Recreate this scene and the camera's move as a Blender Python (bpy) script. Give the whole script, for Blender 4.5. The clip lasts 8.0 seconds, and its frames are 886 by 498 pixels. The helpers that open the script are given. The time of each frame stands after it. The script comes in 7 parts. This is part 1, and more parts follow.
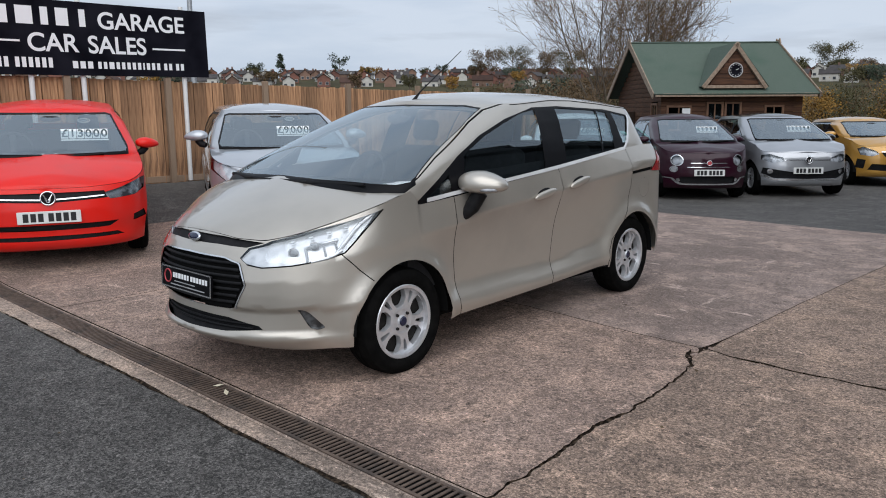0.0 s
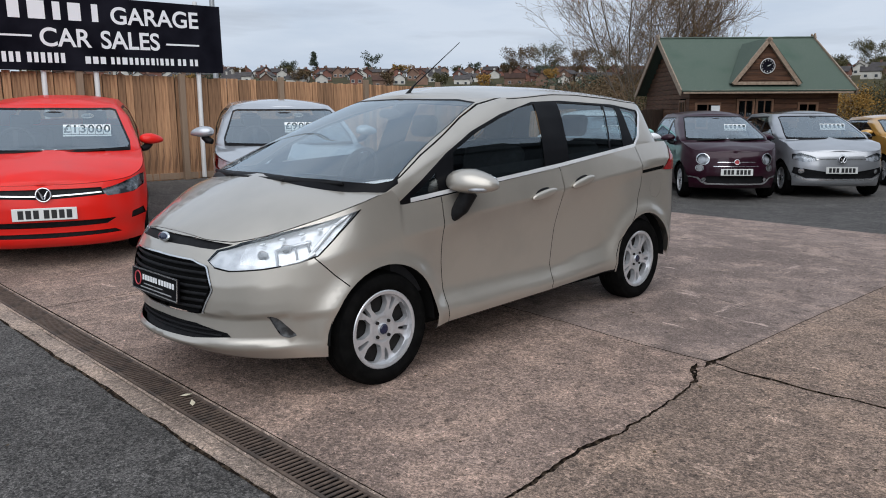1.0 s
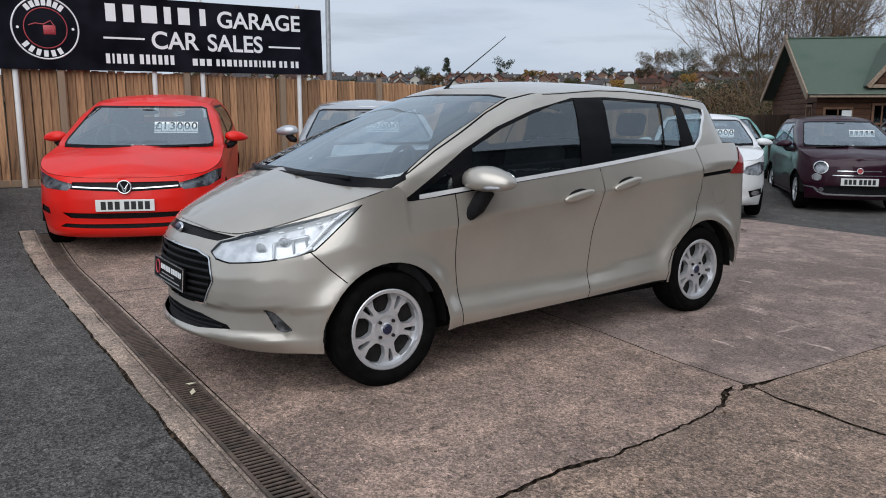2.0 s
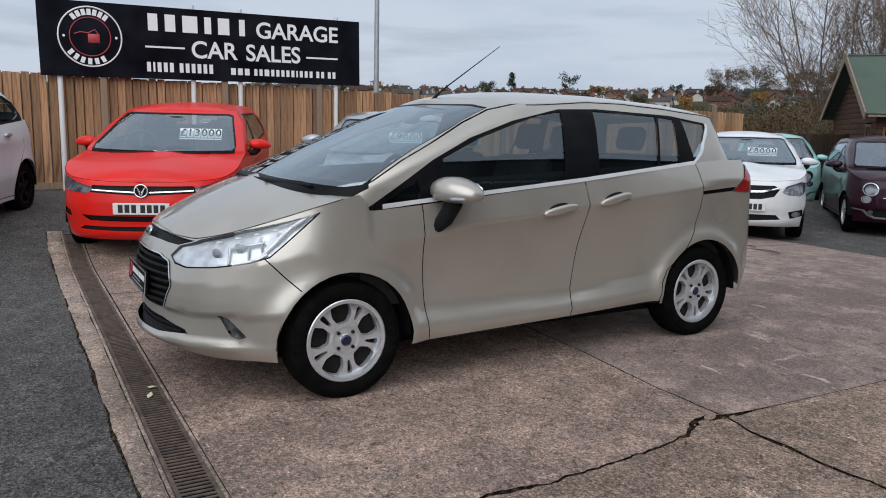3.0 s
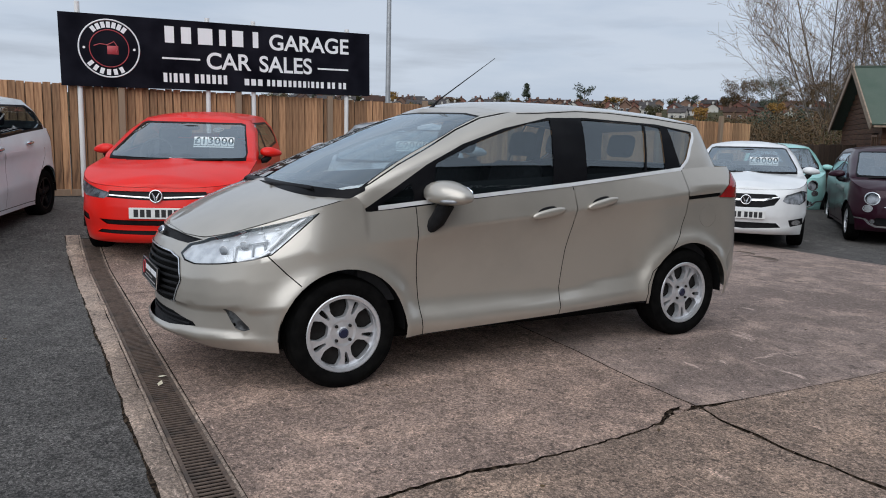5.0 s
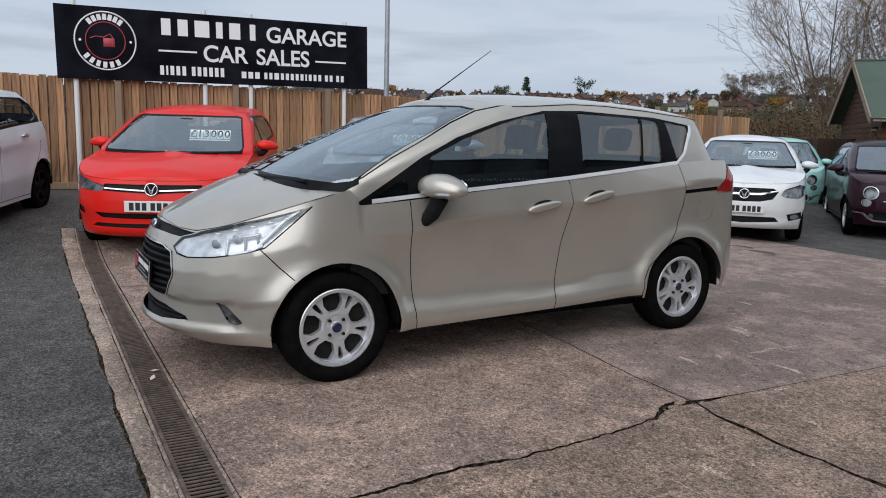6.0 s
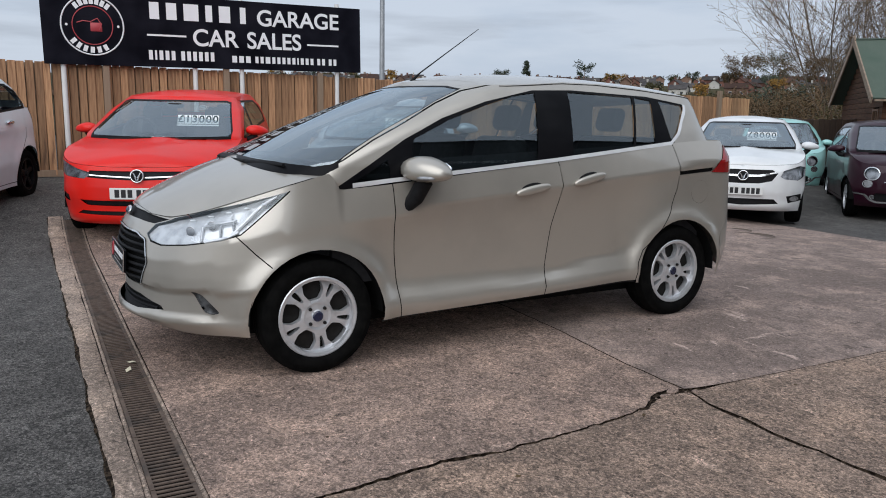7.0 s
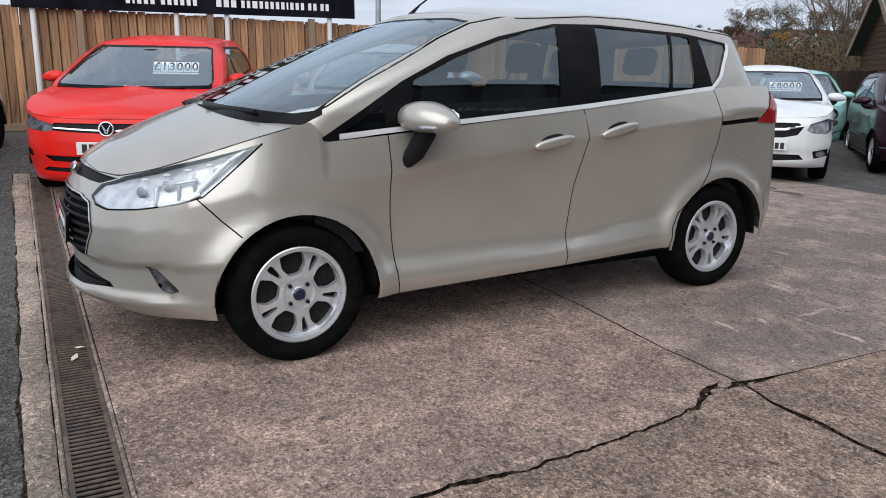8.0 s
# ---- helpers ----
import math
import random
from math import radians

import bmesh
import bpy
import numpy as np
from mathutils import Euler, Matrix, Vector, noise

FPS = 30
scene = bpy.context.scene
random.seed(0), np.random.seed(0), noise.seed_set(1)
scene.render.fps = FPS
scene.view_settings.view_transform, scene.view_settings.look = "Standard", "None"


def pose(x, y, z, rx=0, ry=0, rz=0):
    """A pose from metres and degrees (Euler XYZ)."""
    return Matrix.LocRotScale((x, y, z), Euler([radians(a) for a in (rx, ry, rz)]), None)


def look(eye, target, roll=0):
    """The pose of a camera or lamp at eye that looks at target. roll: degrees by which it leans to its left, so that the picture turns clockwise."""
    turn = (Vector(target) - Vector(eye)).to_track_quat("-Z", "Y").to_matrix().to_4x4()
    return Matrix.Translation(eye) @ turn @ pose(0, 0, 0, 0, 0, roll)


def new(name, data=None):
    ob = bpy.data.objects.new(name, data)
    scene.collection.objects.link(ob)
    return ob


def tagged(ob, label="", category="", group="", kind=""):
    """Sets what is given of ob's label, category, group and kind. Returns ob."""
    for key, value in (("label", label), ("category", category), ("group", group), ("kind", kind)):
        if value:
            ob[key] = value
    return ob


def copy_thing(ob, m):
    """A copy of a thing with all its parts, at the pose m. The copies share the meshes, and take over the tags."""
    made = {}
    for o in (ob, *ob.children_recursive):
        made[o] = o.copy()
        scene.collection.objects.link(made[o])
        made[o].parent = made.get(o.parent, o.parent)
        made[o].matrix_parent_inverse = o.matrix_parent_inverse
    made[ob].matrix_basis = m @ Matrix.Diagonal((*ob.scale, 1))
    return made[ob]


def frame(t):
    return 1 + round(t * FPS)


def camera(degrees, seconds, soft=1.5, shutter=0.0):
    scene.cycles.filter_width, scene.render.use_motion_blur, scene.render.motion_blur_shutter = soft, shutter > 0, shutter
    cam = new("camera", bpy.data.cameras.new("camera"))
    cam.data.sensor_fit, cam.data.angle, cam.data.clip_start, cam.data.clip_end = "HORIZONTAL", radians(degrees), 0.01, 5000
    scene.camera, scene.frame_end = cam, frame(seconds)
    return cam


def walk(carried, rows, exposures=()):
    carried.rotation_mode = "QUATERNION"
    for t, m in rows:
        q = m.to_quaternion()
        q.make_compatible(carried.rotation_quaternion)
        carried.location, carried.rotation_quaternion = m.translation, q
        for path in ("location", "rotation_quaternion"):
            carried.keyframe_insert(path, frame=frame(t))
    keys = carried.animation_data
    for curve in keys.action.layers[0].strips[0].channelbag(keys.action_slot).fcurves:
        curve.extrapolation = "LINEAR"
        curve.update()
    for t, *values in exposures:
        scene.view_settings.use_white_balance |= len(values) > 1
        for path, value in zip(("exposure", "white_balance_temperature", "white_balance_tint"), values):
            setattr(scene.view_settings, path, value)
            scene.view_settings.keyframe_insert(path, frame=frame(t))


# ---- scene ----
cam = camera(60.6, 8.0, 1.0)
PATH = [
    (0, (0.248, -0.158, 1.444), (-1.149, 1.23, 1.094), -0.3),
    (0.5, (0.243, -0.016, 1.422), (-1.174, 1.35, 1.066), -0.3),
    (1, (0.219, 0.218, 1.423), (-1.234, 1.546, 1.068), -0.2),
    (1.5, (0.349, 0.506, 1.397), (-1.249, 1.658, 1.05), -0.3),
    (1.7, (0.413, 0.628, 1.383), (-1.212, 1.741, 1.038), -0.1),
    (2.8, (0.554, 1.194, 1.344), (-1.175, 2.148, 1.026), 1.1),
    (3, (0.626, 1.267, 1.347), (-1.117, 2.199, 1.039), 1.3),
    (3.5, (0.766, 1.283, 1.337), (-1.003, 2.175, 1.062), 1.1),
    (4, (0.872, 1.231, 1.338), (-0.896, 2.127, 1.064), 1.1),
    (4.5, (0.901, 1.252, 1.334), (-0.865, 2.15, 1.059), 1.2),
    (4.7, (0.906, 1.251, 1.332), (-0.859, 2.150, 1.054), 1.3),
    (5.8, (0.892, 1.285, 1.325), (-0.870, 2.185, 1.032), 1.5),
    (6, (0.893, 1.293, 1.326), (-0.868, 2.193, 1.028), 1.5),
    (6.5, (0.879, 1.362, 1.319), (-0.88, 2.26, 1.008), 1.4),
    (7, (0.81, 1.434, 1.306), (-0.946, 2.329, 0.97), 1.0),
    (7.5, (0.547, 1.503, 1.286), (-1.2, 2.403, 0.913), 0.7),
    (8, (0.22, 1.697, 1.23), (-1.513, 2.588, 0.782), 1.0),
]
walk(cam, [(t, look(eye, target, roll)) for t, eye, target, roll in PATH], ((0.0, 0.0), (1.5, -0.03), (3.0, -0.13), (7.0, -0.10), (7.5, 0.0), (8.0, 0.14)))


# ---- sky and light: a bright overcast afternoon ----
world = bpy.data.worlds.new("overcast_sky")
scene.world = world
world.use_nodes = True
wt = world.node_tree
wt.nodes.clear()
w_out = wt.nodes.new("ShaderNodeOutputWorld")
w_bg = wt.nodes.new("ShaderNodeBackground")
w_sky = wt.nodes.new("ShaderNodeTexSky")
w_sky.sky_type, w_sky.sun_disc = "NISHITA", False
w_sky.sun_elevation, w_sky.sun_rotation = radians(46), radians(125.5)
w_sky.air_density, w_sky.dust_density = 1.0, 3.0
w_co = wt.nodes.new("ShaderNodeTexCoord")
w_map = wt.nodes.new("ShaderNodeMapping")
w_map.inputs["Scale"].default_value = (1.0, 1.0, 5.0)
w_n = wt.nodes.new("ShaderNodeTexNoise")
w_n.inputs["Scale"].default_value, w_n.inputs["Detail"].default_value, w_n.inputs["Roughness"].default_value = 2.6, 7, 0.55
w_ramp = wt.nodes.new("ShaderNodeValToRGB")
w_ramp.color_ramp.elements[0].position, w_ramp.color_ramp.elements[0].color = 0.33, (5.75, 6.75, 8.25, 1)
w_ramp.color_ramp.elements[1].position, w_ramp.color_ramp.elements[1].color = 0.52, (7.0, 7.85, 9.15, 1)
w_mix = wt.nodes.new("ShaderNodeMixRGB")
w_mix.inputs[0].default_value = 0.90
wt.links.new(w_co.outputs["Generated"], w_map.inputs[0])
wt.links.new(w_map.outputs[0], w_n.inputs["Vector"])
wt.links.new(w_n.outputs["Fac"], w_ramp.inputs[0])
wt.links.new(w_sky.outputs[0], w_mix.inputs[1])
wt.links.new(w_ramp.outputs[0], w_mix.inputs[2])
# a low bank of darker cloud streaks
w_sep = wt.nodes.new("ShaderNodeSeparateXYZ")
wt.links.new(w_co.outputs["Generated"], w_sep.inputs[0])
w_map2 = wt.nodes.new("ShaderNodeMapping")
w_map2.inputs["Scale"].default_value = (1.0, 1.0, 8.0)
wt.links.new(w_co.outputs["Generated"], w_map2.inputs[0])
w_n2 = wt.nodes.new("ShaderNodeTexNoise")
w_n2.inputs["Scale"].default_value, w_n2.inputs["Detail"].default_value = 3.4, 8
wt.links.new(w_map2.outputs[0], w_n2.inputs["Vector"])


def sky_range(src, a, b, top=1.0):
    r = wt.nodes.new("ShaderNodeMapRange")
    r.inputs[1].default_value, r.inputs[2].default_value, r.inputs[4].default_value = a, b, top
    wt.links.new(src, r.inputs[0])
    return r.outputs[0]


def sky_times(a, b):
    x = wt.nodes.new("ShaderNodeMath")
    x.operation = "MULTIPLY"
    wt.links.new(a, x.inputs[0])
    wt.links.new(b, x.inputs[1])
    return x.outputs[0]


w_band = sky_times(sky_times(sky_range(w_sep.outputs[2], 0.03, 0.07), sky_range(w_sep.outputs[2], 0.19, 0.11)), sky_range(w_n2.outputs["Fac"], 0.54, 0.68, 0.55))
w_dark = wt.nodes.new("ShaderNodeMixRGB")
w_dark.inputs[2].default_value = (4.3, 4.85, 5.7, 1)
wt.links.new(w_band, w_dark.inputs[0])
wt.links.new(w_mix.outputs[0], w_dark.inputs[1])
wt.links.new(w_dark.outputs[0], w_bg.inputs[0])
wt.links.new(w_bg.outputs[0], w_out.inputs[0])
w_bg.inputs[1].default_value = 0.095

sun = new("sun", bpy.data.lights.new("sun", "SUN"))
sun.data.energy, sun.data.angle, sun.data.color = 2.3, radians(80), (0.965, 0.98, 1.0)
sun.matrix_world = look((7, -5, 9), (0, 0, 0))
scene.view_settings.exposure = 0.0

# ---- materials ----
def mat(name, base, rough=0.6, metal=0.0, second=None, scale=8.0, detail=6.0, low=0.35, high=0.65, bump=0.0, bump_scale=60.0,
        coat=0.0, vary=0.0, third=None, third_scale=1.2, third_low=0.5, third_high=0.7, stretch=(1, 1, 1), rough_vary=0.0, spec=0.5, island=False):
    """A node material with two scales of variation and fine relief."""
    m = bpy.data.materials.new(name)
    m.use_nodes = True
    t = m.node_tree
    b = t.nodes["Principled BSDF"]
    b.inputs["Roughness"].default_value, b.inputs["Metallic"].default_value = rough, metal
    b.inputs["Coat Weight"].default_value, b.inputs["Coat Roughness"].default_value = coat, 0.04
    b.inputs["Specular IOR Level"].default_value = spec
    b.inputs["Base Color"].default_value = (*base, 1)
    co = t.nodes.new("ShaderNodeTexCoord")
    mp = t.nodes.new("ShaderNodeMapping")
    mp.inputs["Scale"].default_value = stretch
    t.links.new(co.outputs["Object"], mp.inputs[0])
    col = None

    def noise_node(sc, det, lo, hi):
        n = t.nodes.new("ShaderNodeTexNoise")
        n.inputs["Scale"].default_value, n.inputs["Detail"].default_value = sc, det
        t.links.new(mp.outputs[0], n.inputs["Vector"])
        r = t.nodes.new("ShaderNodeMapRange")
        r.inputs[1].default_value, r.inputs[2].default_value = lo, hi
        t.links.new(n.outputs["Fac"], r.inputs[0])
        return r.outputs[0]

    def mix(a, bcol, fac):
        x = t.nodes.new("ShaderNodeMixRGB")
        t.links.new(fac, x.inputs[0])
        if isinstance(a, tuple):
            x.inputs[1].default_value = (*a, 1)
        else:
            t.links.new(a, x.inputs[1])
        x.inputs[2].default_value = (*bcol, 1)
        return x.outputs[0]
    if second:
        col = mix(base, second, noise_node(scale, detail, low, high))
    if third:
        col = mix(col if col else base, third, noise_node(third_scale, 5, third_low, third_high))
    if vary:
        inf = t.nodes.new("ShaderNodeNewGeometry" if island else "ShaderNodeObjectInfo")
        rr = t.nodes.new("ShaderNodeMapRange")
        rr.inputs[3].default_value, rr.inputs[4].default_value = 1 - vary, 1 + vary
        t.links.new(inf.outputs["Random Per Island" if island else "Random"], rr.inputs[0])
        hs = t.nodes.new("ShaderNodeHueSaturation")
        t.links.new(rr.outputs[0], hs.inputs["Value"])
        if col:
            t.links.new(col, hs.inputs["Color"])
        else:
            hs.inputs["Color"].default_value = (*base, 1)
        col = hs.outputs[0]
    if col:
        t.links.new(col, b.inputs["Base Color"])
    if rough_vary:
        nr = noise_node(scale * 0.7, 5, 0.3, 0.7)
        ra = t.nodes.new("ShaderNodeMapRange")
        ra.inputs[3].default_value, ra.inputs[4].default_value = rough - rough_vary, rough + rough_vary
        t.links.new(nr, ra.inputs[0])
        t.links.new(ra.outputs[0], b.inputs["Roughness"])
    if bump:
        n = t.nodes.new("ShaderNodeTexNoise")
        n.inputs["Scale"].default_value, n.inputs["Detail"].default_value = bump_scale, 6
        t.links.new(mp.outputs[0], n.inputs["Vector"])
        bp = t.nodes.new("ShaderNodeBump")
        bp.inputs["Strength"].default_value, bp.inputs["Distance"].default_value = bump, 0.01
        t.links.new(n.outputs["Fac"], bp.inputs["Height"])
        t.links.new(bp.outputs[0], b.inputs["Normal"])
    return m


def glass_mat(name, tint, rough=0.0, reflect=0.06):
    """Thin glazing: lets light through with a tint and mirrors more at grazing angles."""
    m = bpy.data.materials.new(name)
    m.use_nodes = True
    t = m.node_tree
    t.nodes.clear()
    out = t.nodes.new("ShaderNodeOutputMaterial")
    tr = t.nodes.new("ShaderNodeBsdfTransparent")
    gl = t.nodes.new("ShaderNodeBsdfGlossy")
    lw = t.nodes.new("ShaderNodeLayerWeight")
    lw.inputs["Blend"].default_value = 0.5
    pw = t.nodes.new("ShaderNodeMath")
    pw.operation, pw.inputs[1].default_value = "POWER", 4.0
    fr = t.nodes.new("ShaderNodeMapRange")
    fr.inputs[3].default_value, fr.inputs[4].default_value = reflect, 1.0
    t.links.new(lw.outputs["Facing"], pw.inputs[0])
    t.links.new(pw.outputs[0], fr.inputs[0])
    mx = t.nodes.new("ShaderNodeMixShader")
    tr.inputs[0].default_value = (*tint, 1)
    gl.inputs["Roughness"].default_value = rough
    gl.inputs[0].default_value = (0.86, 0.95, 1.0, 1)
    t.links.new(fr.outputs[0], mx.inputs[0])
    t.links.new(tr.outputs[0], mx.inputs[1])
    t.links.new(gl.outputs[0], mx.inputs[2])
    t.links.new(mx.outputs[0], out.inputs[0])
    return m


def paint_mat(name, base, flake=0.5, rough=0.32, coat=1.0, spec=0.5):
    """Car paint under clear lacquer, with a faint film of dirt."""
    dirt = tuple(c * 0.86 + 0.012 for c in base)
    return mat(name, base, rough=rough, metal=flake, second=dirt, scale=3.0, low=0.45, high=0.75, coat=coat, bump=0.02, bump_scale=900, spec=spec)


def concrete_mat(name, base, speckle=1.0, blotch=1.0, grain=0.5, warm=1.0, streak=1.0):
    """Worn ground: mottled patches, stains and scuffs, and a grain of single stones, each of its own shade."""
    m = bpy.data.materials.new(name)
    m.use_nodes = True
    t = m.node_tree
    b = t.nodes["Principled BSDF"]
    b.inputs["Roughness"].default_value = 0.85
    b.inputs["Specular IOR Level"].default_value = 0.3
    co = t.nodes.new("ShaderNodeTexCoord")

    def fac(sc, det, lo, hi, stretch=(1, 1, 1), strength=1.0):
        mp = t.nodes.new("ShaderNodeMapping")
        mp.inputs["Scale"].default_value = stretch
        t.links.new(co.outputs["Object"], mp.inputs[0])
        n = t.nodes.new("ShaderNodeTexNoise")
        n.inputs["Scale"].default_value, n.inputs["Detail"].default_value, n.inputs["Roughness"].default_value = sc, det, 0.66
        t.links.new(mp.outputs[0], n.inputs["Vector"])
        r = t.nodes.new("ShaderNodeMapRange")
        r.inputs[1].default_value, r.inputs[2].default_value, r.inputs[4].default_value = lo, hi, strength
        t.links.new(n.outputs["Fac"], r.inputs[0])
        return r.outputs[0], n.outputs["Fac"]
    col = base
    k = lambda f, g=(1, 1, 1): tuple(c * f * q for c, q in zip(base, g))
    w = (1 + 0.03 * warm, 1, 1 - 0.04 * warm)
    layers = ((fac(0.9, 7, 0.42, 0.60, strength=blotch), k(0.70)), (fac(3.0, 8, 0.48, 0.62), k(1.30, w)), (fac(0.5, 6, 0.52, 0.60, strength=blotch), k(0.60)),
              (fac(8.0, 8, 0.53, 0.64), k(0.60)), (fac(15, 7, 0.60, 0.66), k(0.36)), (fac(5.0, 8, 0.63, 0.68, (0.4, 1.7, 1), streak), k(1.75)), (fac(4.0, 8, 0.64, 0.70, (1.9, 0.35, 1), streak), k(1.6)),
              (fac(38, 5, 0.50, 0.58, strength=speckle * 0.34), k(1.5, w)), (fac(44, 5, 0.51, 0.58, strength=speckle * 0.36), k(0.42)), (fac(26, 3, 0.66, 0.70), k(0.30)), (fac(31, 3, 0.67, 0.71), k(1.9)))
    for (f, _), c2 in layers:
        x = t.nodes.new("ShaderNodeMixRGB")
        t.links.new(f, x.inputs[0])
        if isinstance(col, tuple):
            x.inputs[1].default_value = (*col, 1)
        else:
            t.links.new(col, x.inputs[1])
        x.inputs[2].default_value = (*c2, 1)
        col = x.outputs[0]
    for sc in (95, 210):
        vo = t.nodes.new("ShaderNodeTexVoronoi")
        vo.inputs["Scale"].default_value = sc
        t.links.new(co.outputs["Object"], vo.inputs["Vector"])
        hs = t.nodes.new("ShaderNodeSeparateColor")
        t.links.new(vo.outputs["Color"], hs.inputs[0])
        r = t.nodes.new("ShaderNodeMapRange")
        r.inputs[3].default_value, r.inputs[4].default_value = 1 - grain, 1 + grain * 1.15
        t.links.new(hs.outputs[0], r.inputs[0])
        x = t.nodes.new("ShaderNodeHueSaturation")
        t.links.new(r.outputs[0], x.inputs["Value"])
        t.links.new(col, x.inputs["Color"])
        col = x.outputs[0]
    t.links.new(col, b.inputs["Base Color"])
    bp = t.nodes.new("ShaderNodeBump")
    bp.inputs["Strength"].default_value, bp.inputs["Distance"].default_value = 1.0, 0.012
    t.links.new(fac(70, 6, 0, 1)[1], bp.inputs["Height"])
    t.links.new(bp.outputs[0], b.inputs["Normal"])
    return m


M = {}
M["asphalt"] = concrete_mat("asphalt", (0.084, 0.078, 0.073), 0.9, 0.5, 0.62, 0.0, 0.0)
M["concrete"] = concrete_mat("brown_concrete", (0.305, 0.220, 0.180), 1.0, 1.15, 0.40)
M["concrete_smooth"] = concrete_mat("worn_grey_concrete", (0.290, 0.220, 0.190), 0.6, 1.0, 0.27, 1.0, 1.3)
M["concrete_dark"] = concrete_mat("dark_brown_concrete", (0.272, 0.196, 0.153), 1.0, 1.0, 0.46)
M["concrete_edge"] = concrete_mat("edging_concrete", (0.33, 0.255, 0.208), 0.8, 0.8, 0.36)
M["crack_dirt"] = mat("crack_dirt", (0.011, 0.008, 0.006), 0.95, spec=0.05, second=(0.075, 0.054, 0.038), scale=38, low=0.46, high=0.64, bump=0.6, bump_scale=90)
M["rust"] = mat("rusted_iron", (0.080, 0.055, 0.043), 0.8, metal=0.1, second=(0.135, 0.095, 0.072), scale=30, bump=0.3, bump_scale=120, third=(0.03, 0.026, 0.024), third_scale=5)
M["fence_wood"] = mat("fence_wood", (0.415, 0.228, 0.118), 0.8, second=(0.225, 0.112, 0.055), scale=5, detail=9, low=0.38, high=0.68, stretch=(6, 6, 0.6), bump=0.3, bump_scale=26,
                      vary=0.36, third=(0.10, 0.05, 0.028), third_scale=3.0, third_low=0.60, third_high=0.68)
M["post_wood"] = mat("post_wood", (0.27, 0.19, 0.13), 0.85, second=(0.24, 0.165, 0.11), scale=6, stretch=(6, 6, 0.5), bump=0.3, bump_scale=26, vary=0.1)
M["white_post"] = mat("white_painted_metal", (0.74, 0.73, 0.71), 0.5, second=(0.62, 0.60, 0.57), scale=4, low=0.5, high=0.8)
M["sign_black"] = mat("sign_black", (0.005, 0.005, 0.008), 0.7, spec=0.02, second=(0.014, 0.014, 0.02), scale=2)
M["sign_white"] = mat("sign_white", (0.82, 0.82, 0.82), 0.5)
M["sign_red"] = mat("sign_red", (0.42, 0.05, 0.06), 0.5)
M["shed_wood"] = mat("shed_wood", (0.115, 0.054, 0.030), 0.8, spec=0.25, second=(0.060, 0.032, 0.021), scale=4, detail=8, stretch=(0.7, 0.7, 7), bump=0.2, bump_scale=30, vary=0.2, third=(0.15, 0.085, 0.05), third_scale=0.9, third_low=0.55, third_high=0.8)
M["shed_trim"] = mat("shed_trim", (0.34, 0.255, 0.185), 0.8, second=(0.22, 0.155, 0.11), scale=6, stretch=(3, 3, 3), vary=0.1)
M["roof_felt"] = mat("green_roof_felt", (0.078, 0.106, 0.084), 0.9, spec=0.2, second=(0.108, 0.134, 0.108), scale=60, low=0.4, high=0.7, bump=0.4, bump_scale=160, third=(0.066, 0.100, 0.076), third_scale=0.8)
M["card_white"] = mat("price_card_white", (0.78, 0.80, 0.80), 0.6)
M["card_ink"] = mat("price_card_ink", (0.03, 0.05, 0.06), 0.6)
# Near-black painted in for shaded depths; also serves for black car parts.
M["shade_trim_black"] = mat("dark_interior", (0.006, 0.006, 0.006), 0.9, spec=0.1)
M["cream"] = mat("cream_paint", (0.62, 0.56, 0.42), 0.6)
M["grey_steel"] = mat("galvanised_steel", (0.42, 0.43, 0.44), 0.45, metal=0.6, second=(0.34, 0.35, 0.36), scale=5)
M["clear_glass"] = glass_mat("window_glass", (0.80, 0.84, 0.83))
M["bark"] = mat("bark", (0.10, 0.078, 0.058), 0.9, second=(0.165, 0.135, 0.105), scale=5, stretch=(3, 3, 1), bump=0.4, bump_scale=20)
M["twig"] = mat("twigs", (0.135, 0.086, 0.050), 0.9, spec=0.1, second=(0.20, 0.135, 0.082), scale=3)
M["leaf_gold"] = mat("autumn_leaves", (0.26, 0.145, 0.035), 0.75, spec=0.2, vary=0.35, island=True)
M["leaf_green"] = mat("green_leaves", (0.066, 0.060, 0.026), 0.75, spec=0.2, vary=0.4, island=True)
M["leaf_brown"] = mat("brown_leaves", (0.098, 0.066, 0.036), 0.8, spec=0.15, vary=0.35, island=True)
M["leaf_dark"] = mat("dark_evergreen", (0.035, 0.048, 0.028), 0.8, vary=0.4, island=True)
M["grass"] = mat("rough_grass", (0.045, 0.046, 0.022), 0.9, spec=0.1, second=(0.075, 0.06, 0.032), scale=0.25, third=(0.040, 0.034, 0.020), third_scale=0.05)


# ---- mesh helpers ----
def mesh_from(verts, faces, name="m"):
    me = bpy.data.meshes.new(name)
    me.from_pydata([tuple(v) for v in verts], [], faces)
    me.update()
    return me


def smooth(me, angle=None):
    me.polygons.foreach_set("use_smooth", [True] * len(me.polygons))
    if angle:
        me.set_sharp_from_angle(angle=radians(angle))
    return me


def empty(name, m=None, **tags):
    ob = new(name)
    ob.empty_display_size = 0.2
    if m is not None:
        ob.matrix_world = m
    return tagged(ob, **tags)


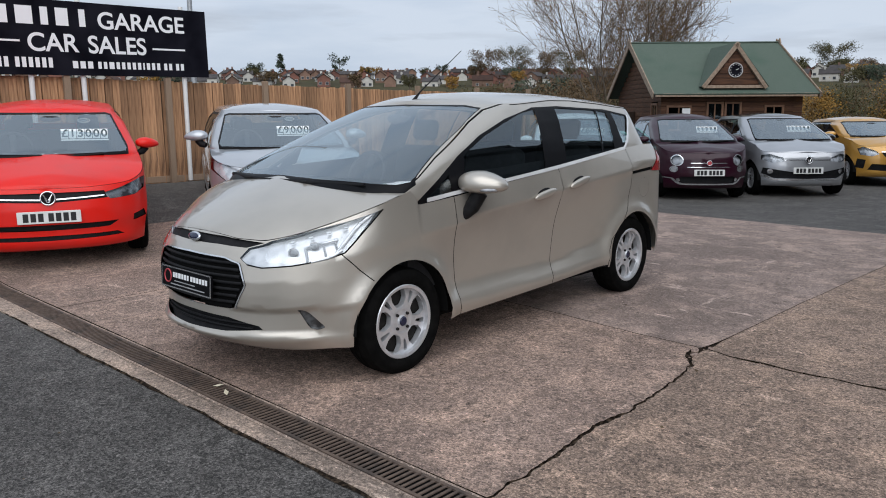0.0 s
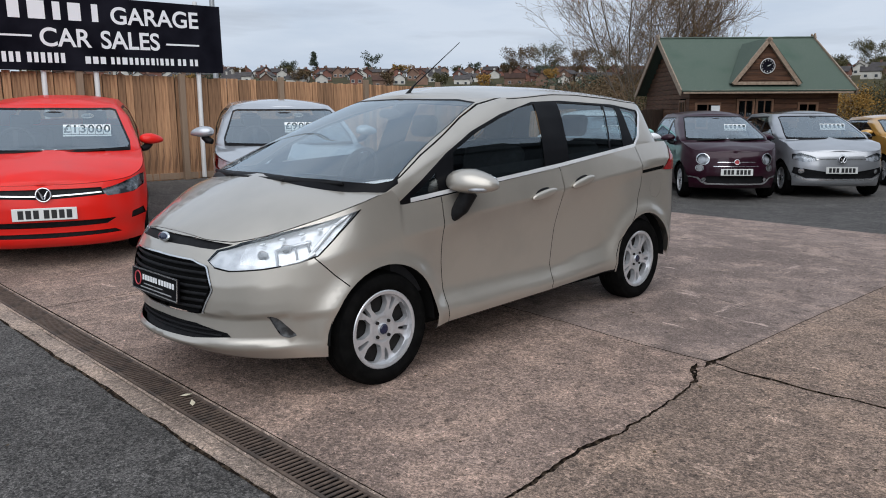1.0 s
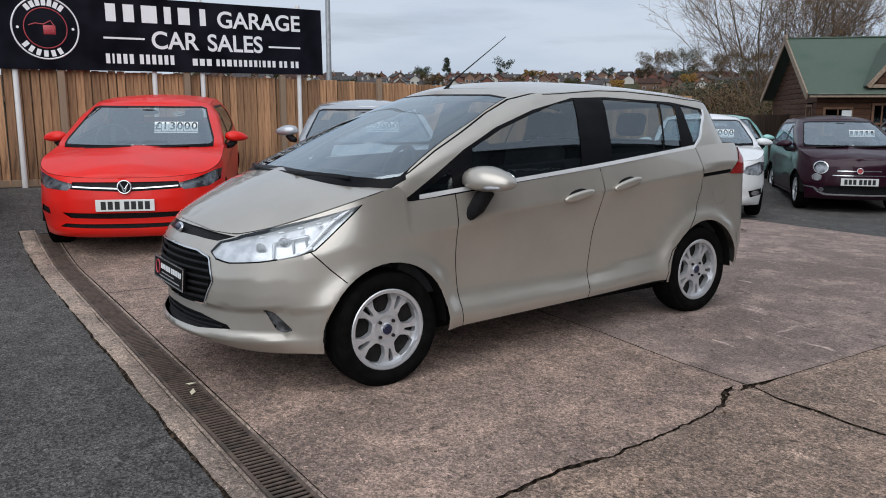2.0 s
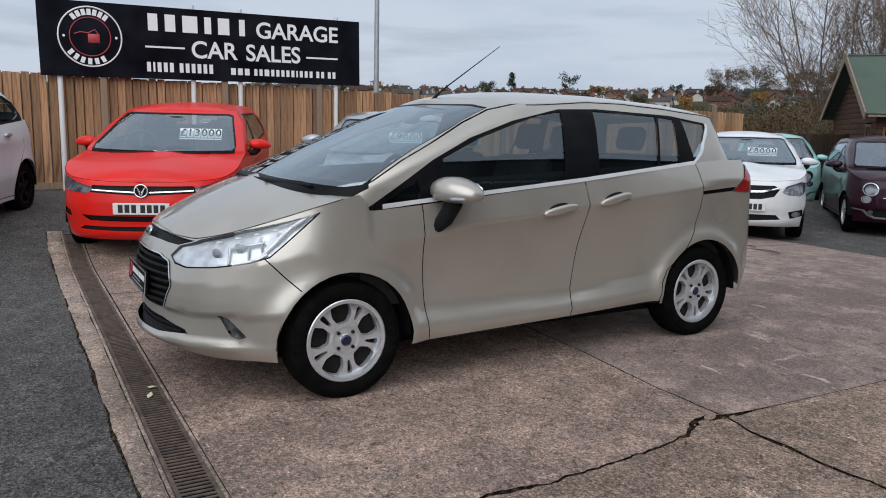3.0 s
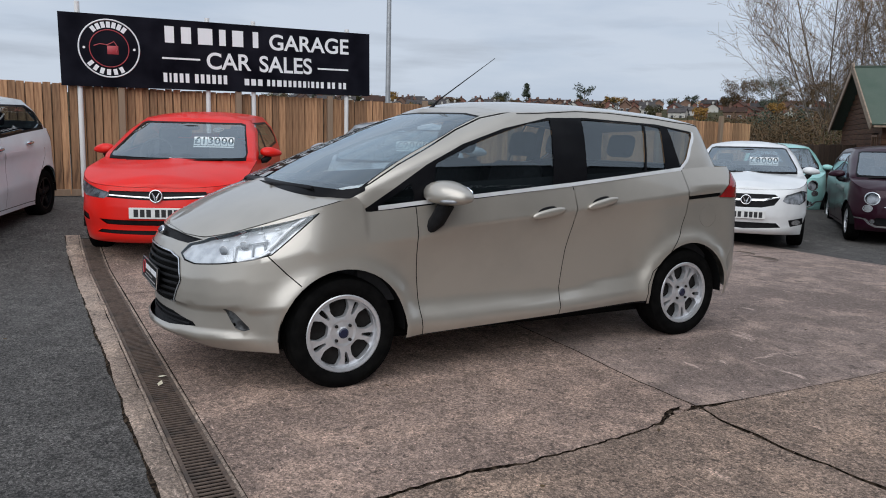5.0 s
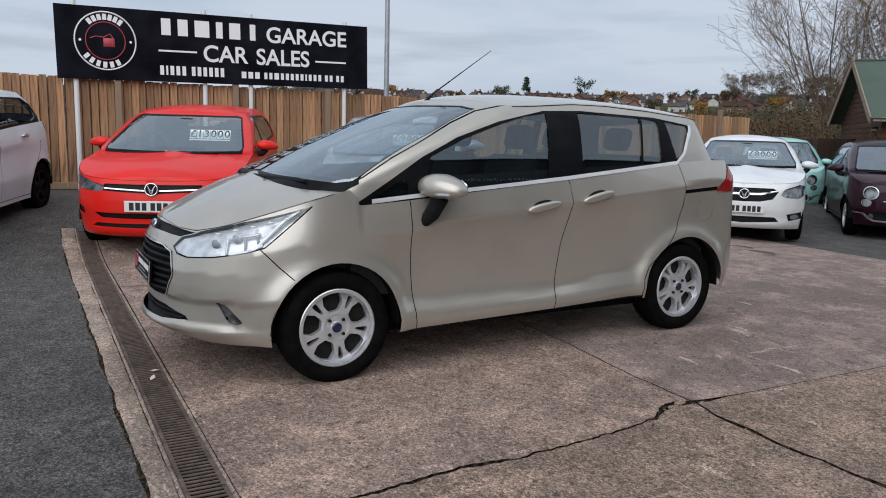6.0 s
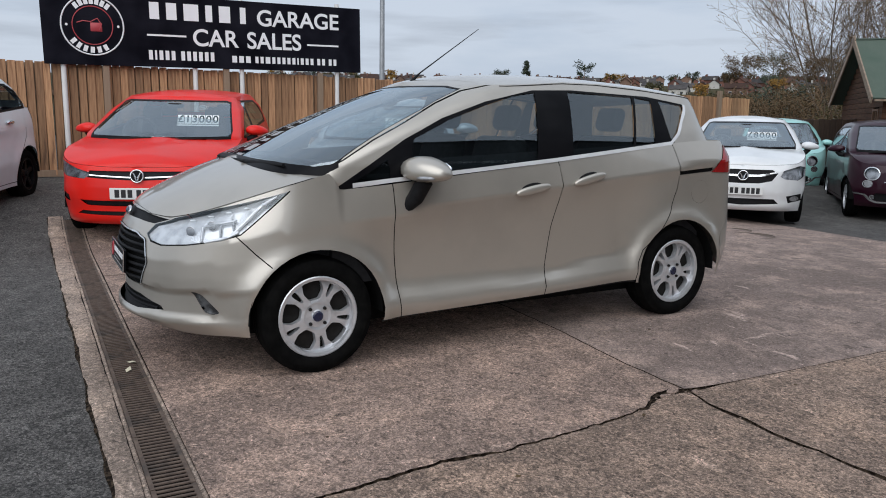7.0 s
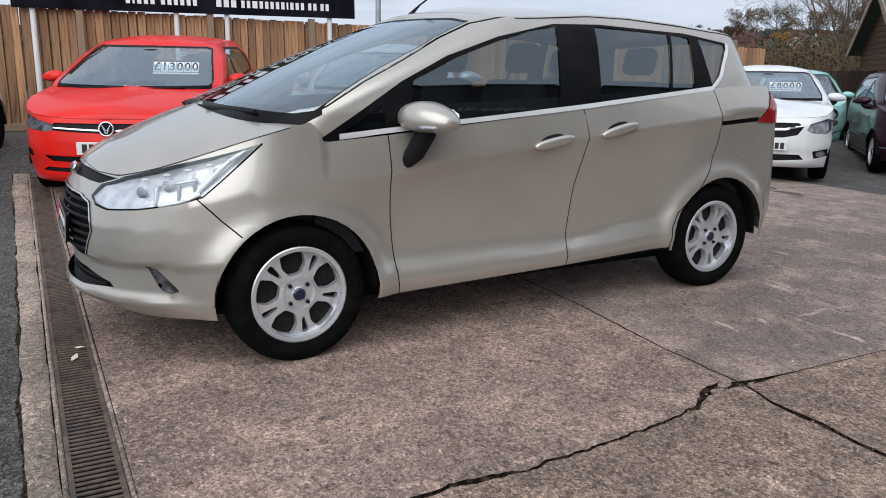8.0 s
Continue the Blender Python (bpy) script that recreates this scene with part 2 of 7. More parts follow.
def part(name, me, material, parent=None, label="", m=None, **tags):
    """One mesh object, under a thing or a part, at the pose m in the parent's frame."""
    if isinstance(me, bmesh.types.BMesh):
        b, me = me, bpy.data.meshes.new(name)
        b.to_mesh(me)
        b.free()
    if material is not None and not me.materials:
        me.materials.append(material)
    ob = new(name, me)
    if parent:
        ob.parent = parent
    if m is not None:
        ob.matrix_basis = m
    return tagged(ob, label=label, **tags)


def box_bm(x0, x1, y0, y1, z0, z1, bevel=0.0, bm=None, segs=1):
    bm = bm or bmesh.new()
    r = bmesh.ops.create_cube(bm, size=1, matrix=Matrix.Translation(((x0 + x1) / 2, (y0 + y1) / 2, (z0 + z1) / 2)) @ Matrix.Diagonal((x1 - x0, y1 - y0, z1 - z0, 1)))
    if bevel:
        es = list({e for v in r["verts"] for e in v.link_edges})
        bmesh.ops.bevel(bm, geom=es, offset=bevel, segments=segs, affect="EDGES", profile=0.5)
    return bm


def box_me(x0, x1, y0, y1, z0, z1, bevel=0.0, segs=1):
    bm = box_bm(x0, x1, y0, y1, z0, z1, bevel, None, segs)
    me = bpy.data.meshes.new("box")
    bm.to_mesh(me)
    bm.free()
    return me


def cyl_me(r0, r1, h, n=16, axis="z", bevel=0.0):
    bm = bmesh.new()
    rot = {"z": Matrix(), "y": pose(0, 0, 0, 90), "x": pose(0, 0, 0, 0, 90)}[axis]
    bmesh.ops.create_cone(bm, cap_ends=True, segments=n, radius1=r0, radius2=r1, depth=h, matrix=rot)
    if bevel:
        bmesh.ops.bevel(bm, geom=[e for e in bm.edges if e.calc_face_angle(0) > 0.8], offset=bevel, segments=2, affect="EDGES")
    me = bpy.data.meshes.new("cyl")
    bm.to_mesh(me)
    bm.free()
    return smooth(me, 40)


def lathe_me(profile, n=32, axis="y"):
    """A turned form: profile of (radius, height) about the axis."""
    vs, fs = [], []
    k = len(profile)
    for i in range(n):
        a = 2 * math.pi * i / n
        for r, h in profile:
            vs.append((r * math.cos(a), h, r * math.sin(a)) if axis == "y" else (r * math.cos(a), r * math.sin(a), h))
    for i in range(n):
        for j in range(k - 1):
            a, b = i * k + j, ((i + 1) % n) * k + j
            fs.append((a, a + 1, b + 1, b) if axis == "y" else (a, b, b + 1, a + 1))
    return smooth(mesh_from(vs, fs), 35)


def prism_me(outline, depth, plane="yz"):
    """A plate of the given outline, extruded by depth along the plane's normal."""
    n = len(outline)
    def P(a, b, d):
        return {"yz": (d, a, b), "xz": (a, d, b), "xy": (a, b, d)}[plane]
    vs = [P(a, b, 0) for a, b in outline] + [P(a, b, depth) for a, b in outline]
    fs = [tuple(range(n))[::-1], tuple(range(n, 2 * n))] + [(i, (i + 1) % n, n + (i + 1) % n, n + i) for i in range(n)]
    me = mesh_from(vs, fs)
    bm = bmesh.new()
    bm.from_mesh(me)
    bmesh.ops.recalc_face_normals(bm, faces=bm.faces)
    bm.to_mesh(me)
    bm.free()
    return me


def tube_me(points, radii, n=6):
    """A round bar through the points, with a radius at each."""
    vs, fs = [], []
    pts = [Vector(p) for p in points]
    for i, p in enumerate(pts):
        d = (pts[min(i + 1, len(pts) - 1)] - pts[max(i - 1, 0)]).normalized()
        a = d.orthogonal().normalized()
        if i and n:
            a = (prev - d * prev.dot(d)).normalized() if (prev - d * prev.dot(d)).length > 1e-4 else a
        prev = a
        b = d.cross(a)
        r = radii[i] if isinstance(radii, (list, tuple)) else radii
        for k in range(n):
            q = 2 * math.pi * k / n
            vs.append(p + (a * math.cos(q) + b * math.sin(q)) * r)
    for i in range(len(pts) - 1):
        for k in range(n):
            fs.append((i * n + k, i * n + (k + 1) % n, (i + 1) * n + (k + 1) % n, (i + 1) * n + k))
    fs.append(tuple(range(n))[::-1])
    fs.append(tuple(range((len(pts) - 1) * n, len(pts) * n)))
    return smooth(mesh_from(vs, fs), 60)


def text_me(body, size, depth=0.002, width=None, bold=0.0, align="CENTER"):
    """Lettering as a mesh in the xy plane, z outwards."""
    cu = bpy.data.curves.new("lettering", "FONT")
    cu.body, cu.size, cu.extrude, cu.align_x, cu.align_y, cu.offset = body, size, depth, align, "CENTER", bold
    ob = bpy.data.objects.new("lettering", cu)
    scene.collection.objects.link(ob)
    bpy.context.view_layer.update()
    me = bpy.data.meshes.new_from_object(ob.evaluated_get(bpy.context.evaluated_depsgraph_get()))
    bpy.data.objects.remove(ob)
    bpy.data.curves.remove(cu)
    if width:
        xs = [v.co.x for v in me.vertices]
        k = width / max(1e-6, max(xs) - min(xs))
        me.transform(Matrix.Diagonal((k, 1, 1, 1)))
    me.materials.clear()
    return me


def torus_me(R, r, n=28, m=8):
    vs = [((R + r * math.cos(b)) * math.cos(a), (R + r * math.cos(b)) * math.sin(a), r * math.sin(b)) for a in (2 * math.pi * i / n for i in range(n)) for b in (2 * math.pi * j / m for j in range(m))]
    fs = [(i * m + j, ((i + 1) % n) * m + j, ((i + 1) % n) * m + (j + 1) % m, i * m + (j + 1) % m) for i in range(n) for j in range(m)]
    return smooth(mesh_from(vs, fs))


def sstep(a, b, x):
    t = min(1.0, max(0.0, (x - a) / (b - a)))
    return t * t * (3 - 2 * t)


def lerp(a, b, t):
    return a + (b - a) * t


def table(rows, x):
    """Smooth interpolation through rows of (x, value)."""
    if x <= rows[0][0]:
        return rows[0][1]
    for (a, u), (b, v) in zip(rows, rows[1:]):
        if x <= b:
            return u + (v - u) * (x - a) / (b - a)
    return rows[-1][1]


def ground_z(x, y):
    """Height of the yard: it falls to the drain and climbs towards the fence."""
    return (0.04 * sstep(1.6, 6.0, y) - 0.09 * sstep(7.0, 12.0, y)) * sstep(-9.5, -6.5, x) + 0.40 * (1 - sstep(-10.5, -6.8, x)) - 0.009

# ---- ground ----
def ground_sheet():
    """One sheet of asphalt, fine in the yard and reaching the horizon beyond the fields."""
    xs = [-900, -500, -250, -120, -60, -30, -18, -14, -12.5] + [-12 + 0.5 * i for i in range(36)] + [7, 9, 12, 18, 30, 60, 120, 400, 900]
    ys = [-900, -400, -120, -60, -30, -15, -8] + [-5 + 0.5 * i for i in range(54)] + [24, 28, 34, 45, 60, 90, 120, 160, 200, 260, 340, 500, 900]
    def z(x, y):
        h = ground_z(x, y) * (1 if x > -60 else 0)
        return h
    vs = [(x, y, z(x, y)) for y in ys for x in xs]
    n = len(xs)
    fs = [(j * n + i, j * n + i + 1, (j + 1) * n + i + 1, (j + 1) * n + i) for j in range(len(ys) - 1) for i in range(n - 1)]
    return smooth(mesh_from(vs, fs, "ground"))


ground = part("ground", ground_sheet(), M["asphalt"], None, "worn dark grey asphalt yard surface", category="ground", kind="structure")

SLAB_X0, SLAB_Y1, DRAIN_Y0, DRAIN_Y1, STRIP_Y0, JOINT_X, JOINT_Y = -8.5, 10.03, 1.655, 1.81, 1.54, -1.74, 4.10
SLANT = 0.03


def slant(x):
    """The drain and its edging run at a slight slant to the bays."""
    return SLANT * (x + 1.9)


def jag(seed, t, amp):
    """Uneven edge of a broken joint."""
    return amp * (noise.noise(Vector((t * 1.3, seed, 0.3))) * 1.0 + noise.noise(Vector((t * 5.1, seed, 4.2))) * 0.55 + noise.noise(Vector((t * 14, seed, 9.1))) * 0.20 + noise.noise(Vector((t * 43, seed, 2.1))) * 0.10)


def edge_x(y):
    """The long joint: a straight cut far off, a wandering crack towards the drain."""
    near = 1 - sstep(3.9, 4.3, y)
    line = table(((1.6, -1.53), (2.65, -1.587), (2.94, -1.585), (3.275, -1.626), (3.53, -1.67), (3.77, -1.715), (3.90, -1.80), (4.04, -1.80), (4.12, -1.775), (10, -1.72)), y)
    return line + jag(1.7, y * 1.6, 0.008 + 0.035 * near)


def edge_y(x):
    line = table(((-9.9, 4.20), (-3.35, 4.163), (-2.45, 4.126), (-1.85, 4.088), (-1.70, 4.085), (-1.58, 4.050), (-1.4, 4.078), (-1.0, 4.07), (7.4, 4.06)), x)
    return line + jag(6.3, x * 1.6, 0.018 + 0.016 * sstep(-1.8, -1.6, x))


def slab_me(x0, x1, y0, y1, gx0, gx1, gy0, gy1, top_mat):
    """A concrete bay whose edges follow the joints; its rim drops into the joint."""
    nx, ny = max(8, int((x1 - x0) / 0.07)), max(8, int((y1 - y0) / 0.07))
    nx, ny = min(nx, 110), 150 if y0 < 2.5 and x0 > -6 else min(ny, 110)
    vs, fs = [], []
    for j in range(ny + 1):
        for i in range(nx + 1):
            u, v = i / nx, j / ny
            x, y = lerp(x0, x1, u), lerp(y0, y1, v)
            near = 1 - sstep(3.9, 4.6, y)
            knot = math.exp(-((y - 4.02) / 0.16) ** 2)
            wide = sstep(-1.75, -1.6, x)
            xa = edge_x(y) + gx0 * 0.5 + near * (0.004 + jag(21.7, y * 4, 0.013)) + 0.020 * knot if gx0 else x0
            xb = edge_x(y) + gx1 * 0.5 - near * (0.003 + jag(33.1, y * 4, 0.012)) - 0.034 * knot if gx1 else x1
            ya = edge_y(x) + gy0 + wide * jag(12.3, x * 4, 0.010) if gy0 else y0 + (slant(x) if y0 < 2.5 else 0)
            yb = edge_y(x) + gy1 - wide * (0.010 + jag(14.9, x * 4, 0.014)) if gy1 else y1
            X, Y = lerp(xa, xb, u), lerp(ya, yb, v)
            rim = min(i, nx - i, j, ny - j)
            vs.append((X, Y, ground_z(X, Y) + 0.016 + 0.003 * noise.noise(Vector((X * 0.8, Y * 0.8, 2)))))
    n = nx + 1
    fs = [(j * n + i, j * n + i + 1, (j + 1) * n + i + 1, (j + 1) * n + i) for j in range(ny) for i in range(nx)]
    loop = [i for i in range(nx)] + [j * n + nx for j in range(ny)] + [ny * n + i for i in range(nx, 0, -1)] + [j * n for j in range(ny, 0, -1)]
    base = len(vs)
    for k in loop:
        x, y, z = vs[k]
        vs.append((x, y, z - 0.012))
    m = len(loop)
    top = len(fs)
    fs += [(loop[k], base + k, base + (k + 1) % m, loop[(k + 1) % m]) for k in range(m)]
    me = mesh_from(vs, fs, "slab")
    me.materials.append(top_mat)
    me.materials.append(M["crack_dirt"])
    me.polygons.foreach_set("material_index", [0] * top + [1] * m)
    return smooth(me, 40)


apron = empty("pavement", None, label="stained brown-grey concrete apron with cracked joints", category="pavement", kind="structure")
for a in ((-5.8, JOINT_X, DRAIN_Y1 + 0.026, JOINT_Y, -0.010, -0.008, 0, -0.005), (-5.8, JOINT_X, JOINT_Y, SLAB_Y1, -0.010, -0.006, 0.005, 0),
          (JOINT_X, 2.6, DRAIN_Y1 + 0.026, JOINT_Y, 0.011, 0, 0, -0.008), (JOINT_X, 2.6, JOINT_Y, SLAB_Y1, 0.006, 0, 0.005, 0),
          (SLAB_X0, -5.812, DRAIN_Y1 + 0.026, JOINT_Y, 0, 0, 0, -0.006), (SLAB_X0, -5.812, JOINT_Y, SLAB_Y1, 0, 0, 0.006, 0),
          (2.612, 7.34, DRAIN_Y1 + 0.026, JOINT_Y, 0, 0, 0, -0.008), (2.612, 7.34, JOINT_Y, SLAB_Y1, 0, 0, 0.009, 0)):
    x0, x1, y0, y1, gx0, gx1, gy0, gy1 = a
    if x0 == -5.8:
        gx0 = 0
    part("concrete_slab", slab_me(x0, x1, y0, y1, gx0, gx1, gy0, gy1, M["concrete_smooth" if y0 == JOINT_Y and x0 < -2 else "concrete_dark" if x0 >= JOINT_X else "concrete"]), None, apron)
bed = bmesh.new()
for x0, x1, y0, y1 in ((-2.1, -1.3, 1.86, 10.0), (SLAB_X0 + 0.05, 7.3, 3.9, 4.35)):
    n = 24
    for k in range(n):
        if y1 - y0 > 2:
            a, b = lerp(y0, y1, k / n), lerp(y0, y1, (k + 1) / n)
            q = [(x0, a), (x1, a), (x1, b), (x0, b)]
        else:
            a, b = lerp(x0, x1, k / n), lerp(x0, x1, (k + 1) / n)
            q = [(a, y0), (b, y0), (b, y1), (a, y1)]
        bed.faces.new([bed.verts.new((x, y, ground_z(x, y) + (0.0065 if y1 - y0 > 2 else 0.0072))) for x, y in q])
part("joint_dirt", bed, M["crack_dirt"], apron, "dark soil in the cracked joints")


def strip_me(x0, x1, y0, y1, h, wob=0.004, flare=0.0):
    n = int((x1 - x0) / 0.05)
    vs, fs = [], []
    for i in range(n + 1):
        x = lerp(x0, x1, i / n)
        a, b = y0 + slant(x) + flare * (x + 1.9) + jag(3.1, x * 2, wob), y1 + slant(x) + jag(8.4, x * 2, wob * 0.6)
        zz = ground_z(x, (y0 + y1) / 2) + h + 0.002 * noise.noise(Vector((x * 3, 1, 1)))
        vs += [(x, a, zz - 0.03), (x, a, zz - 0.004), (x, a + 0.008, zz), (x, b - 0.006, zz), (x, b, zz - 0.004), (x, b, zz - 0.06)]
    for i in range(n):
        for k in range(5):
            fs.append((i * 6 + k, (i + 1) * 6 + k, (i + 1) * 6 + k + 1, i * 6 + k + 1))
    return smooth(mesh_from(vs, fs, "strip"), 40)


part("concrete_edging", strip_me(SLAB_X0, 7.3, STRIP_Y0, DRAIN_Y0 - 0.024, 0.016, 0.014, 0.006), M["concrete_edge"], apron)
for a in (DRAIN_Y0 - 0.019, DRAIN_Y1 + 0.002):
    part("channel_edge", strip_me(SLAB_X0, 7.3, a, a + 0.017, 0.0155, 0.002), M["concrete_edge"], apron)


def dirt_line(y0, w, wob, h, x0=SLAB_X0, x1=7.3):
    """A ragged line of soil along an edge."""
    n = int((x1 - x0) / 0.03)
    vs, fs = [], []
    for i in range(n + 1):
        x = lerp(x0, x1, i / n)
        y = y0 + slant(x) + 0.006 * (x + 1.9)
        a, b = y - max(0.001, 0.006 + jag(5.5, x * 2, wob) + jag(2.5, x * 9, wob * 0.5)), y + w
        vs += [(x, a, ground_z(x, y0) + h * 0.4), (x, (a + b) / 2, ground_z(x, y0) + h), (x, b, ground_z(x, y0) + h)]
    for i in range(n):
        for k in (0, 1):
            fs.append((i * 3 + k, (i + 1) * 3 + k, (i + 1) * 3 + k + 1, i * 3 + k + 1))
    return mesh_from(vs, fs, "dirt")


part("edge_dirt", dirt_line(STRIP_Y0 - 0.004, 0.020, 0.010, 0.010), M["crack_dirt"], apron, "dark soil and moss along the edging")
# crumbled pieces where the joints meet
rg = random.Random(12)
for k in range(26):
    on_right = k % 3 == 0
    t_ = abs(rg.gauss(0, 0.35))
    fx, fy = (-1.70 + t_, edge_y(-1.70 + t_) + rg.uniform(-0.008, 0.008)) if on_right else (0, 4.10 - t_ * 0.8)
    if not on_right:
        fx = edge_x(fy) + rg.uniform(-0.010, 0.010)
    r = rg.uniform(0.004, 0.009) * (1.6 if k < 3 else 1)
    bm = bmesh.new()
    bmesh.ops.create_icosphere(bm, subdivisions=1, radius=r)
    for v in bm.verts:
        v.co *= rg.uniform(0.7, 1.2)
        v.co.z *= 0.6
    part("concrete_crumb", bm, M["concrete" if k % 5 == 0 else "crack_dirt"], apron, m=pose(fx, fy, ground_z(fx, fy) + 0.009 + 0.3 * r, 0, 0, rg.uniform(0, 360)))

for fx, fy, fw, fl, turn in ((-1.806, 4.03, 0.022, 0.045, 20), (-1.772, 3.955, 0.016, 0.030, -15), (-1.752, 4.125, 0.016, 0.022, 40)):
    ring = [(fw * math.cos(a) * (1 + 0.25 * noise.noise(Vector((a, fw * 90, 1)))), fl * math.sin(a) * (1 + 0.25 * noise.noise(Vector((a, fw * 90, 7))))) for a in (2 * math.pi * k / 14 for k in range(14))]
    part("concrete_crumb", prism_me(ring, 0.016, "xy"), M["concrete"], apron, m=pose(fx, fy, ground_z(fx, fy) + 0.002, 1.5, -2, turn))

drain = empty("drain_channel", None, label="rusty iron grating over a straight drainage channel", category="drain")
# Flat near-black strip close under the bars stands in for the channel's shaded depth.
part("trough", strip_me(SLAB_X0 + 0.1, 7.3, DRAIN_Y0 - 0.03, DRAIN_Y1 + 0.03, 0.0045, 0.0), M["shade_trim_black"], drain, "dark channel beneath the grating")


def grate_me(length=0.5):
    bm = bmesh.new()
    w = DRAIN_Y1 - DRAIN_Y0
    for a, b in ((0, 0.016), (w - 0.016, w)):
        box_bm(0.003, length - 0.003, a, b, 0.001, 0.010, 0, bm)
    n = 16
    for k in range(n):
        x = (k + 0.5) * length / n
        box_bm(x - 0.0068, x + 0.0068, 0.012, w - 0.012, 0.004, 0.0085, 0, bm)
    me = bpy.data.meshes.new("grate")
    bm.to_mesh(me)
    bm.free()
    return me


gm = grate_me()
gm.materials.append(M["rust"])
x = SLAB_X0 + 0.15
while x < 6.8:
    g = part("grating", gm, None, drain, m=pose(x, DRAIN_Y0 + slant(x), ground_z(x, 1.7) + 0.0065, 0, -math.degrees(math.atan((ground_z(x + 0.5, 1.7) - ground_z(x, 1.7)) / 0.5)), math.degrees(math.atan(SLANT))))
    x += 0.5

# ---- fence with its sign ----
FX = -11.45
fence = empty("fence", None, label="tall close-boarded brown timber fence", category="fence")
rng = random.Random(4)
board_ms = []
for k in range(4):
    w = 0.096 + 0.002 * k
    bm = box_bm(-0.009, 0.009, 0, w, 0, 1.60, 0.003)
    for v in bm.verts:
        v.co.x += 0.018 * (v.co.y / w - 0.5)
    me = bpy.data.meshes.new("board")
    bm.to_mesh(me)
    bm.free()
    me.materials.append(M["fence_wood"])
    board_ms.append(me)
y = -4.0
while y < 15.2:
    top = lerp(2.07, 1.88, (y + 4) / 19.2)
    me = board_ms[rng.randrange(4)]
    b = part("board", me, None, fence, m=pose(FX + rng.uniform(-0.003, 0.003), y, top - 1.60 + rng.uniform(-0.012, 0.008), rng.uniform(-0.4, 0.4), 0, rng.uniform(-1.6, 1.6)))
    y += 0.109 + rng.uniform(-0.003, 0.003)
post_me = box_me(-0.04, 0.04, -0.045, 0.045, 0, 1.72, 0.006)
post_me.materials.append(M["post_wood"])
for y in (-2.4, -0.6, 0.35, 2.15, 3.85, 5.35, 7.1, 8.9, 10.7, 12.5, 14.3):
    part("fence_post", post_me, None, fence, m=pose(FX + 0.055, y, 0.30))
# Extra layer added behind the boards to block daylight and darken the gaps.
bm = bmesh.new()
y = -4.06
while y < 15.1:
    top = lerp(2.05, 1.86, (y + 4) / 19.2)
    box_bm(FX - 0.100, FX - 0.082, y, y + 0.118, top - 1.58, top, 0.002, bm)
    y += 0.128
part("backing_board", bm, M["post_wood"], fence, kind="stuff")
part("gravel_board", box_me(FX - 0.02, FX + 0.018, -4, 15.2, 0.40, 0.50, 0.004), M["post_wood"], fence)
part("rail", box_me(FX - 0.080, FX - 0.022, -4, 15.2, 1.55, 1.63, 0.004), M["post_wood"], fence)
kerb = part("low_kerb", box_me(FX - 0.2, FX + 0.16, -4, 15.4, 0.0, 0.33, 0.02), M["asphalt"], None, "low dark tarred kerb under the fence", category="kerb", kind="structure")

# ---- the sign on the fence ----
sign = empty("sign", pose(FX + 0.10, 3.69, 2.525, 0.85, 0, 0), label="long black dealership sign with white lettering on white posts", category="sign")
part("sign_panel", box_me(-0.012, 0.012, -2.335, 2.335, -0.51, 0.51, 0.003), M["sign_black"], sign)


def on_sign(y, z):
    return pose(0.0135, y - 3.69, z - 2.525, 90, 0, 90)


def sign_bars(name, y0, y1, z, h, widths, gap=0.016):
    """Plain bars in place of a name or number."""
    tot = sum(abs(w) for w in widths)
    y = y0
    k = (y1 - y0) / tot
    for w in widths:
        if w > 0:
            part(name, box_me(0.0125, 0.0155, y - 3.69 + gap, y - 3.69 + w * k - gap, z - 2.525 - h / 2, z - 2.525 + h / 2), M["sign_white"], sign)
        y += abs(w) * k


sign_bars("name_bar", 2.72, 4.21, 2.815, 0.24, (1.0, 1.05, 1.35, 0.85, 1.15, -0.2, 0.8), 0.05)
for word, y0, y1, z, s in (("GARAGE", 4.33, 5.65, 2.785, 0.335), ("CAR", 3.355, 4.03, 2.447, 0.345), ("SALES", 4.17, 5.02, 2.44, 0.345)):
    part("lettering", text_me(word, s, 0.0015, width=y1 - y0, bold=0.006), M["sign_white"], sign, m=on_sign((y0 + y1) / 2, z))
for y0, y1, z in ((2.72, 3.27, 2.468), (5.12, 5.645, 2.425)):
    part("rule_line", box_me(0.0125, 0.0155, y0 - 3.69, y1 - 3.69, z - 2.525 - 0.013, z - 2.525 + 0.013), M["sign_white"], sign)
sign_bars("number_bar", 2.715, 3.68, 2.185, 0.135, (1, 0.7, 1, 1, 1, -0.6, 1, 1, 1, 1, 1, 1))
sign_bars("address_bar", 3.915, 5.62, 2.165, 0.10, (1.3, 1.3, 1.3, -0.5, 1, 1, 1.3, 1, 1, 1, 1, 1, 0.7, 1, 1, 1, -0.4, 1, 1, -0.4, 1, 1))
for r, w in ((0.405, 0.011), (0.262, 0.007)):
    part("roundel_ring", torus_me(r, w, 48, 6), M["sign_white"] if r > 0.3 else M["sign_red"], sign, m=on_sign(2.005, 2.56))
for k, a in enumerate([128 - 12.5 * i for i in range(7)] + [-140 + 15.5 * i for i in range(6)]):
    t = radians(a)
    part("roundel_bar", box_me(-0.027, 0.027, -0.042, 0.042, -0.0015, 0.0015), M["sign_white"], sign, m=on_sign(2.005, 2.56) @ pose(0.335 * math.cos(t), 0.335 * math.sin(t), 0, 0, 0, a - 90))
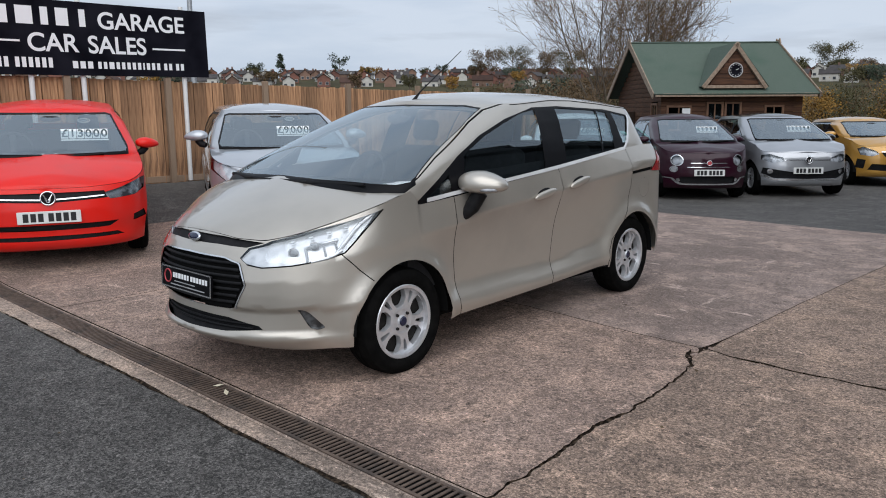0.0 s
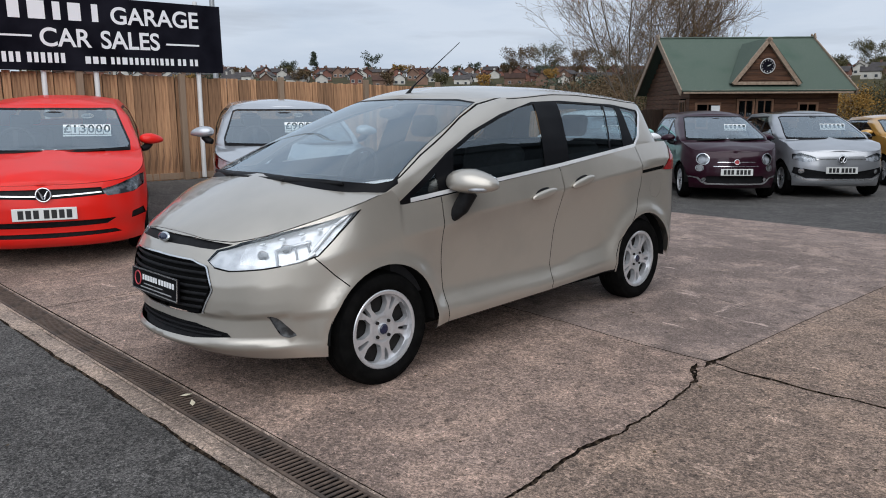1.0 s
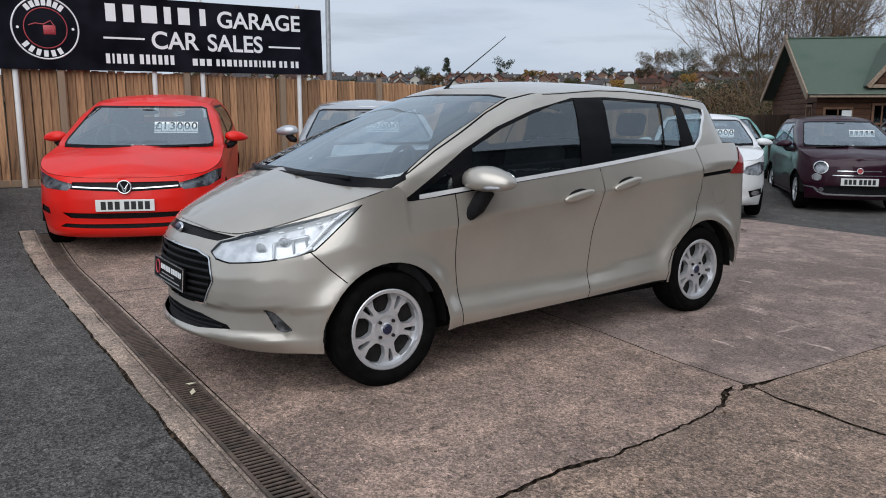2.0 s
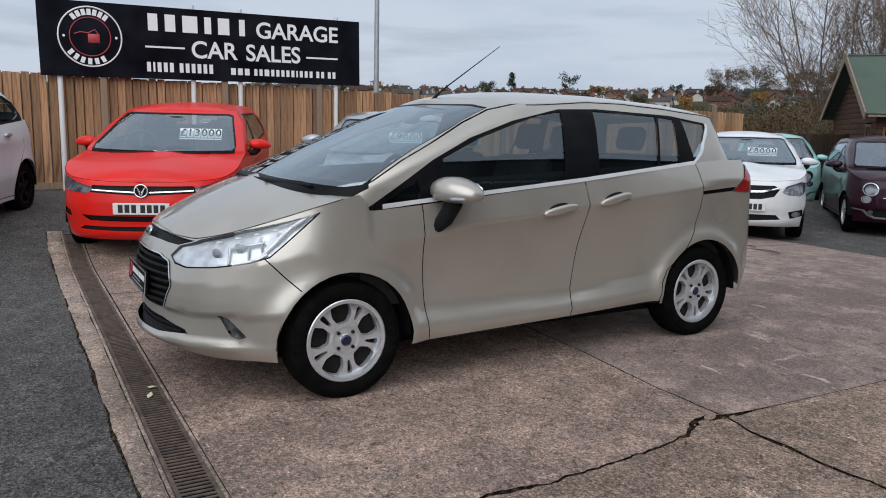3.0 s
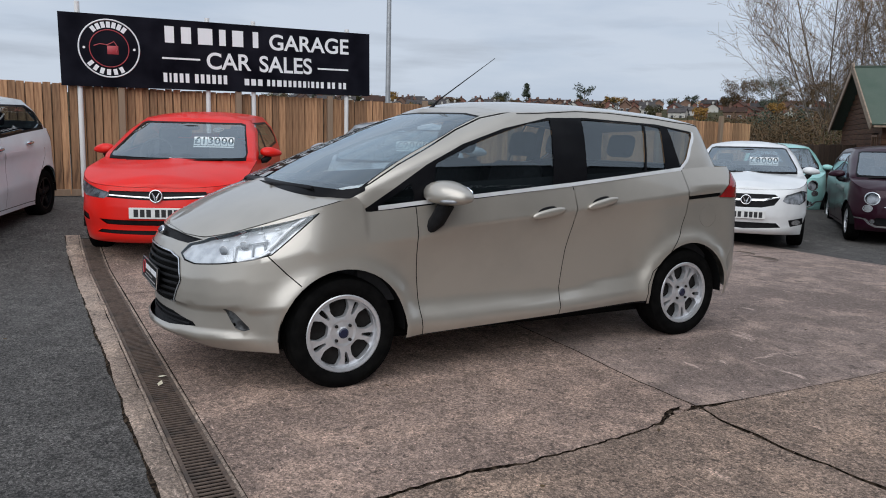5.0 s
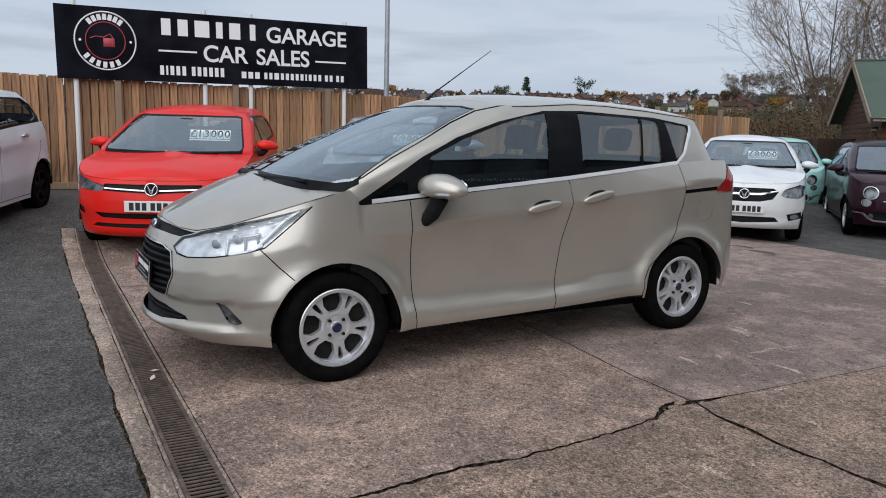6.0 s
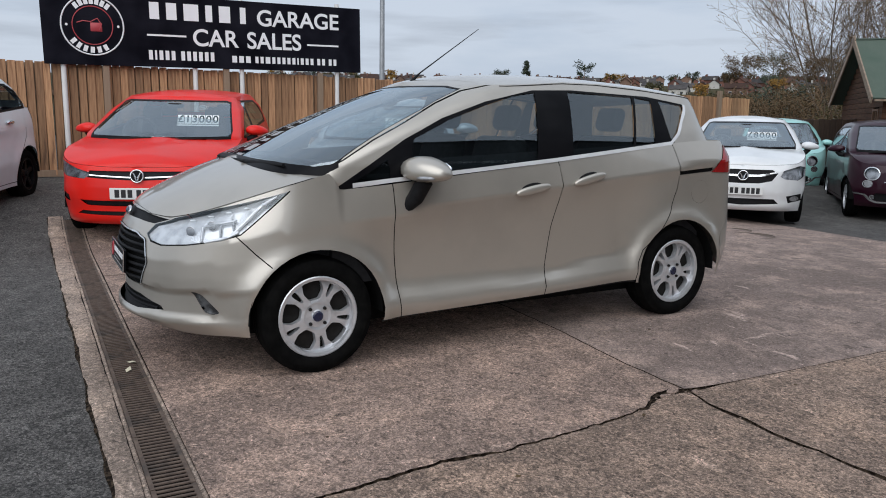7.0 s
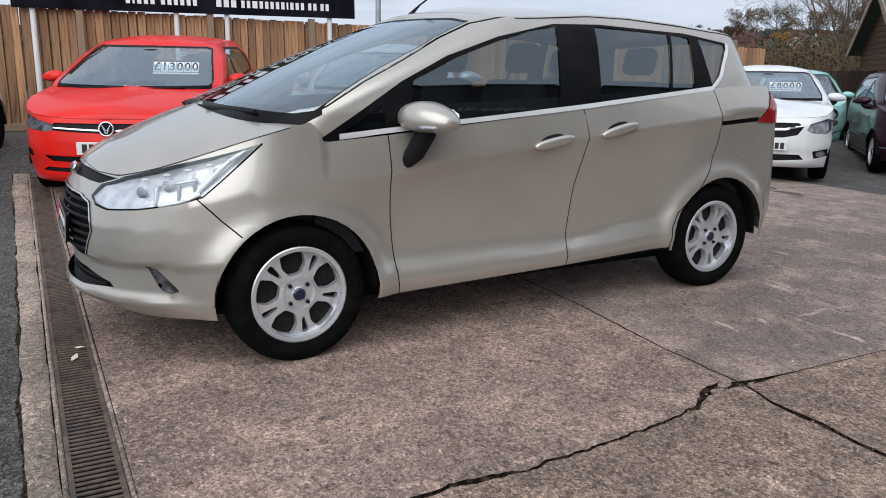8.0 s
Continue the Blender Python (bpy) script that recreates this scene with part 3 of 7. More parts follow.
part("roundel_emblem", smooth(box_me(-0.075, 0.075, -0.06, 0.06, -0.002, 0.002, 0.002)), M["sign_red"], sign, m=on_sign(2.05, 2.54))
part("emblem_hose", tube_me([(-0.20, 0.03, 0), (-0.12, 0.06, 0), (-0.02, 0.05, 0), (0.07, 0.10, 0), (0.12, 0.02, 0), (0.09, -0.06, 0)], 0.008), M["sign_red"], sign, m=on_sign(2.0, 2.56))
for s in (-1, 1):
    part("roundel_dot", lathe_me([(0, 0.002), (0.018, 0.002), (0.018, -0.002)], 12, "z"), M["sign_white"], sign, m=on_sign(2.005 + s * 0.335, 2.56))
for y, h in ((1.59, 3.20), (3.38, 3.10), (4.08, 3.10), (5.63, 3.09)):
    part("sign_post", cyl_me(0.036, 0.036, h - 0.38, 12), M["white_post"], sign, m=pose(-0.055, y - 3.69, (h + 0.38) / 2 - 2.525, -0.85))

pole = empty("utility_pole", pose(-17.67, 9.01, 0.2), label="tall slim grey metal pole behind the fence", category="pole")
part("shaft", tube_me([(0, 0, 0), (0, 0, 4.5), (0, 0, 9.5)], [0.075, 0.06, 0.05], 10), M["grey_steel"], pole)
part("base_collar", cyl_me(0.11, 0.10, 0.4, 12), M["grey_steel"], pole, m=pose(0, 0, 0.2))

# manhole cover at the far edge of the apron
for mx, my, mr in ((-5.86, 8.93, 0.15), (-5.42, 8.72, 0.21)):
    mh = empty("manhole_cover", pose(mx, my, ground_z(mx, my) + 0.008), label="round cast iron manhole cover in the concrete", category="manhole cover", group="manhole covers")
    part("cover", cyl_me(mr, mr, 0.012, 28), M["rust"], mh)
    part("cover_rim", torus_me(mr + 0.02, 0.012, 32, 6), M["rust"], mh)

# ---- dark fence between the timber fence and the shed ----
dark = empty("dark_fence", None, label="low dark stained timber fence", category="fence")
dm = box_me(-0.012, 0.012, 0, 0.14, 0, 1.45, 0.004)
M["dark_fence"] = mat("dark_stained_boards", (0.045, 0.028, 0.020), 0.85, second=(0.075, 0.048, 0.033), scale=4, stretch=(5, 5, 0.6), vary=0.25, bump=0.2, bump_scale=26)
dm.materials.append(M["dark_fence"])
p0, p1 = Vector((-11.45, 15.3)), Vector((-10.1, 19.6))
n = 31
for k in range(n):
    q = p0.lerp(p1, k / n)
    part("board", dm, None, dark, m=pose(q.x + rng.uniform(-0.006, 0.006), q.y, 0.02 + rng.uniform(-0.02, 0.02), 0, 0, -17.4))
part("rail", box_me(-0.05, -0.015, 0, 4.5, 1.1, 1.2, 0.004), M["dark_fence"], dark, m=pose(-11.45, 15.3, 0, 0, 0, -17.4 + 0.0))

# ---- the wooden summerhouse ----
M["window_wood"] = mat("window_wood", (0.20, 0.105, 0.06), 0.7, second=(0.14, 0.07, 0.04), scale=8)
SW, SD, EAVE, RIDGE = 3.72, 4.85, 1.90, 3.25
SHED_M = Matrix.Translation((-8.92, 15.85, 0.0)) @ pose(0, 0, 0, 0, 0, 45)
shed = empty("summerhouse", SHED_M, label="brown timber summerhouse with a green felt roof", category="shed")
OV = 0.22


def plank_row(length, y, z, h=0.118, along="x", x0=0.0):
    me = box_me(0, length, -0.011, 0.011, 0, h - 0.006, 0.004) if along == "x" else box_me(-0.011, 0.011, 0, length, 0, h - 0.006, 0.004)
    me.materials.append(M["shed_wood"])
    return me


holes = ((0.34, 0.92, 1.02, 1.62), (1.26, 2.10, 0.10, 1.72), (2.62, 3.08, 1.02, 1.62))
z = 0.06
while z < EAVE - 0.02:
    spans = [(OV, SW - OV)]
    for a, b, z0, z1 in holes:
        if z + 0.06 > z0 and z + 0.06 < z1:
            out = []
            for s0, s1 in spans:
                if a > s0 and b < s1:
                    out += [(s0, a), (b, s1)]
                else:
                    out.append((s0, s1))
            spans = out
    for s0, s1 in spans:
        part("plank", plank_row(s1 - s0, 0, 0), None, shed, m=pose(s0, OV, z))
    z += 0.118
z = 0.06
while z < RIDGE - 0.25:
    half = SD / 2 - OV if z < EAVE else (SD / 2) * (RIDGE - z - 0.12) / (RIDGE - EAVE) - 0.10
    for sx in (OV, SW - OV):
        spans = [(SD / 2 - half, SD / 2 + half)]
        if sx == OV and 0.95 < z + 0.06 < 1.68:
            spans = [(SD / 2 - half, 0.50), (1.05, SD / 2 + half)]
        for s0, s1 in spans:
            part("plank", plank_row(s1 - s0, 0, 0, along="y"), None, shed, m=pose(sx, s0, z))
    z += 0.118
part("rear_wall", box_me(OV, SW - OV, SD - OV - 0.02, SD - OV, 0, EAVE), M["shed_wood"], shed)
# Solid near-black box puts the unlit room's darkness into colour.
part("inner_void", box_me(OV + 0.06, SW - OV - 0.06, OV + 0.30, SD - OV - 0.06, 0.02, EAVE - 0.08), M["shade_trim_black"], shed, "dark interior")
sl = math.hypot(SD / 2 + 0.12, RIDGE - EAVE)
ang = math.degrees(math.atan2(RIDGE - EAVE, SD / 2 + 0.06))
for s in (0, 1):
    bm = bmesh.new()
    nx, ny = 24, 12
    vs = [[bm.verts.new((-0.06 + (SW + 0.12) * i / nx, sl * j / ny - 0.06, 0.006 * noise.noise(Vector((i * 0.7, j * 0.9, s))) - 0.012 * math.sin(math.pi * j / ny))) for i in range(nx + 1)] for j in range(ny + 1)]
    for j in range(ny):
        for i in range(nx):
            bm.faces.new((vs[j][i], vs[j][i + 1], vs[j + 1][i + 1], vs[j + 1][i]))
    r = bmesh.ops.extrude_face_region(bm, geom=bm.faces[:])
    bmesh.ops.translate(bm, verts=[v for v in r["geom"] if isinstance(v, bmesh.types.BMVert)], vec=(0, 0, 0.03))
    bmesh.ops.recalc_face_normals(bm, faces=bm.faces)
    part("roof", bm, M["roof_felt"], shed, "green mineral felt roof", m=pose(0, 0, EAVE - 0.02, ang) if s == 0 else pose(SW, SD, EAVE - 0.02, ang, 0, 180))
for x in (-0.075, SW + 0.045):
    for s in (0, 1):
        part("barge_board", box_me(0, 0.03, -0.10, sl + 0.02, -0.10, 0.05, 0.004), M["shed_trim"], shed, m=pose(x, 0, EAVE - 0.0, ang) if s == 0 else pose(x + 0.03, SD, EAVE, ang, 0, 180))
part("gutter_board", box_me(0, SW, -0.05, -0.02, EAVE - 0.09, EAVE - 0.01, 0.003), M["shed_trim"], shed)
# dormer gable with the clock
dx0, dx1, dz0, dz1, dy = 1.12, 2.58, 2.03, 2.98, 0.10
dc = (dx0 + dx1) / 2
part("dormer_face", prism_me([(dx0 + 0.10, dz0), (dx1 - 0.10, dz0), (dc, dz1 - 0.10)], 0.03, "xz"), M["shed_wood"], shed, m=pose(0, dy, 0))
for zz in (2.15, 2.27, 2.39, 2.51, 2.63):
    w = (dz1 - 0.12 - zz) / (dz1 - dz0) * (dx1 - dx0) / 2
    part("dormer_plank", box_me(dc - w, dc + w, dy - 0.012, dy + 0.002, zz - 0.055, zz + 0.055, 0.003), M["shed_wood"], shed)
for s in (-1, 1):
    n_ = math.degrees(math.atan2(dz1 - dz0, (dx1 - dx0) / 2))
    ln = math.hypot(dz1 - dz0, (dx1 - dx0) / 2)
    part("dormer_barge_board", box_me(0, ln + 0.06, -0.06, 0.03, -0.03, 0.055, 0.004), M["shed_trim"], shed, m=pose(dc + s * (dx1 - dx0) / 2, dy - 0.02, dz0 - 0.02, 0, -n_, 0) if s < 0 else pose(dc + (dx1 - dx0) / 2, dy - 0.02, dz0 - 0.02, 0, n_ - 180, 0))
    vs = [(dc, dy - 0.05, dz1 + 0.03), (dc + s * (dx1 - dx0) / 2 + s * 0.05, dy - 0.05, dz0 + 0.0), (dc + s * (dx1 - dx0) / 2 + s * 0.05, dy + 0.12, dz0 + 0.0), (dc, 1.85, dz1 + 0.03)]
    vs += [(x, y, zz + 0.022) for x, y, zz in vs]
    me = mesh_from(vs, [(0, 1, 2, 3), (4, 7, 6, 5), (0, 4, 5, 1), (1, 5, 6, 2), (2, 6, 7, 3), (3, 7, 4, 0)])
    part("dormer_roof", me, M["roof_felt"], shed)
part("dormer_sill", box_me(dx0 + 0.05, dx1 - 0.05, dy - 0.05, dy, dz0 - 0.03, dz0 + 0.04, 0.004), M["shed_trim"], shed)
clock = empty("clock", SHED_M @ pose(dc, dy - 0.02, 2.41, 90), label="round black wall clock with pale marks", category="clock")
part("clock_face", lathe_me([(0, 0.012), (0.15, 0.012), (0.165, 0.0)], 28, "z"), M["sign_black"], clock)
part("clock_ring", torus_me(0.158, 0.007, 32, 6), M["sign_white"], clock, m=pose(0, 0, 0.01))
for k in range(12):
    a = radians(30 * k)
    part("hour_mark", box_me(-0.006, 0.006, -0.013, 0.013, 0.0, 0.004), M["sign_white"], clock, m=pose(0.125 * math.cos(a), 0.125 * math.sin(a), 0.011, 0, 0, 30 * k - 90))
part("clock_hands_bar", box_me(-0.006, 0.07, -0.006, 0.006, 0, 0.004), M["sign_white"], clock, m=pose(0, 0, 0.014, 0, 0, 25)).name = "pointer"


def shed_window(x0, x1, z0, z1, bars, m, name="window"):
    w = empty(name)
    w.parent = shed
    w.matrix_basis = m
    t = 0.05
    for a, b, c_, d in ((x0, x1, z0, z0 + t), (x0, x1, z1 - t, z1), (x0, x0 + t, z0 + t, z1 - t), (x1 - t, x1, z0 + t, z1 - t)):
        part("window_frame", box_me(a, b, -0.03, 0.02, c_, d, 0.004), M["window_wood"], w)
    for k in range(1, bars):
        xx = lerp(x0, x1, k / bars)
        part("glazing_bar", box_me(xx - 0.012, xx + 0.012, -0.02, 0.01, z0 + t, z1 - t), M["window_wood"], w)
    part("pane", box_me(x0 + t, x1 - t, -0.003, 0.003, z0 + t, z1 - t), M["clear_glass"], w)
    return w


shed_window(0.34, 0.92, 1.02, 1.62, 2, pose(0, OV, 0))
shed_window(2.62, 3.08, 1.02, 1.62, 2, pose(0, OV, 0))
shed_window(0.0, 0.55, 0.95, 1.68, 2, pose(OV, 1.05, 0, 0, 0, -90))
for x0 in (1.27, 1.69):
    d = shed_window(x0, x0 + 0.40, 0.85, 1.70, 2, pose(0, OV, 0), "door")
    part("door_panel", box_me(x0, x0 + 0.40, -0.02, 0.015, 0.10, 0.85, 0.004), M["shed_wood"], d)
    part("door_bar", box_me(x0 + 0.05, x0 + 0.35, -0.022, 0.012, 1.26, 1.30), M["window_wood"], d)
notice = part("notice", box_me(0, 0.19, -0.004, 0.0, 0, 0.25), M["card_white"], None, "white paper notice in a shed window", m=SHED_M @ pose(0.70, OV - 0.035, 1.30), category="notice")
part("notice_lines", box_me(0.03, 0.16, -0.006, -0.004, 0.05, 0.06), M["card_ink"], notice)

# ---- workshop behind the camera ----
M["cladding"] = mat("dark_cladding", (0.022, 0.023, 0.025), 0.7, second=(0.032, 0.033, 0.035), scale=2, bump=0.1, bump_scale=12)
shop = empty("garage_building", None, label="long dark clad workshop building", category="building")
part("wall", box_me(5.2, 5.5, 3.2, 34, -0.05, 7.0), M["cladding"], shop)
part("roof", box_me(4.9, 16, 3.0, 34.2, 7.0, 7.2), M["cladding"], shop)
for k in range(4):
    part("roller_door", box_me(5.16, 5.2, 6 + 6.5 * k, 10 + 6.5 * k, 0.02, 3.4), M["shade_trim_black"], shop)
board = empty("wall_sign", None, label="black wall sign with rows of small white bars", category="sign")
part("sign_panel", box_me(5.14, 5.18, 5.6, 13.2, 3.6, 5.6, 0.005), M["sign_black"], board)
rb = random.Random(31)
for row, (z, h) in enumerate(((5.30, 0.16), (5.02, 0.09), (4.84, 0.09), (4.66, 0.09), (4.40, 0.12), (4.15, 0.09))):
    y = 6.0 + rb.uniform(0, 0.6)
    while y < 12.6:
        w = rb.uniform(0.05, 0.12) * h / 0.12
        if rb.random() > 0.16:
            part("text_bar", box_me(5.13, 5.14, y, y + w, z - h / 2, z + h / 2), M["sign_white"], board)
        y += w + 0.05

# ---- cars: a lower body and a cabin, each a smooth skin round the plan, cut into panels ----
from mathutils.geometry import delaunay_2d_cdt

M["rubber"] = mat("tyre_rubber", (0.0035, 0.0035, 0.0035), 0.85, spec=0.04, second=(0.007, 0.0068, 0.0065), scale=20, bump=0.1, bump_scale=80)
M["black_plastic"] = mat("black_plastic", (0.007, 0.007, 0.008), 0.6, spec=0.15, second=(0.013, 0.013, 0.014), scale=30, bump=0.05, bump_scale=300)
M["gloss_black"] = mat("gloss_black_trim", (0.003, 0.003, 0.004), 0.35, spec=0.09, second=(0.007, 0.007, 0.008), scale=5)
M["chrome"] = mat("chrome", (0.84, 0.85, 0.86), 0.16, metal=0.85, second=(0.70, 0.71, 0.72), scale=12)
# Chrome copy with the sky's reflection painted in as a pale, barely metallic base.
M["sky_bright_chrome"] = mat("sky_bright_chrome", (0.82, 0.83, 0.84), 0.22, metal=0.25, second=(0.74, 0.75, 0.76), scale=9)
M["alloy"] = mat("silver_alloy", (0.66, 0.67, 0.69), 0.28, metal=0.58, second=(0.46, 0.46, 0.47), scale=14, low=0.5, high=0.8)
# Iron darkened further, to put the shade behind the spokes into its colour.
M["brake"] = mat("darkened_iron", (0.022, 0.020, 0.019), 0.6, metal=0.3, spec=0.2, second=(0.012, 0.011, 0.010), scale=20)
M["seat"] = mat("charcoal_seat_cloth", (0.020, 0.020, 0.022), 0.9, spec=0.2, second=(0.013, 0.013, 0.014), scale=40)
M["dash"] = mat("dashboard_plastic", (0.018, 0.018, 0.020), 0.7, spec=0.3, second=(0.025, 0.025, 0.027), scale=30)
M["car_glass"] = glass_mat("car_glass", (0.62, 0.71, 0.73), reflect=0.135)
M["screen_glass"] = glass_mat("windscreen_glass", (0.84, 0.90, 0.90), reflect=0.26)
M["dark_glass"] = glass_mat("privacy_glass", (0.52, 0.60, 0.62), reflect=0.145)
M["lens"] = glass_mat("lamp_lens", (0.93, 0.94, 0.95))
M["fog_lens"] = mat("fog_lamp_lens", (0.16, 0.165, 0.17), 0.15, metal=0.4, second=(0.05, 0.05, 0.052), scale=22, low=0.42, high=0.6, coat=0.5)
M["reflector"] = mat("lamp_reflector", (0.86, 0.87, 0.88), 0.16, metal=0.9, second=(0.60, 0.61, 0.62), scale=18)
M["lamp_grey"] = mat("grey_lamp_housing", (0.40, 0.41, 0.43), 0.3, metal=0.3, second=(0.16, 0.165, 0.175), scale=14, low=0.42, high=0.6)
M["lamp_white"] = mat("lamp_housing", (0.78, 0.79, 0.80), 0.22, metal=0.35, second=(0.56, 0.57, 0.59), scale=13, low=0.44, high=0.60)
M["red_lens"] = mat("red_lamp_lens", (0.33, 0.012, 0.012), 0.12, second=(0.24, 0.01, 0.01), scale=30, coat=0.6)
M["amber_lens"] = mat("amber_lens", (0.60, 0.22, 0.04), 0.2, second=(0.5, 0.18, 0.03), scale=30)
M["plate_white"] = mat("plate_white", (0.72, 0.72, 0.70), 0.4, second=(0.66, 0.66, 0.63), scale=9)
M["plate_ink"] = mat("plate_ink", (0.012, 0.012, 0.013), 0.5)
M["badge_blue"] = mat("badge_blue", (0.007, 0.012, 0.04), 0.25, coat=0.4)
M["mirror"] = mat("mirror_silver", (0.85, 0.86, 0.87), 0.02, metal=1.0)


def inside(p, poly):
    x, y = p
    c = False
    j = len(poly) - 1
    for i in range(len(poly)):
        (xi, yi), (xj, yj) = poly[i], poly[j]
        if (yi > y) != (yj > y) and x < (xj - xi) * (y - yi) / (yj - yi) + xi:
            c = not c
        j = i
    return c


def band(line, w):
    """A narrow closed outline along a line of points."""
    left, right = [], []
    for i, (x, z) in enumerate(line):
        a, b = line[max(0, i - 1)], line[min(len(line) - 1, i + 1)]
        dx, dz = b[0] - a[0], b[1] - a[1]
        d = math.hypot(dx, dz) or 1
        left.append((x - dz / d * w / 2, z + dx / d * w / 2))
        right.append((x + dz / d * w / 2, z - dx / d * w / 2))
    return left + right[::-1]


def rounded(pts, n=5, k=0.28):
    """A closed outline with its corners eased."""
    out = []
    m = len(pts)
    for i in range(m):
        a, b, c = pts[i - 1], pts[i], pts[(i + 1) % m]
        p0 = (lerp(b[0], a[0], k), lerp(b[1], a[1], k))
        p1 = (lerp(b[0], c[0], k), lerp(b[1], c[1], k))
        for j in range(n + 1):
            t = j / n
            out.append(tuple((1 - t) ** 2 * p0[d] + 2 * t * (1 - t) * b[d] + t * t * p1[d] for d in (0, 1)))
    return out


def ellipse(cx, cy, rx, ry, n=20):
    return [(cx + rx * math.cos(2 * math.pi * i / n), cy + ry * math.sin(2 * math.pi * i / n)) for i in range(n)]


def clusters(faces):
    """Sets of faces that hang together by edges, the largest first."""
    by = {}
    for k, f in enumerate(faces):
        for a, b in zip(f, f[1:] + f[:1]):
            by.setdefault(frozenset((a, b)), []).append(k)
    seen, out = set(), []
    for k in range(len(faces)):
        if k in seen:
            continue
        seen.add(k)
        todo, got = [k], []
        while todo:
            q = todo.pop()
            got.append(faces[q])
            f = faces[q]
            for a, b in zip(f, f[1:] + f[:1]):
                for r in by[frozenset((a, b))]:
                    if r not in seen:
                        seen.add(r)
                        todo.append(r)
        out.append(got)
    return sorted(out, key=len, reverse=True)


def tidy(out, least=9):
    """Crumbs cut off from their panel go to the panel that they share most edges with."""
    for _ in (0, 1):
        owner = {}
        for name, faces in out.items():
            for f in faces:
                for a, b in zip(f, f[1:] + f[:1]):
                    owner.setdefault(frozenset((a, b)), []).append((name, f))
        for name in list(out):
            for crumb in clusters(out[name])[1:]:
                if len(crumb) >= least:
                    continue
                votes = {}
                for f in crumb:
                    for a, b in zip(f, f[1:] + f[:1]):
                        for other, _f in owner[frozenset((a, b))]:
                            if other != name:
                                votes[other] = votes.get(other, 0) + 1
                if votes:
                    to = max(sorted(votes), key=lambda k: votes[k])
                    for f in crumb:
                        out[name].remove(f)
                        out[to].append(f)


class Skin:
    """Half of a smooth skin that runs from the middle of the nose (u = 0) round the side to the middle of the tail (u = 3)."""

    def __init__(self, outline, low, top, step):
        self.outline, self.low, self.top, self.step = outline, low, top, step
        xa, xb = outline(1.0, 0.6)[0], outline(2.0, 0.6)[0]
        self.k = (1.15, max(0.5, xb - xa), 1.0)
        self.h = 0.7

    def stretch(self, u):
        a, b, c = self.k
        return u * a if u < 1 else a + (u - 1) * b if u < 2 else a + b + (u - 2) * c

    def unstretch(self, s):
        a, b, c = self.k
        return s / a if s < a else 1 + (s - a) / b if s < a + b else 2 + (s - a - b) / c

    def at(self, u, v):
        lo, hi = self.low(u), self.top(u)
        z = lerp(lo, hi, v)
        x, y = self.outline(u, z)
        return Vector((x, y, z))

    def normal(self, u, v):
        e = 0.004
        u0, u1, v0, v1 = max(0.0, u - e), min(3.0, u + e), max(0.0, v - e), min(1.0, v + e)
        a = self.at(u1, v) - self.at(u0, v)
        b = self.at(u, v1) - self.at(u, v0)
        n = a.cross(b)
        if n.length < 1e-9:
            n = Vector((0, 1, 0))
        n.normalize()
        return -n if n.dot(Vector((0, 1, 0.0)) if 0.6 < u < 2.4 else Vector((-1 if u < 1.5 else 1, 0.3, 0))) < 0 else n

    def find(self, kind, a, z):
        """Where on the skin a point given from the side (x, z) or the front (y, z) lies."""
        i = 0 if kind == "s" else 1
        lo, hi = (0.0, 3.0) if kind == "s" else ((0.0, 1.0) if kind == "f" else (3.0, 2.0))
        for _ in range(26):
            u = (lo + hi) / 2
            zl, zh = self.low(u), self.top(u)
            p = self.outline(u, min(max(z, zl), zh))[i]
            if p < a:
                lo = u
            else:
                hi = u
        u = (lo + hi) / 2
        zl, zh = self.low(u), self.top(u)
        return self.stretch(u), min(1.0, max(0.0, (z - zl) / (zh - zl))) * self.h

    def cut(self, regions):
        """Cuts the skin along the outlines. Returns for each region its triangles as (u, v) and the points."""
        S, H, st = self.stretch(3.0), self.h, self.step
        pts, edges = [], []
        def add_loop(loop, closed=True):
            out = []
            m = len(loop)
            for i in range(m if closed else m - 1):
                a, b = loop[i], loop[(i + 1) % m]
                n = max(1, int(math.hypot(b[0] - a[0], b[1] - a[1]) / st))
                for j in range(n):
                    out.append((lerp(a[0], b[0], j / n), lerp(a[1], b[1], j / n)))
            base = len(pts)
            pts.extend(Vector(p) for p in out)
            k = len(out)
            edges.extend((base + i, base + (i + 1) % k) for i in range(k))
            return out
        add_loop([(0, 0), (S, 0), (S, H), (0, H)])
        polys = []
        for kind, name, outline in regions:
            fine = []
            for (a, z), (a2, z2) in zip(outline, outline[1:] + outline[:1]):
                n = max(1, int(math.hypot(a2 - a, z2 - z) / 0.05))
                fine += [(lerp(a, a2, j / n), lerp(z, z2, j / n)) for j in range(n)]
            loop = [self.find(kind, a, z) for a, z in fine]
            polys.append((name, loop))
            add_loop(loop)
        taken = {}
        for p in pts:
            taken.setdefault((int(p[0] / st), int(p[1] / st)), []).append(p)
        nu, nv = int(S / st), int(H / st)
        for i in range(1, nu):
            for j in range(1, nv):
                q = Vector((i * S / nu, j * H / nv))
                c = (int(q[0] / st), int(q[1] / st))
                if all((q - p).length > st * 0.45 for a in (-1, 0, 1) for b in (-1, 0, 1) for p in taken.get((c[0] + a, c[1] + b), ())):
                    pts.append(q)
        vs, _, fs, *_ = delaunay_2d_cdt(pts, edges, [], 0, 1e-5)
        uv = [(self.unstretch(min(max(v[0], 0), S)), min(1.0, max(0.0, v[1] / H))) for v in vs]
        out = {}
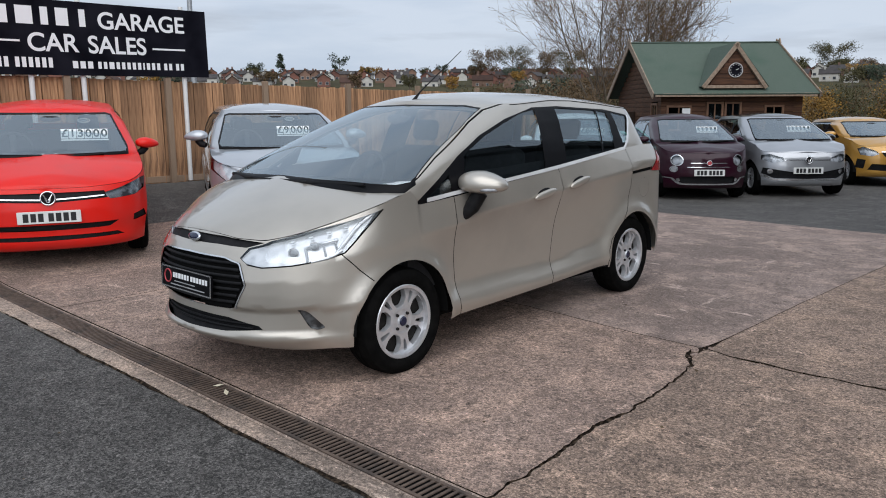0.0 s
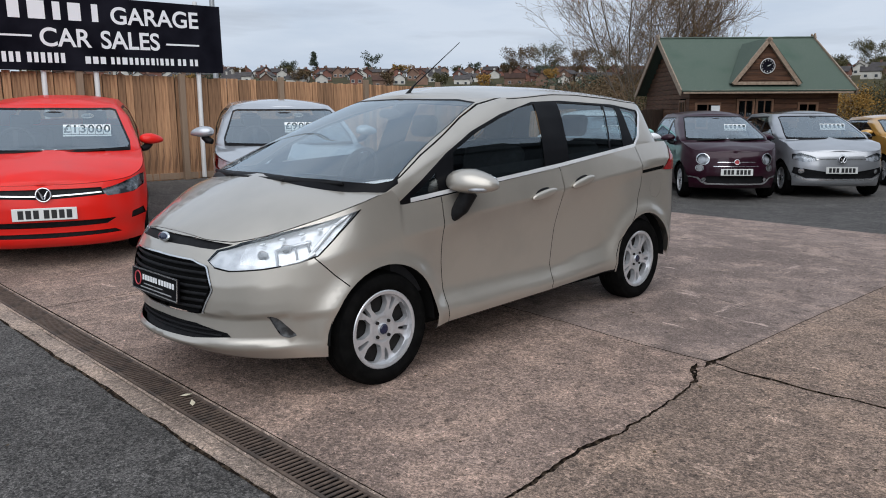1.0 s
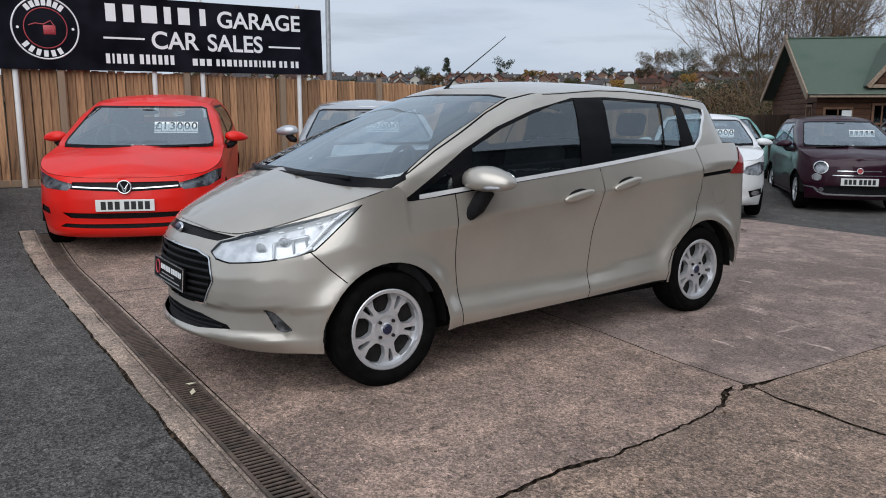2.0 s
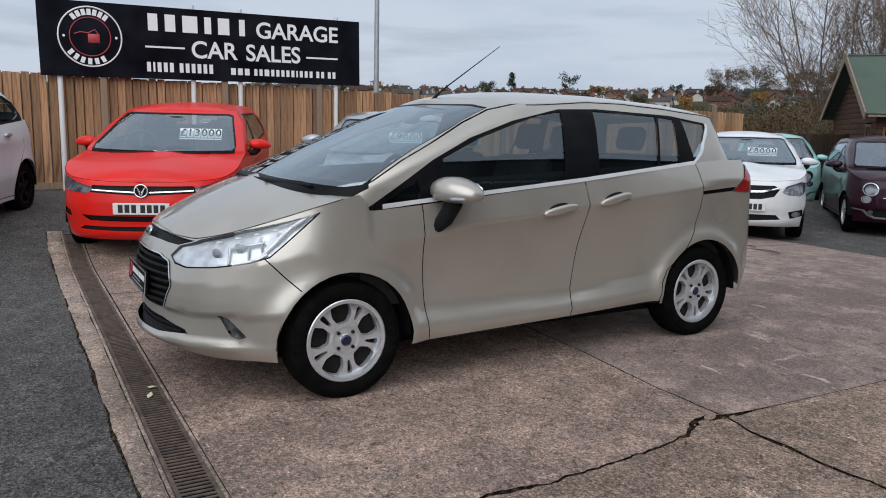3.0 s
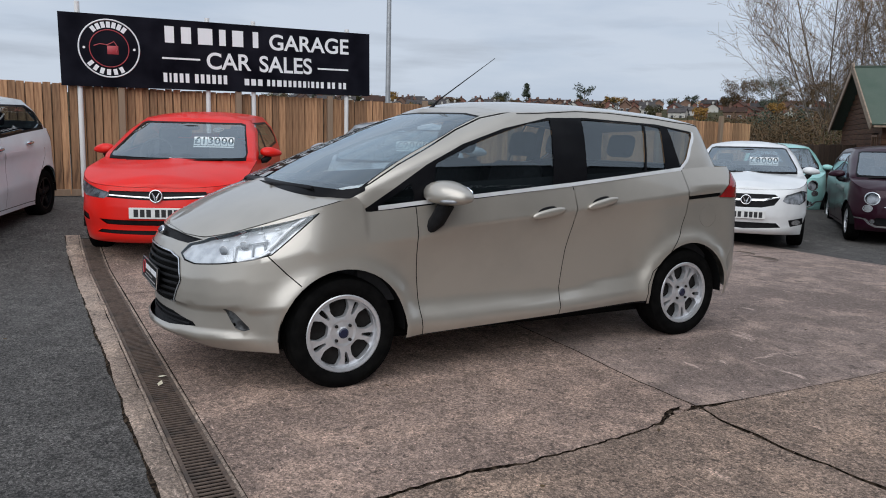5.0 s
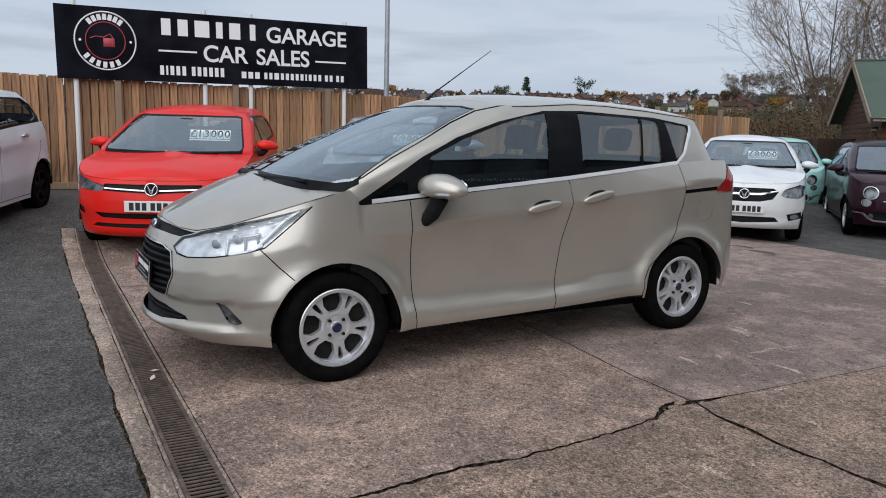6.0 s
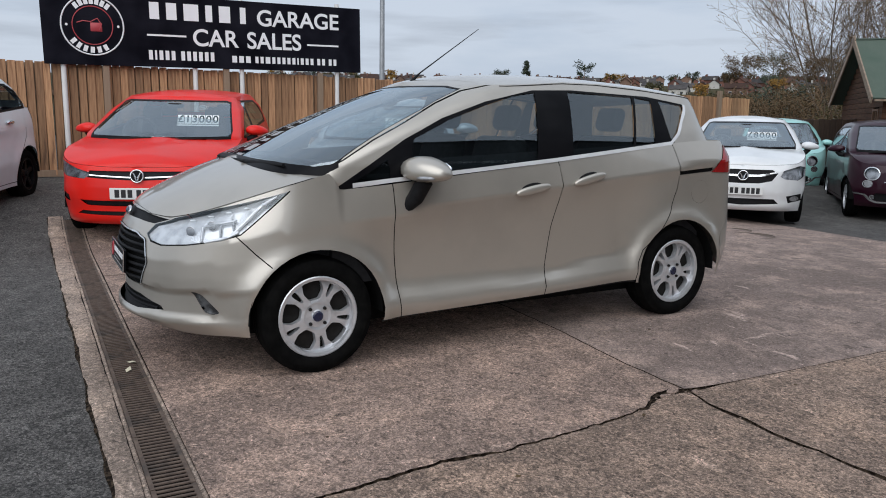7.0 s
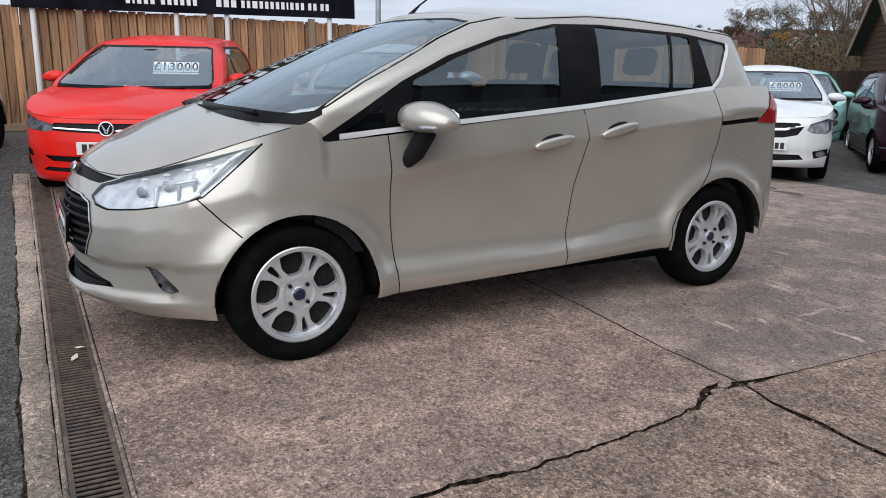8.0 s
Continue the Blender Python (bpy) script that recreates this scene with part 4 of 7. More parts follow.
        boxes = [(n, p, min(a for a, _ in p), max(a for a, _ in p), min(b for _, b in p), max(b for _, b in p)) for n, p in polys]
        for f in fs:
            c = (sum(vs[i][0] for i in f) / 3, sum(vs[i][1] for i in f) / 3)
            name = "body"
            for n, p, x0, x1, y0, y1 in boxes:
                if x0 <= c[0] <= x1 and y0 <= c[1] <= y1 and inside(c, p):
                    name = n
            out.setdefault(name, []).append(f)
        tidy(out)
        pos = [self.at(*q) for q in uv]
        nor = [self.normal(*q) for q in uv]
        return out, pos, nor


def panel_me(faces, pos, nor, offset, sides=(1, -1), skirt=False):
    vs, ns, fs, centre = [], [], [], {}
    for sgn in sides:
        idx = {}
        for f in faces:
            g = []
            for i in f:
                if i not in idx and i in centre:
                    idx[i] = centre[i]
                elif i not in idx:
                    idx[i] = len(vs)
                    p = pos[i] + nor[i] * offset
                    if abs(pos[i].y) < 0.002:
                        p.y = 0.0
                        centre[i] = idx[i]
                    vs.append((p.x, p.y * sgn, p.z))
                    ns.append((nor[i].x, nor[i].y * sgn, nor[i].z))
                g.append(idx[i])
            a, b, c = (Vector(vs[k]) for k in g)
            if (b - a).cross(c - a).dot(Vector(ns[g[0]])) < 0:
                g = g[::-1]
            fs.append(tuple(g))
        if skirt:
            ids = {i for f in faces for i in f}
            heart = sum((pos[i] for i in ids), Vector()) / len(ids)
            cnt = {}
            for f in faces:
                for a, b in zip(f, f[1:] + f[:1]):
                    cnt[frozenset((a, b))] = cnt.get(frozenset((a, b)), 0) + 1
            for e, q in cnt.items():
                if q == 1 and not (abs(pos[min(e)].y) < 0.002 and abs(pos[max(e)].y) < 0.002):
                    a, b = tuple(e)
                    k = len(vs)
                    quad = [pos[a] + nor[a] * offset, pos[b] + nor[b] * offset, pos[b] - nor[b] * 0.0005, pos[a] - nor[a] * 0.0005]
                    quad = [Vector((p.x, p.y * sgn, p.z)) for p in quad]
                    w = (quad[1] - quad[0]).cross(quad[3] - quad[0])
                    w.normalize()
                    mid = Vector((heart.x, heart.y * sgn, heart.z))
                    if w.dot(mid - quad[0]) < 0:
                        w = -w
                    vs.extend(tuple(p) for p in quad)
                    ns.extend([tuple(w)] * 4)
                    fs.append((k, k + 1, k + 2, k + 3))
    me = mesh_from(vs, fs, "panel")
    smooth(me)
    me.normals_split_custom_set_from_vertices(ns)
    return me


def bowl_me(faces, pos, nor, sides):
    """The reflector behind a lamp lens: shallow at the foot, deep under the top edge, so that it faces the sky."""
    ids = {i for f in faces for i in f}
    z0, z1 = min(pos[i].z for i in ids), max(pos[i].z for i in ids)
    near = {i: pos[i] - nor[i] * (0.010 + 0.045 * ((pos[i].z - z0) / max(0.01, z1 - z0)) ** 1.3) for i in ids}
    vs, fs = [], []
    for sgn in sides:
        idx = {}
        for f in faces:
            for i in f:
                if i not in idx:
                    idx[i] = len(vs)
                    vs.append((near[i].x, near[i].y * sgn, near[i].z))
            g = tuple(idx[i] for i in f)
            fs.append(g)
    return smooth(mesh_from(vs, fs, "bowl"))


def build_skin(skin, regions, looks, root, default):
    """regions: (kind, name, outline); looks: name -> (part name, material, offset, both sides in one, label). A look of None leaves a hole."""
    out, pos, nor = skin.cut(regions)
    made = {}

    for name, faces in out.items():
        look_ = looks.get(name, default)
        if look_ is None:
            continue
        pname, material, offset, joined, label = look_
        for piece in clusters(faces):
            middle = joined and any(abs(pos[i].y) < 0.002 for f in piece for i in f)
            for sides in ([(1, -1)] if middle else [(1,), (-1,)]):
                ob = part(pname, panel_me(piece, pos, nor, offset, sides, offset < -0.015), material, root, label)
                made.setdefault((name, sides[0]), ob)
    return made, out, pos, nor


def deck_me(edge, centre, mid, n, m, r0=0.0, r1=1.0, lift=0.0):
    """A crowned sheet between an edge line and the centre line, both sides."""
    vs, fs = [], []
    for sgn in (1, -1):
        base = len(vs)
        for i in range(n + 1):
            E, C = edge(i / n), centre(i / n)
            Q = mid(E, C)
            for j in range(m + 1):
                r = lerp(r0, r1, j / m)
                p = E * (1 - r) ** 2 + Q * 2 * r * (1 - r) + C * r * r
                vs.append((p.x, p.y * sgn, p.z + lift))
        for i in range(n):
            for j in range(m):
                a = base + i * (m + 1) + j
                q = (a, a + 1, a + m + 2, a + m + 1)
                fs.append(q if sgn < 0 else q[::-1])
    me = mesh_from(vs, fs, "deck")
    bm = bmesh.new()
    bm.from_mesh(me)
    bmesh.ops.remove_doubles(bm, verts=bm.verts, dist=0.0008)
    up = sum(f.normal.z * f.calc_area() for f in bm.faces)
    if up < 0:
        bmesh.ops.reverse_faces(bm, faces=bm.faces)
    bm.to_mesh(me)
    bm.free()
    return smooth(me)


# ---- wheels ----
WHEELS = {}


def pierced_disc(sp, rim, yf, yb):
    """A cast wheel face: five broad twin spokes, each split by a slot, with eased windows between them."""
    def polar(pts, mid):
        return [(r * rim * math.cos(math.radians(mid + a)), r * rim * math.sin(math.radians(mid + a))) for r, a in pts]
    holes = []
    for k in range(5):
        s = -81 + 72 * k
        holes.append(rounded(polar([(0.43, -17), (0.43, 17), (0.66, 23), (0.88, 16.5), (0.905, 0), (0.88, -16.5), (0.66, -23)], s + 36), 4, 0.25))
        holes.append(rounded(polar([(0.52, -3.4), (0.52, 3.4), (0.86, 5.2), (0.86, -5.2)], s), 3, 0.3))
    pts, edges = [], []
    def loop(ps):
        b = len(pts)
        pts.extend(Vector(p) for p in ps)
        edges.extend((b + i, b + (i + 1) % len(ps)) for i in range(len(ps)))
    loop([((rim - 0.006) * math.cos(2 * math.pi * i / 60), (rim - 0.006) * math.sin(2 * math.pi * i / 60)) for i in range(60)])
    for h in holes:
        loop(h)
    for r in (0.12, 0.26, 0.35):
        pts.extend(Vector((r * rim * math.cos(2 * math.pi * i / 24), r * rim * math.sin(2 * math.pi * i / 24))) for i in range(24))
    vs, es, fs, *_ = delaunay_2d_cdt(pts, edges, [], 0, 1e-6)
    keep = []
    for f in fs:
        c = (sum(vs[i][0] for i in f) / 3, sum(vs[i][1] for i in f) / 3)
        if math.hypot(*c) < rim - 0.006 and not any(inside(c, h) for h in holes):
            keep.append(f)
    def dish(p):
        q = math.hypot(p[0], p[1]) / rim
        return yf + 0.012 * (1 - sstep(0.15, 0.5, q)) + 0.010 * sstep(0.72, 1.0, q)
    used = sorted({i for f in keep for i in f})
    cnt = {}
    for f in keep:
        for a, b in ((f[0], f[1]), (f[1], f[2]), (f[2], f[0])):
            cnt[frozenset((a, b))] = cnt.get(frozenset((a, b)), 0) + 1
    rimv = {i for e, n in cnt.items() if n == 1 for i in e}
    top = {i: sp.verts.new((vs[i][0], dish(vs[i]) + (0.007 if i in rimv else 0.0), vs[i][1])) for i in used}
    low = {i: sp.verts.new((vs[i][0], yb, vs[i][1])) for i in rimv}
    for f in keep:
        sp.faces.new([top[i] for i in f])
    for e, n in cnt.items():
        if n == 1:
            a, b = tuple(e)
            sp.faces.new((top[a], top[b], low[b], low[a]))


def wheel_parts(style, R, rim):
    """The meshes of a wheel that stands in the xz plane, its face towards -y."""
    if (style, R) in WHEELS:
        return WHEELS[style, R]
    w = 0.098
    tyre = lathe_me([(rim - 0.004, -w * 0.80), (rim + 0.012, -w * 0.94), (rim + 0.05, -w * 1.02), (R - 0.035, -w * 0.97), (R - 0.012, -w * 0.84), (R - 0.002, -w * 0.55), (R, -w * 0.25), (R - 0.006, -w * 0.22), (R - 0.006, -w * 0.17), (R, -w * 0.14),
                     (R, w * 0.14), (R - 0.006, w * 0.17), (R - 0.006, w * 0.22), (R, w * 0.25), (R - 0.002, w * 0.55), (R - 0.012, w * 0.84), (R - 0.035, w * 0.97), (rim - 0.004, w * 0.8)], 48)
    rim_me = lathe_me([(rim - 0.022, 0.08), (rim - 0.022, -w * 0.35), (rim - 0.020, -w * 0.72), (rim - 0.018, -w * 0.86), (rim - 0.002, -w * 0.90), (rim + 0.004, -w * 0.86), (rim + 0.004, -w * 0.78)], 48)
    # Brake disc widened almost to the rim, painting shade into the wheel's openings.
    disc = lathe_me([(0.0, -0.022), (rim * 0.88, -0.022), (rim * 0.88, 0.02)], 32)
    sp = bmesh.new()
    yf, yb = -w * 0.74, -w * 0.30

    def bar(a0, a1, r0, r1, w0, w1, d0=0.0, d1=0.0, cr=0.004):
        p0, p1 = Vector((r0 * math.cos(a0), 0, r0 * math.sin(a0))), Vector((r1 * math.cos(a1), 0, r1 * math.sin(a1)))
        d = (p1 - p0).normalized()
        s = Vector((-d.z, 0, d.x))
        quad = []
        for p, ww, dy in ((p0, w0, d0), (p1, w1, d1)):
            for q, y in ((-1, yb), (-1, yf + 0.007), (-0.55, yf), (0.55, yf), (1, yf + 0.007), (1, yb)):
                v = p + s * q * ww / 2
                quad.append(sp.verts.new((v.x, y + dy, v.z)))
        for k in range(5):
            sp.faces.new((quad[k], quad[k + 1], quad[k + 7], quad[k + 6]))
        sp.faces.new(quad[0:6][::-1])
        sp.faces.new(quad[6:12])
    if style == "twin":
        pierced_disc(sp, rim, yf, yb)
    elif style == "multi":
        for k in range(12):
            a = 2 * math.pi * k / 12
            bar(a, a, 0.05, rim - 0.008, 0.034, 0.028, 0.004, 0.0)
    else:
        for k in range(5):
            a = math.pi / 2 + 2 * math.pi * k / 5
            bar(a, a, 0.05, rim - 0.008, 0.075, 0.062, 0.004, 0.0)
    bmesh.ops.recalc_face_normals(sp, faces=sp.faces)
    spokes = bpy.data.meshes.new("spokes")
    sp.to_mesh(spokes)
    sp.free()
    hub = lathe_me([(0.0, yf - 0.004), (0.030, yf - 0.003), (0.034, yf + 0.006), (0.060, yf + 0.008), (0.066, yf + 0.02), (0.066, yb)], 24)
    cap = lathe_me([(0.0, yf - 0.010), (0.022, yf - 0.009), (0.028, yf - 0.004), (0.028, yf + 0.006)], 20)
    nut = lathe_me([(0.0, yf - 0.004), (0.008, yf - 0.004), (0.0095, yf + 0.004), (0.0095, yf + 0.02)], 8)
    WHEELS[style, R] = (tyre, rim_me, disc, spokes, hub, cap, nut)
    return WHEELS[style, R]


def wheel(root, x, y, z, side, R, rim, style, rim_mat, turn=0.0, cap_mat=None):
    tyre, rim_me, disc, spokes, hub, cap, nut = wheel_parts(style, R, rim)
    w = empty("wheel", pose(x, y, z, 0, 0, 0 if side < 0 else 180))
    w.parent = root
    w.matrix_basis = pose(x, y, z, 0, 0, (0 if side < 0 else 180) + turn)
    for n, me, ma in (("tyre", tyre, M["rubber"]), ("rim", rim_me, rim_mat), ("brake_disc", disc, M["brake"]), ("spokes", spokes, rim_mat), ("hub", hub, rim_mat), ("centre_cap", cap, cap_mat or M["gloss_black"])):
        if not me.materials:
            me.materials.append(ma)
        o = part(n, me, None, w)
        if o.material_slots and me.materials[0] != ma:
            o.material_slots[0].link = "OBJECT"
            o.material_slots[0].material = ma
    if not nut.materials:
        nut.materials.append(M["brake"])
    for k in range(4):
        a = math.pi / 4 + k * math.pi / 2
        part("wheel_nut", nut, None, w, m=pose(0.054 * math.cos(a), 0, 0.054 * math.sin(a)))
    return w


def arch_liner(r):
    """The black inner wing over a wheel: an open half drum."""
    vs, fs = [], []
    n = 20
    for k in range(n + 1):
        a = math.radians(-2 + 184 * k / n)
        for q, h in ((r, 0.0), (r, 0.30), (0.1, 0.30)):
            vs.append((q * math.cos(a), h, q * math.sin(a)))
    for k in range(n):
        for j in (0, 1):
            fs.append((k * 3 + j, (k + 1) * 3 + j, (k + 1) * 3 + j + 1, k * 3 + j + 1))
    return smooth(mesh_from(vs, fs), 40)


MARK = box_me(-0.0075, -0.0062, 0, 0.044, -0.038, 0.038)
MARK.materials.append(M["plate_ink"])


def plate(root, x, y, z, tilt, white, w=0.52, h=0.111, rz=0.0, marks=None, frame_mat=None):
    """A number plate; its characters are plain bars."""
    p = part("number_plate", box_me(-0.006, 0.004, -w / 2, w / 2, -h / 2, h / 2, 0.003), white, root, "white front number plate with dark bars", m=pose(x, y, z, 0, tilt, rz))
    xs = -0.219
    for k in range(7):
        if k == 4:
            xs += 0.022
        part("plate_mark", MARK, None, p, m=pose(0, xs, 0))
        xs += 0.061
    return p


def seats(root, x0, z0, w, rows, tilt=14):
    for x in rows:
        for s in (-1, 1):
            st = empty("seat")
            st.parent = root
            st.matrix_basis = pose(x, s * w, z0, 0, tilt, 0)
            part("backrest", smooth(box_me(-0.07, 0.07, -0.24, 0.24, -0.25, 0.42, 0.06, 4), 50), M["seat"], st)
            part("headrest", smooth(box_me(-0.045, 0.045, -0.115, 0.115, 0.46, 0.62, 0.043, 4), 50), M["seat"], st)


def blob_me(rx, ry, rz, n=3, power=2.6):
    """A rounded, slightly boxy form."""
    bm = bmesh.new()
    bmesh.ops.create_icosphere(bm, subdivisions=n, radius=1)
    for v in bm.verts:
        k = (abs(v.co.x) ** power + abs(v.co.y) ** power + abs(v.co.z) ** power) ** (-1 / power)
        v.co = Vector((v.co.x * rx, v.co.y * ry, v.co.z * rz)) * k
    me = bpy.data.meshes.new("blob")
    bm.to_mesh(me)
    bm.free()
    return smooth(me)


def mirror_me(ms, s):
    """A door mirror's shell: domed above, flat beneath, tapering outwards and swept back."""
    me = blob_me(0.098 * ms, 0.140 * ms, 0.078 * ms, 3, 2.4)
    for v in me.vertices:
        t = v.co.y * s / (0.140 * ms)
        z = v.co.z * (1 - 0.30 * max(0.0, t)) * (1.0 if v.co.z > 0 else 0.62)
        v.co = Vector((v.co.x * (1 - 0.25 * max(0.0, t)) + 0.022 * t, v.co.y, z - 0.008 * t))
    me.update()
    return me


def car(m, c, label, category="car"):
    """One parked car from its plan, profiles and panel outlines. Local x runs rearwards from the front axle, y to its right."""
    root = empty("car", m, label=label, category=category, group="parked cars")
    paint = c["paint"]
    W, xf, xr, xcf, xcr, nf, nr = c["W"], c["nose"], c["tail"], c["xcf"], c["xcr"], c["nf"], c["nr"]
    Lf, Lr = xcf - xf, xr - xcr
    gw = c["cabin_width"]

    def plan(u):
        if u < 1:
            th = max(u, 1e-4) * math.pi / 2
            return xcf - Lf * math.cos(th) ** (2 / nf), W * math.sin(th) ** (2 / nf)
        if u < 2:
            return lerp(xcf, xcr, u - 1), W
        th = (u - 2) * math.pi / 2
        return xcr + Lr * math.sin(th) ** (2 / nr), W * max(0.0, math.cos(min(th, math.pi / 2 - 1e-4))) ** (2 / nr)

    cache = {}

    def base(u):
        k = round(u, 5)
        if k not in cache:
            x, y = plan(u)
            if 1 <= u <= 2:
                nx, ny = 0.0, 1.0
            else:
                a, b = plan(max(0, u - 0.01)), plan(min(3, u + 0.01))
                dx, dy = b[0] - a[0], b[1] - a[1]
                d = math.hypot(dx, dy) or 1
                nx, ny = -dy / d, dx / d
                if u < 0.02:
                    nx, ny = -1.0, 0.0
                if u > 2.98:
                    nx, ny = 1.0, 0.0
            cache[k] = (x, y, nx, ny)
        return cache[k]

    wheels_x = c["axles"]

    def flank(x, z, zc):
        """The doors' relief: undercut beneath the shoulder crease, a hollow, and a rib low down that faces up."""
        z1, z2 = table(c["rib"][0], x), table(c["rib"][1], x)
        e = lerp(0.030, 0.008, sstep(1.25, 1.6, x))
        rows = ((z2 - 0.25, 0.085), (z2 - 0.03, 0.012), (z2, 0.004), (z1, 0.004 + c["scoop"]), (9.0, 0.004 + c["scoop"]))
        low = sum(0.2 * table(rows, z + q * e) for q in (-1, -0.5, 0, 0.5, 1))
        t = min(1.0, max(0.0, (zc - z) / (zc - z1)))
        return low if z < z1 + e else 0.004 + c["scoop"] * (1 - (1 - t) ** 3.2)

    def side_in(x, z):
        zc = c["crease"][0] + c["crease"][1] * x
        zt = table(c["belt"], x)
        zl = 0.47
        if z > zc and zt > zc + 0.02:
            t = (z - zc) / (zt - zc)
            d = lerp(0.004, max(0.004, W - table(gw, zt) - 0.004), c.get("shoulder", 0.35) * t + (1 - c.get("shoulder", 0.35)) * t * t)
        elif z > zl and z <= zc:
            t = (zc - z) / max(0.05, zc - zl)
            d = 0.004 + c["scoop"] * math.sin(math.pi * min(1.0, max(0.0, t)) ** 0.62) * sstep(-0.2, 0.55, x) * (1 - sstep(1.75, 2.45, x))
        else:
            d = 0.004 + (zl - z) * 0.16
        if "rib" in c and z <= zc:
            k = sstep(0.05, 0.5, x) * (1 - sstep(1.98, 2.32, x))
            d = lerp(0.004 + max(0.0, 0.47 - z) * 0.16 + 0.010 * sstep(zc, zc - 0.08, z) * sstep(1.9, 2.3, x) * (1 - sstep(2.6, 2.9, x)), flank(x, z, zc), k)
        if z > zc and "wing_in" in c:
            d += c["wing_in"] * min(1.0, max(0.0, zt - zc) / 0.20) * sstep(zc - 0.03, zt + 0.02, z) * (1 - sstep(-0.45, 0.09, x))
        for ax, az in wheels_x:
            r = math.hypot(x - ax, z - az)
            d -= c["flare"] * math.exp(-((r - c["arch"] - 0.005) / c.get("lip", 0.075)) ** 2) * (1 - sstep(zc - 0.30, zc - 0.01, z))
        return d

    def tub_outline(u, z):
        x, y, nx, ny = base(u)
        ws = ny * ny
        d = ws * side_in(x, z) + (1 - ws) * (table(c["front_in"], z) if u < 1.5 else table(c["rear_in"], z))
        return x - nx * d, max(0.0, y - ny * d) if u not in (0.0, 3.0) else 0.0

    tub = Skin(tub_outline, lambda u: table(c["sill"], base(u)[0]), lambda u: table(c["belt"], base(u)[0]), c["step"])
    wx0, wx1 = c["screen"], c["backlight"]
    glf, glr, gnf, gnr = c["glf"], c["glr"], 2.4, 2.8

    def cab_outline(u, z):
        a, b, w = table(wx0, z), table(wx1, z), table(gw, z)
        if u < 1:
            th = max(u, 1e-4) * math.pi / 2
            return a + glf - glf * math.cos(th) ** (2 / gnf), w * math.sin(th) ** (2 / gnf)
        if u < 2:
            t = u - 1
            return lerp(a + glf, b - glr, t), w + c["cabin_bow"] * 4 * t * (1 - t)
        th = (u - 2) * math.pi / 2
        return b - glr + glr * math.sin(th) ** (2 / gnr), w * max(0.0, math.cos(min(th, math.pi / 2 - 1e-4))) ** (2 / gnr)

    def cab_top(u):
        return table(c["cant"], u)
    cab = Skin(cab_outline, lambda u: gw[0][0], cab_top, c["step"])

    # lower body panels
    looks = {"arch": None, "gap": ("shut_line", M["shade_trim_black"], -0.006, False, "")}
    looks.update(c["tub_looks"])
    regions = list(c["tub_regions"])
    for ax, az in wheels_x:
        pts = [(ax + c["arch"] * math.cos(a), max(az - 0.4, az + c["arch"] * math.sin(a))) for a in (math.radians(-40 + 260 * k / 30) for k in range(31))]
        regions.append(("s", "arch", pts))
    made, out, pos, nor = build_skin(tub, regions, looks, root, ("body_side", paint, 0.0, False, ""))
    # lamps have a lit-out bowl behind the lens
    for name in c["lamps"]:
        faces = out.get(name)
        if faces:
            for s in (1, -1):
                holder = made.get((name, s))
                part("lamp_bowl", bowl_me(faces, pos, nor, (s,)), c.get("bowl_mat") or (M["lamp_white"] if c["bright_lamps"] else M["lamp_grey"]), holder)
    # cabin panels
    glooks = {"glass": ("side_window", M["car_glass"], -0.004, False, ""), "screen": ("windscreen", M["screen_glass"], -0.003, True, ""), "rear_screen": ("rear_window", M["car_glass"], -0.003, True, ""),
              "frit": ("window_surround", M["gloss_black"], -0.001, False, ""), "gap": ("shut_line", M["shade_trim_black"], -0.005, False, ""), "chrome": ("chrome_strip", M["sky_bright_chrome"], 0.005, False, "")}
    glooks.update(c.get("cab_looks", {}))
    build_skin(cab, c["cab_regions"], glooks, root, ("cabin_frame", paint, 0.0, True, ""))

    # bonnet
    uc = c["bonnet_u"]
    lead, rear_c = c["bonnet_x"]
    bz = c["bonnet_z"]

    def b_edge(t):
        return tub.at(uc * t, 1.0)

    def b_centre(t):
        x = lerp(lead, rear_c, t ** c.get("bonnet_pow", 1.3))
        return Vector((x, 0, table(bz, x)))

    def b_mid(E, C):
        return Vector((lerp(E.x, C.x, 0.5), E.y * 0.66, lerp(E.z, C.z, 0.90)))
    bonnet = part("bonnet", deck_me(b_edge, b_centre, b_mid, 26, 16, 0.008, 1.0, 0.002), paint, root)
    part("bonnet_gap", deck_me(b_edge, b_centre, b_mid, 26, 2, 0.0, 0.014, -0.008), M["shade_trim_black"], root)

    def k_edge(t):
        r = t
        E, C = tub.at(uc, 1.0), b_centre(1.0)
        Q = b_mid(E, C)
        return E * (1 - r) ** 2 + Q * 2 * r * (1 - r) + C * r * r
    n = 14
    vs, fs = [], []
    for s in (1, -1):
        b0 = len(vs)
        for i in range(n + 1):
            p = k_edge(i / n)
            q = Vector((p.x + 0.20, p.y * 0.97, p.z - 0.01))
            vs += [(p.x - 0.01, p.y * s, p.z - 0.018), (q.x, q.y * s, q.z - 0.005)]
        for i in range(n):
            a = b0 + 2 * i
            fs.append((a, a + 1, a + 3, a + 2))
    part("cowl", smooth(mesh_from(vs, fs)), M["black_plastic"], root)

    # roof
    def r_edge(t):
        return cab.at(3.0 * t, 1.0)
    xa, xb = cab.at(0, 1).x, cab.at(3, 1).x

    def r_centre(t):
        x = lerp(xa, xb, sstep(0, 1, t) * 0.5 + t * 0.5)
        return Vector((x, 0, table(c["roof_z"], x)))

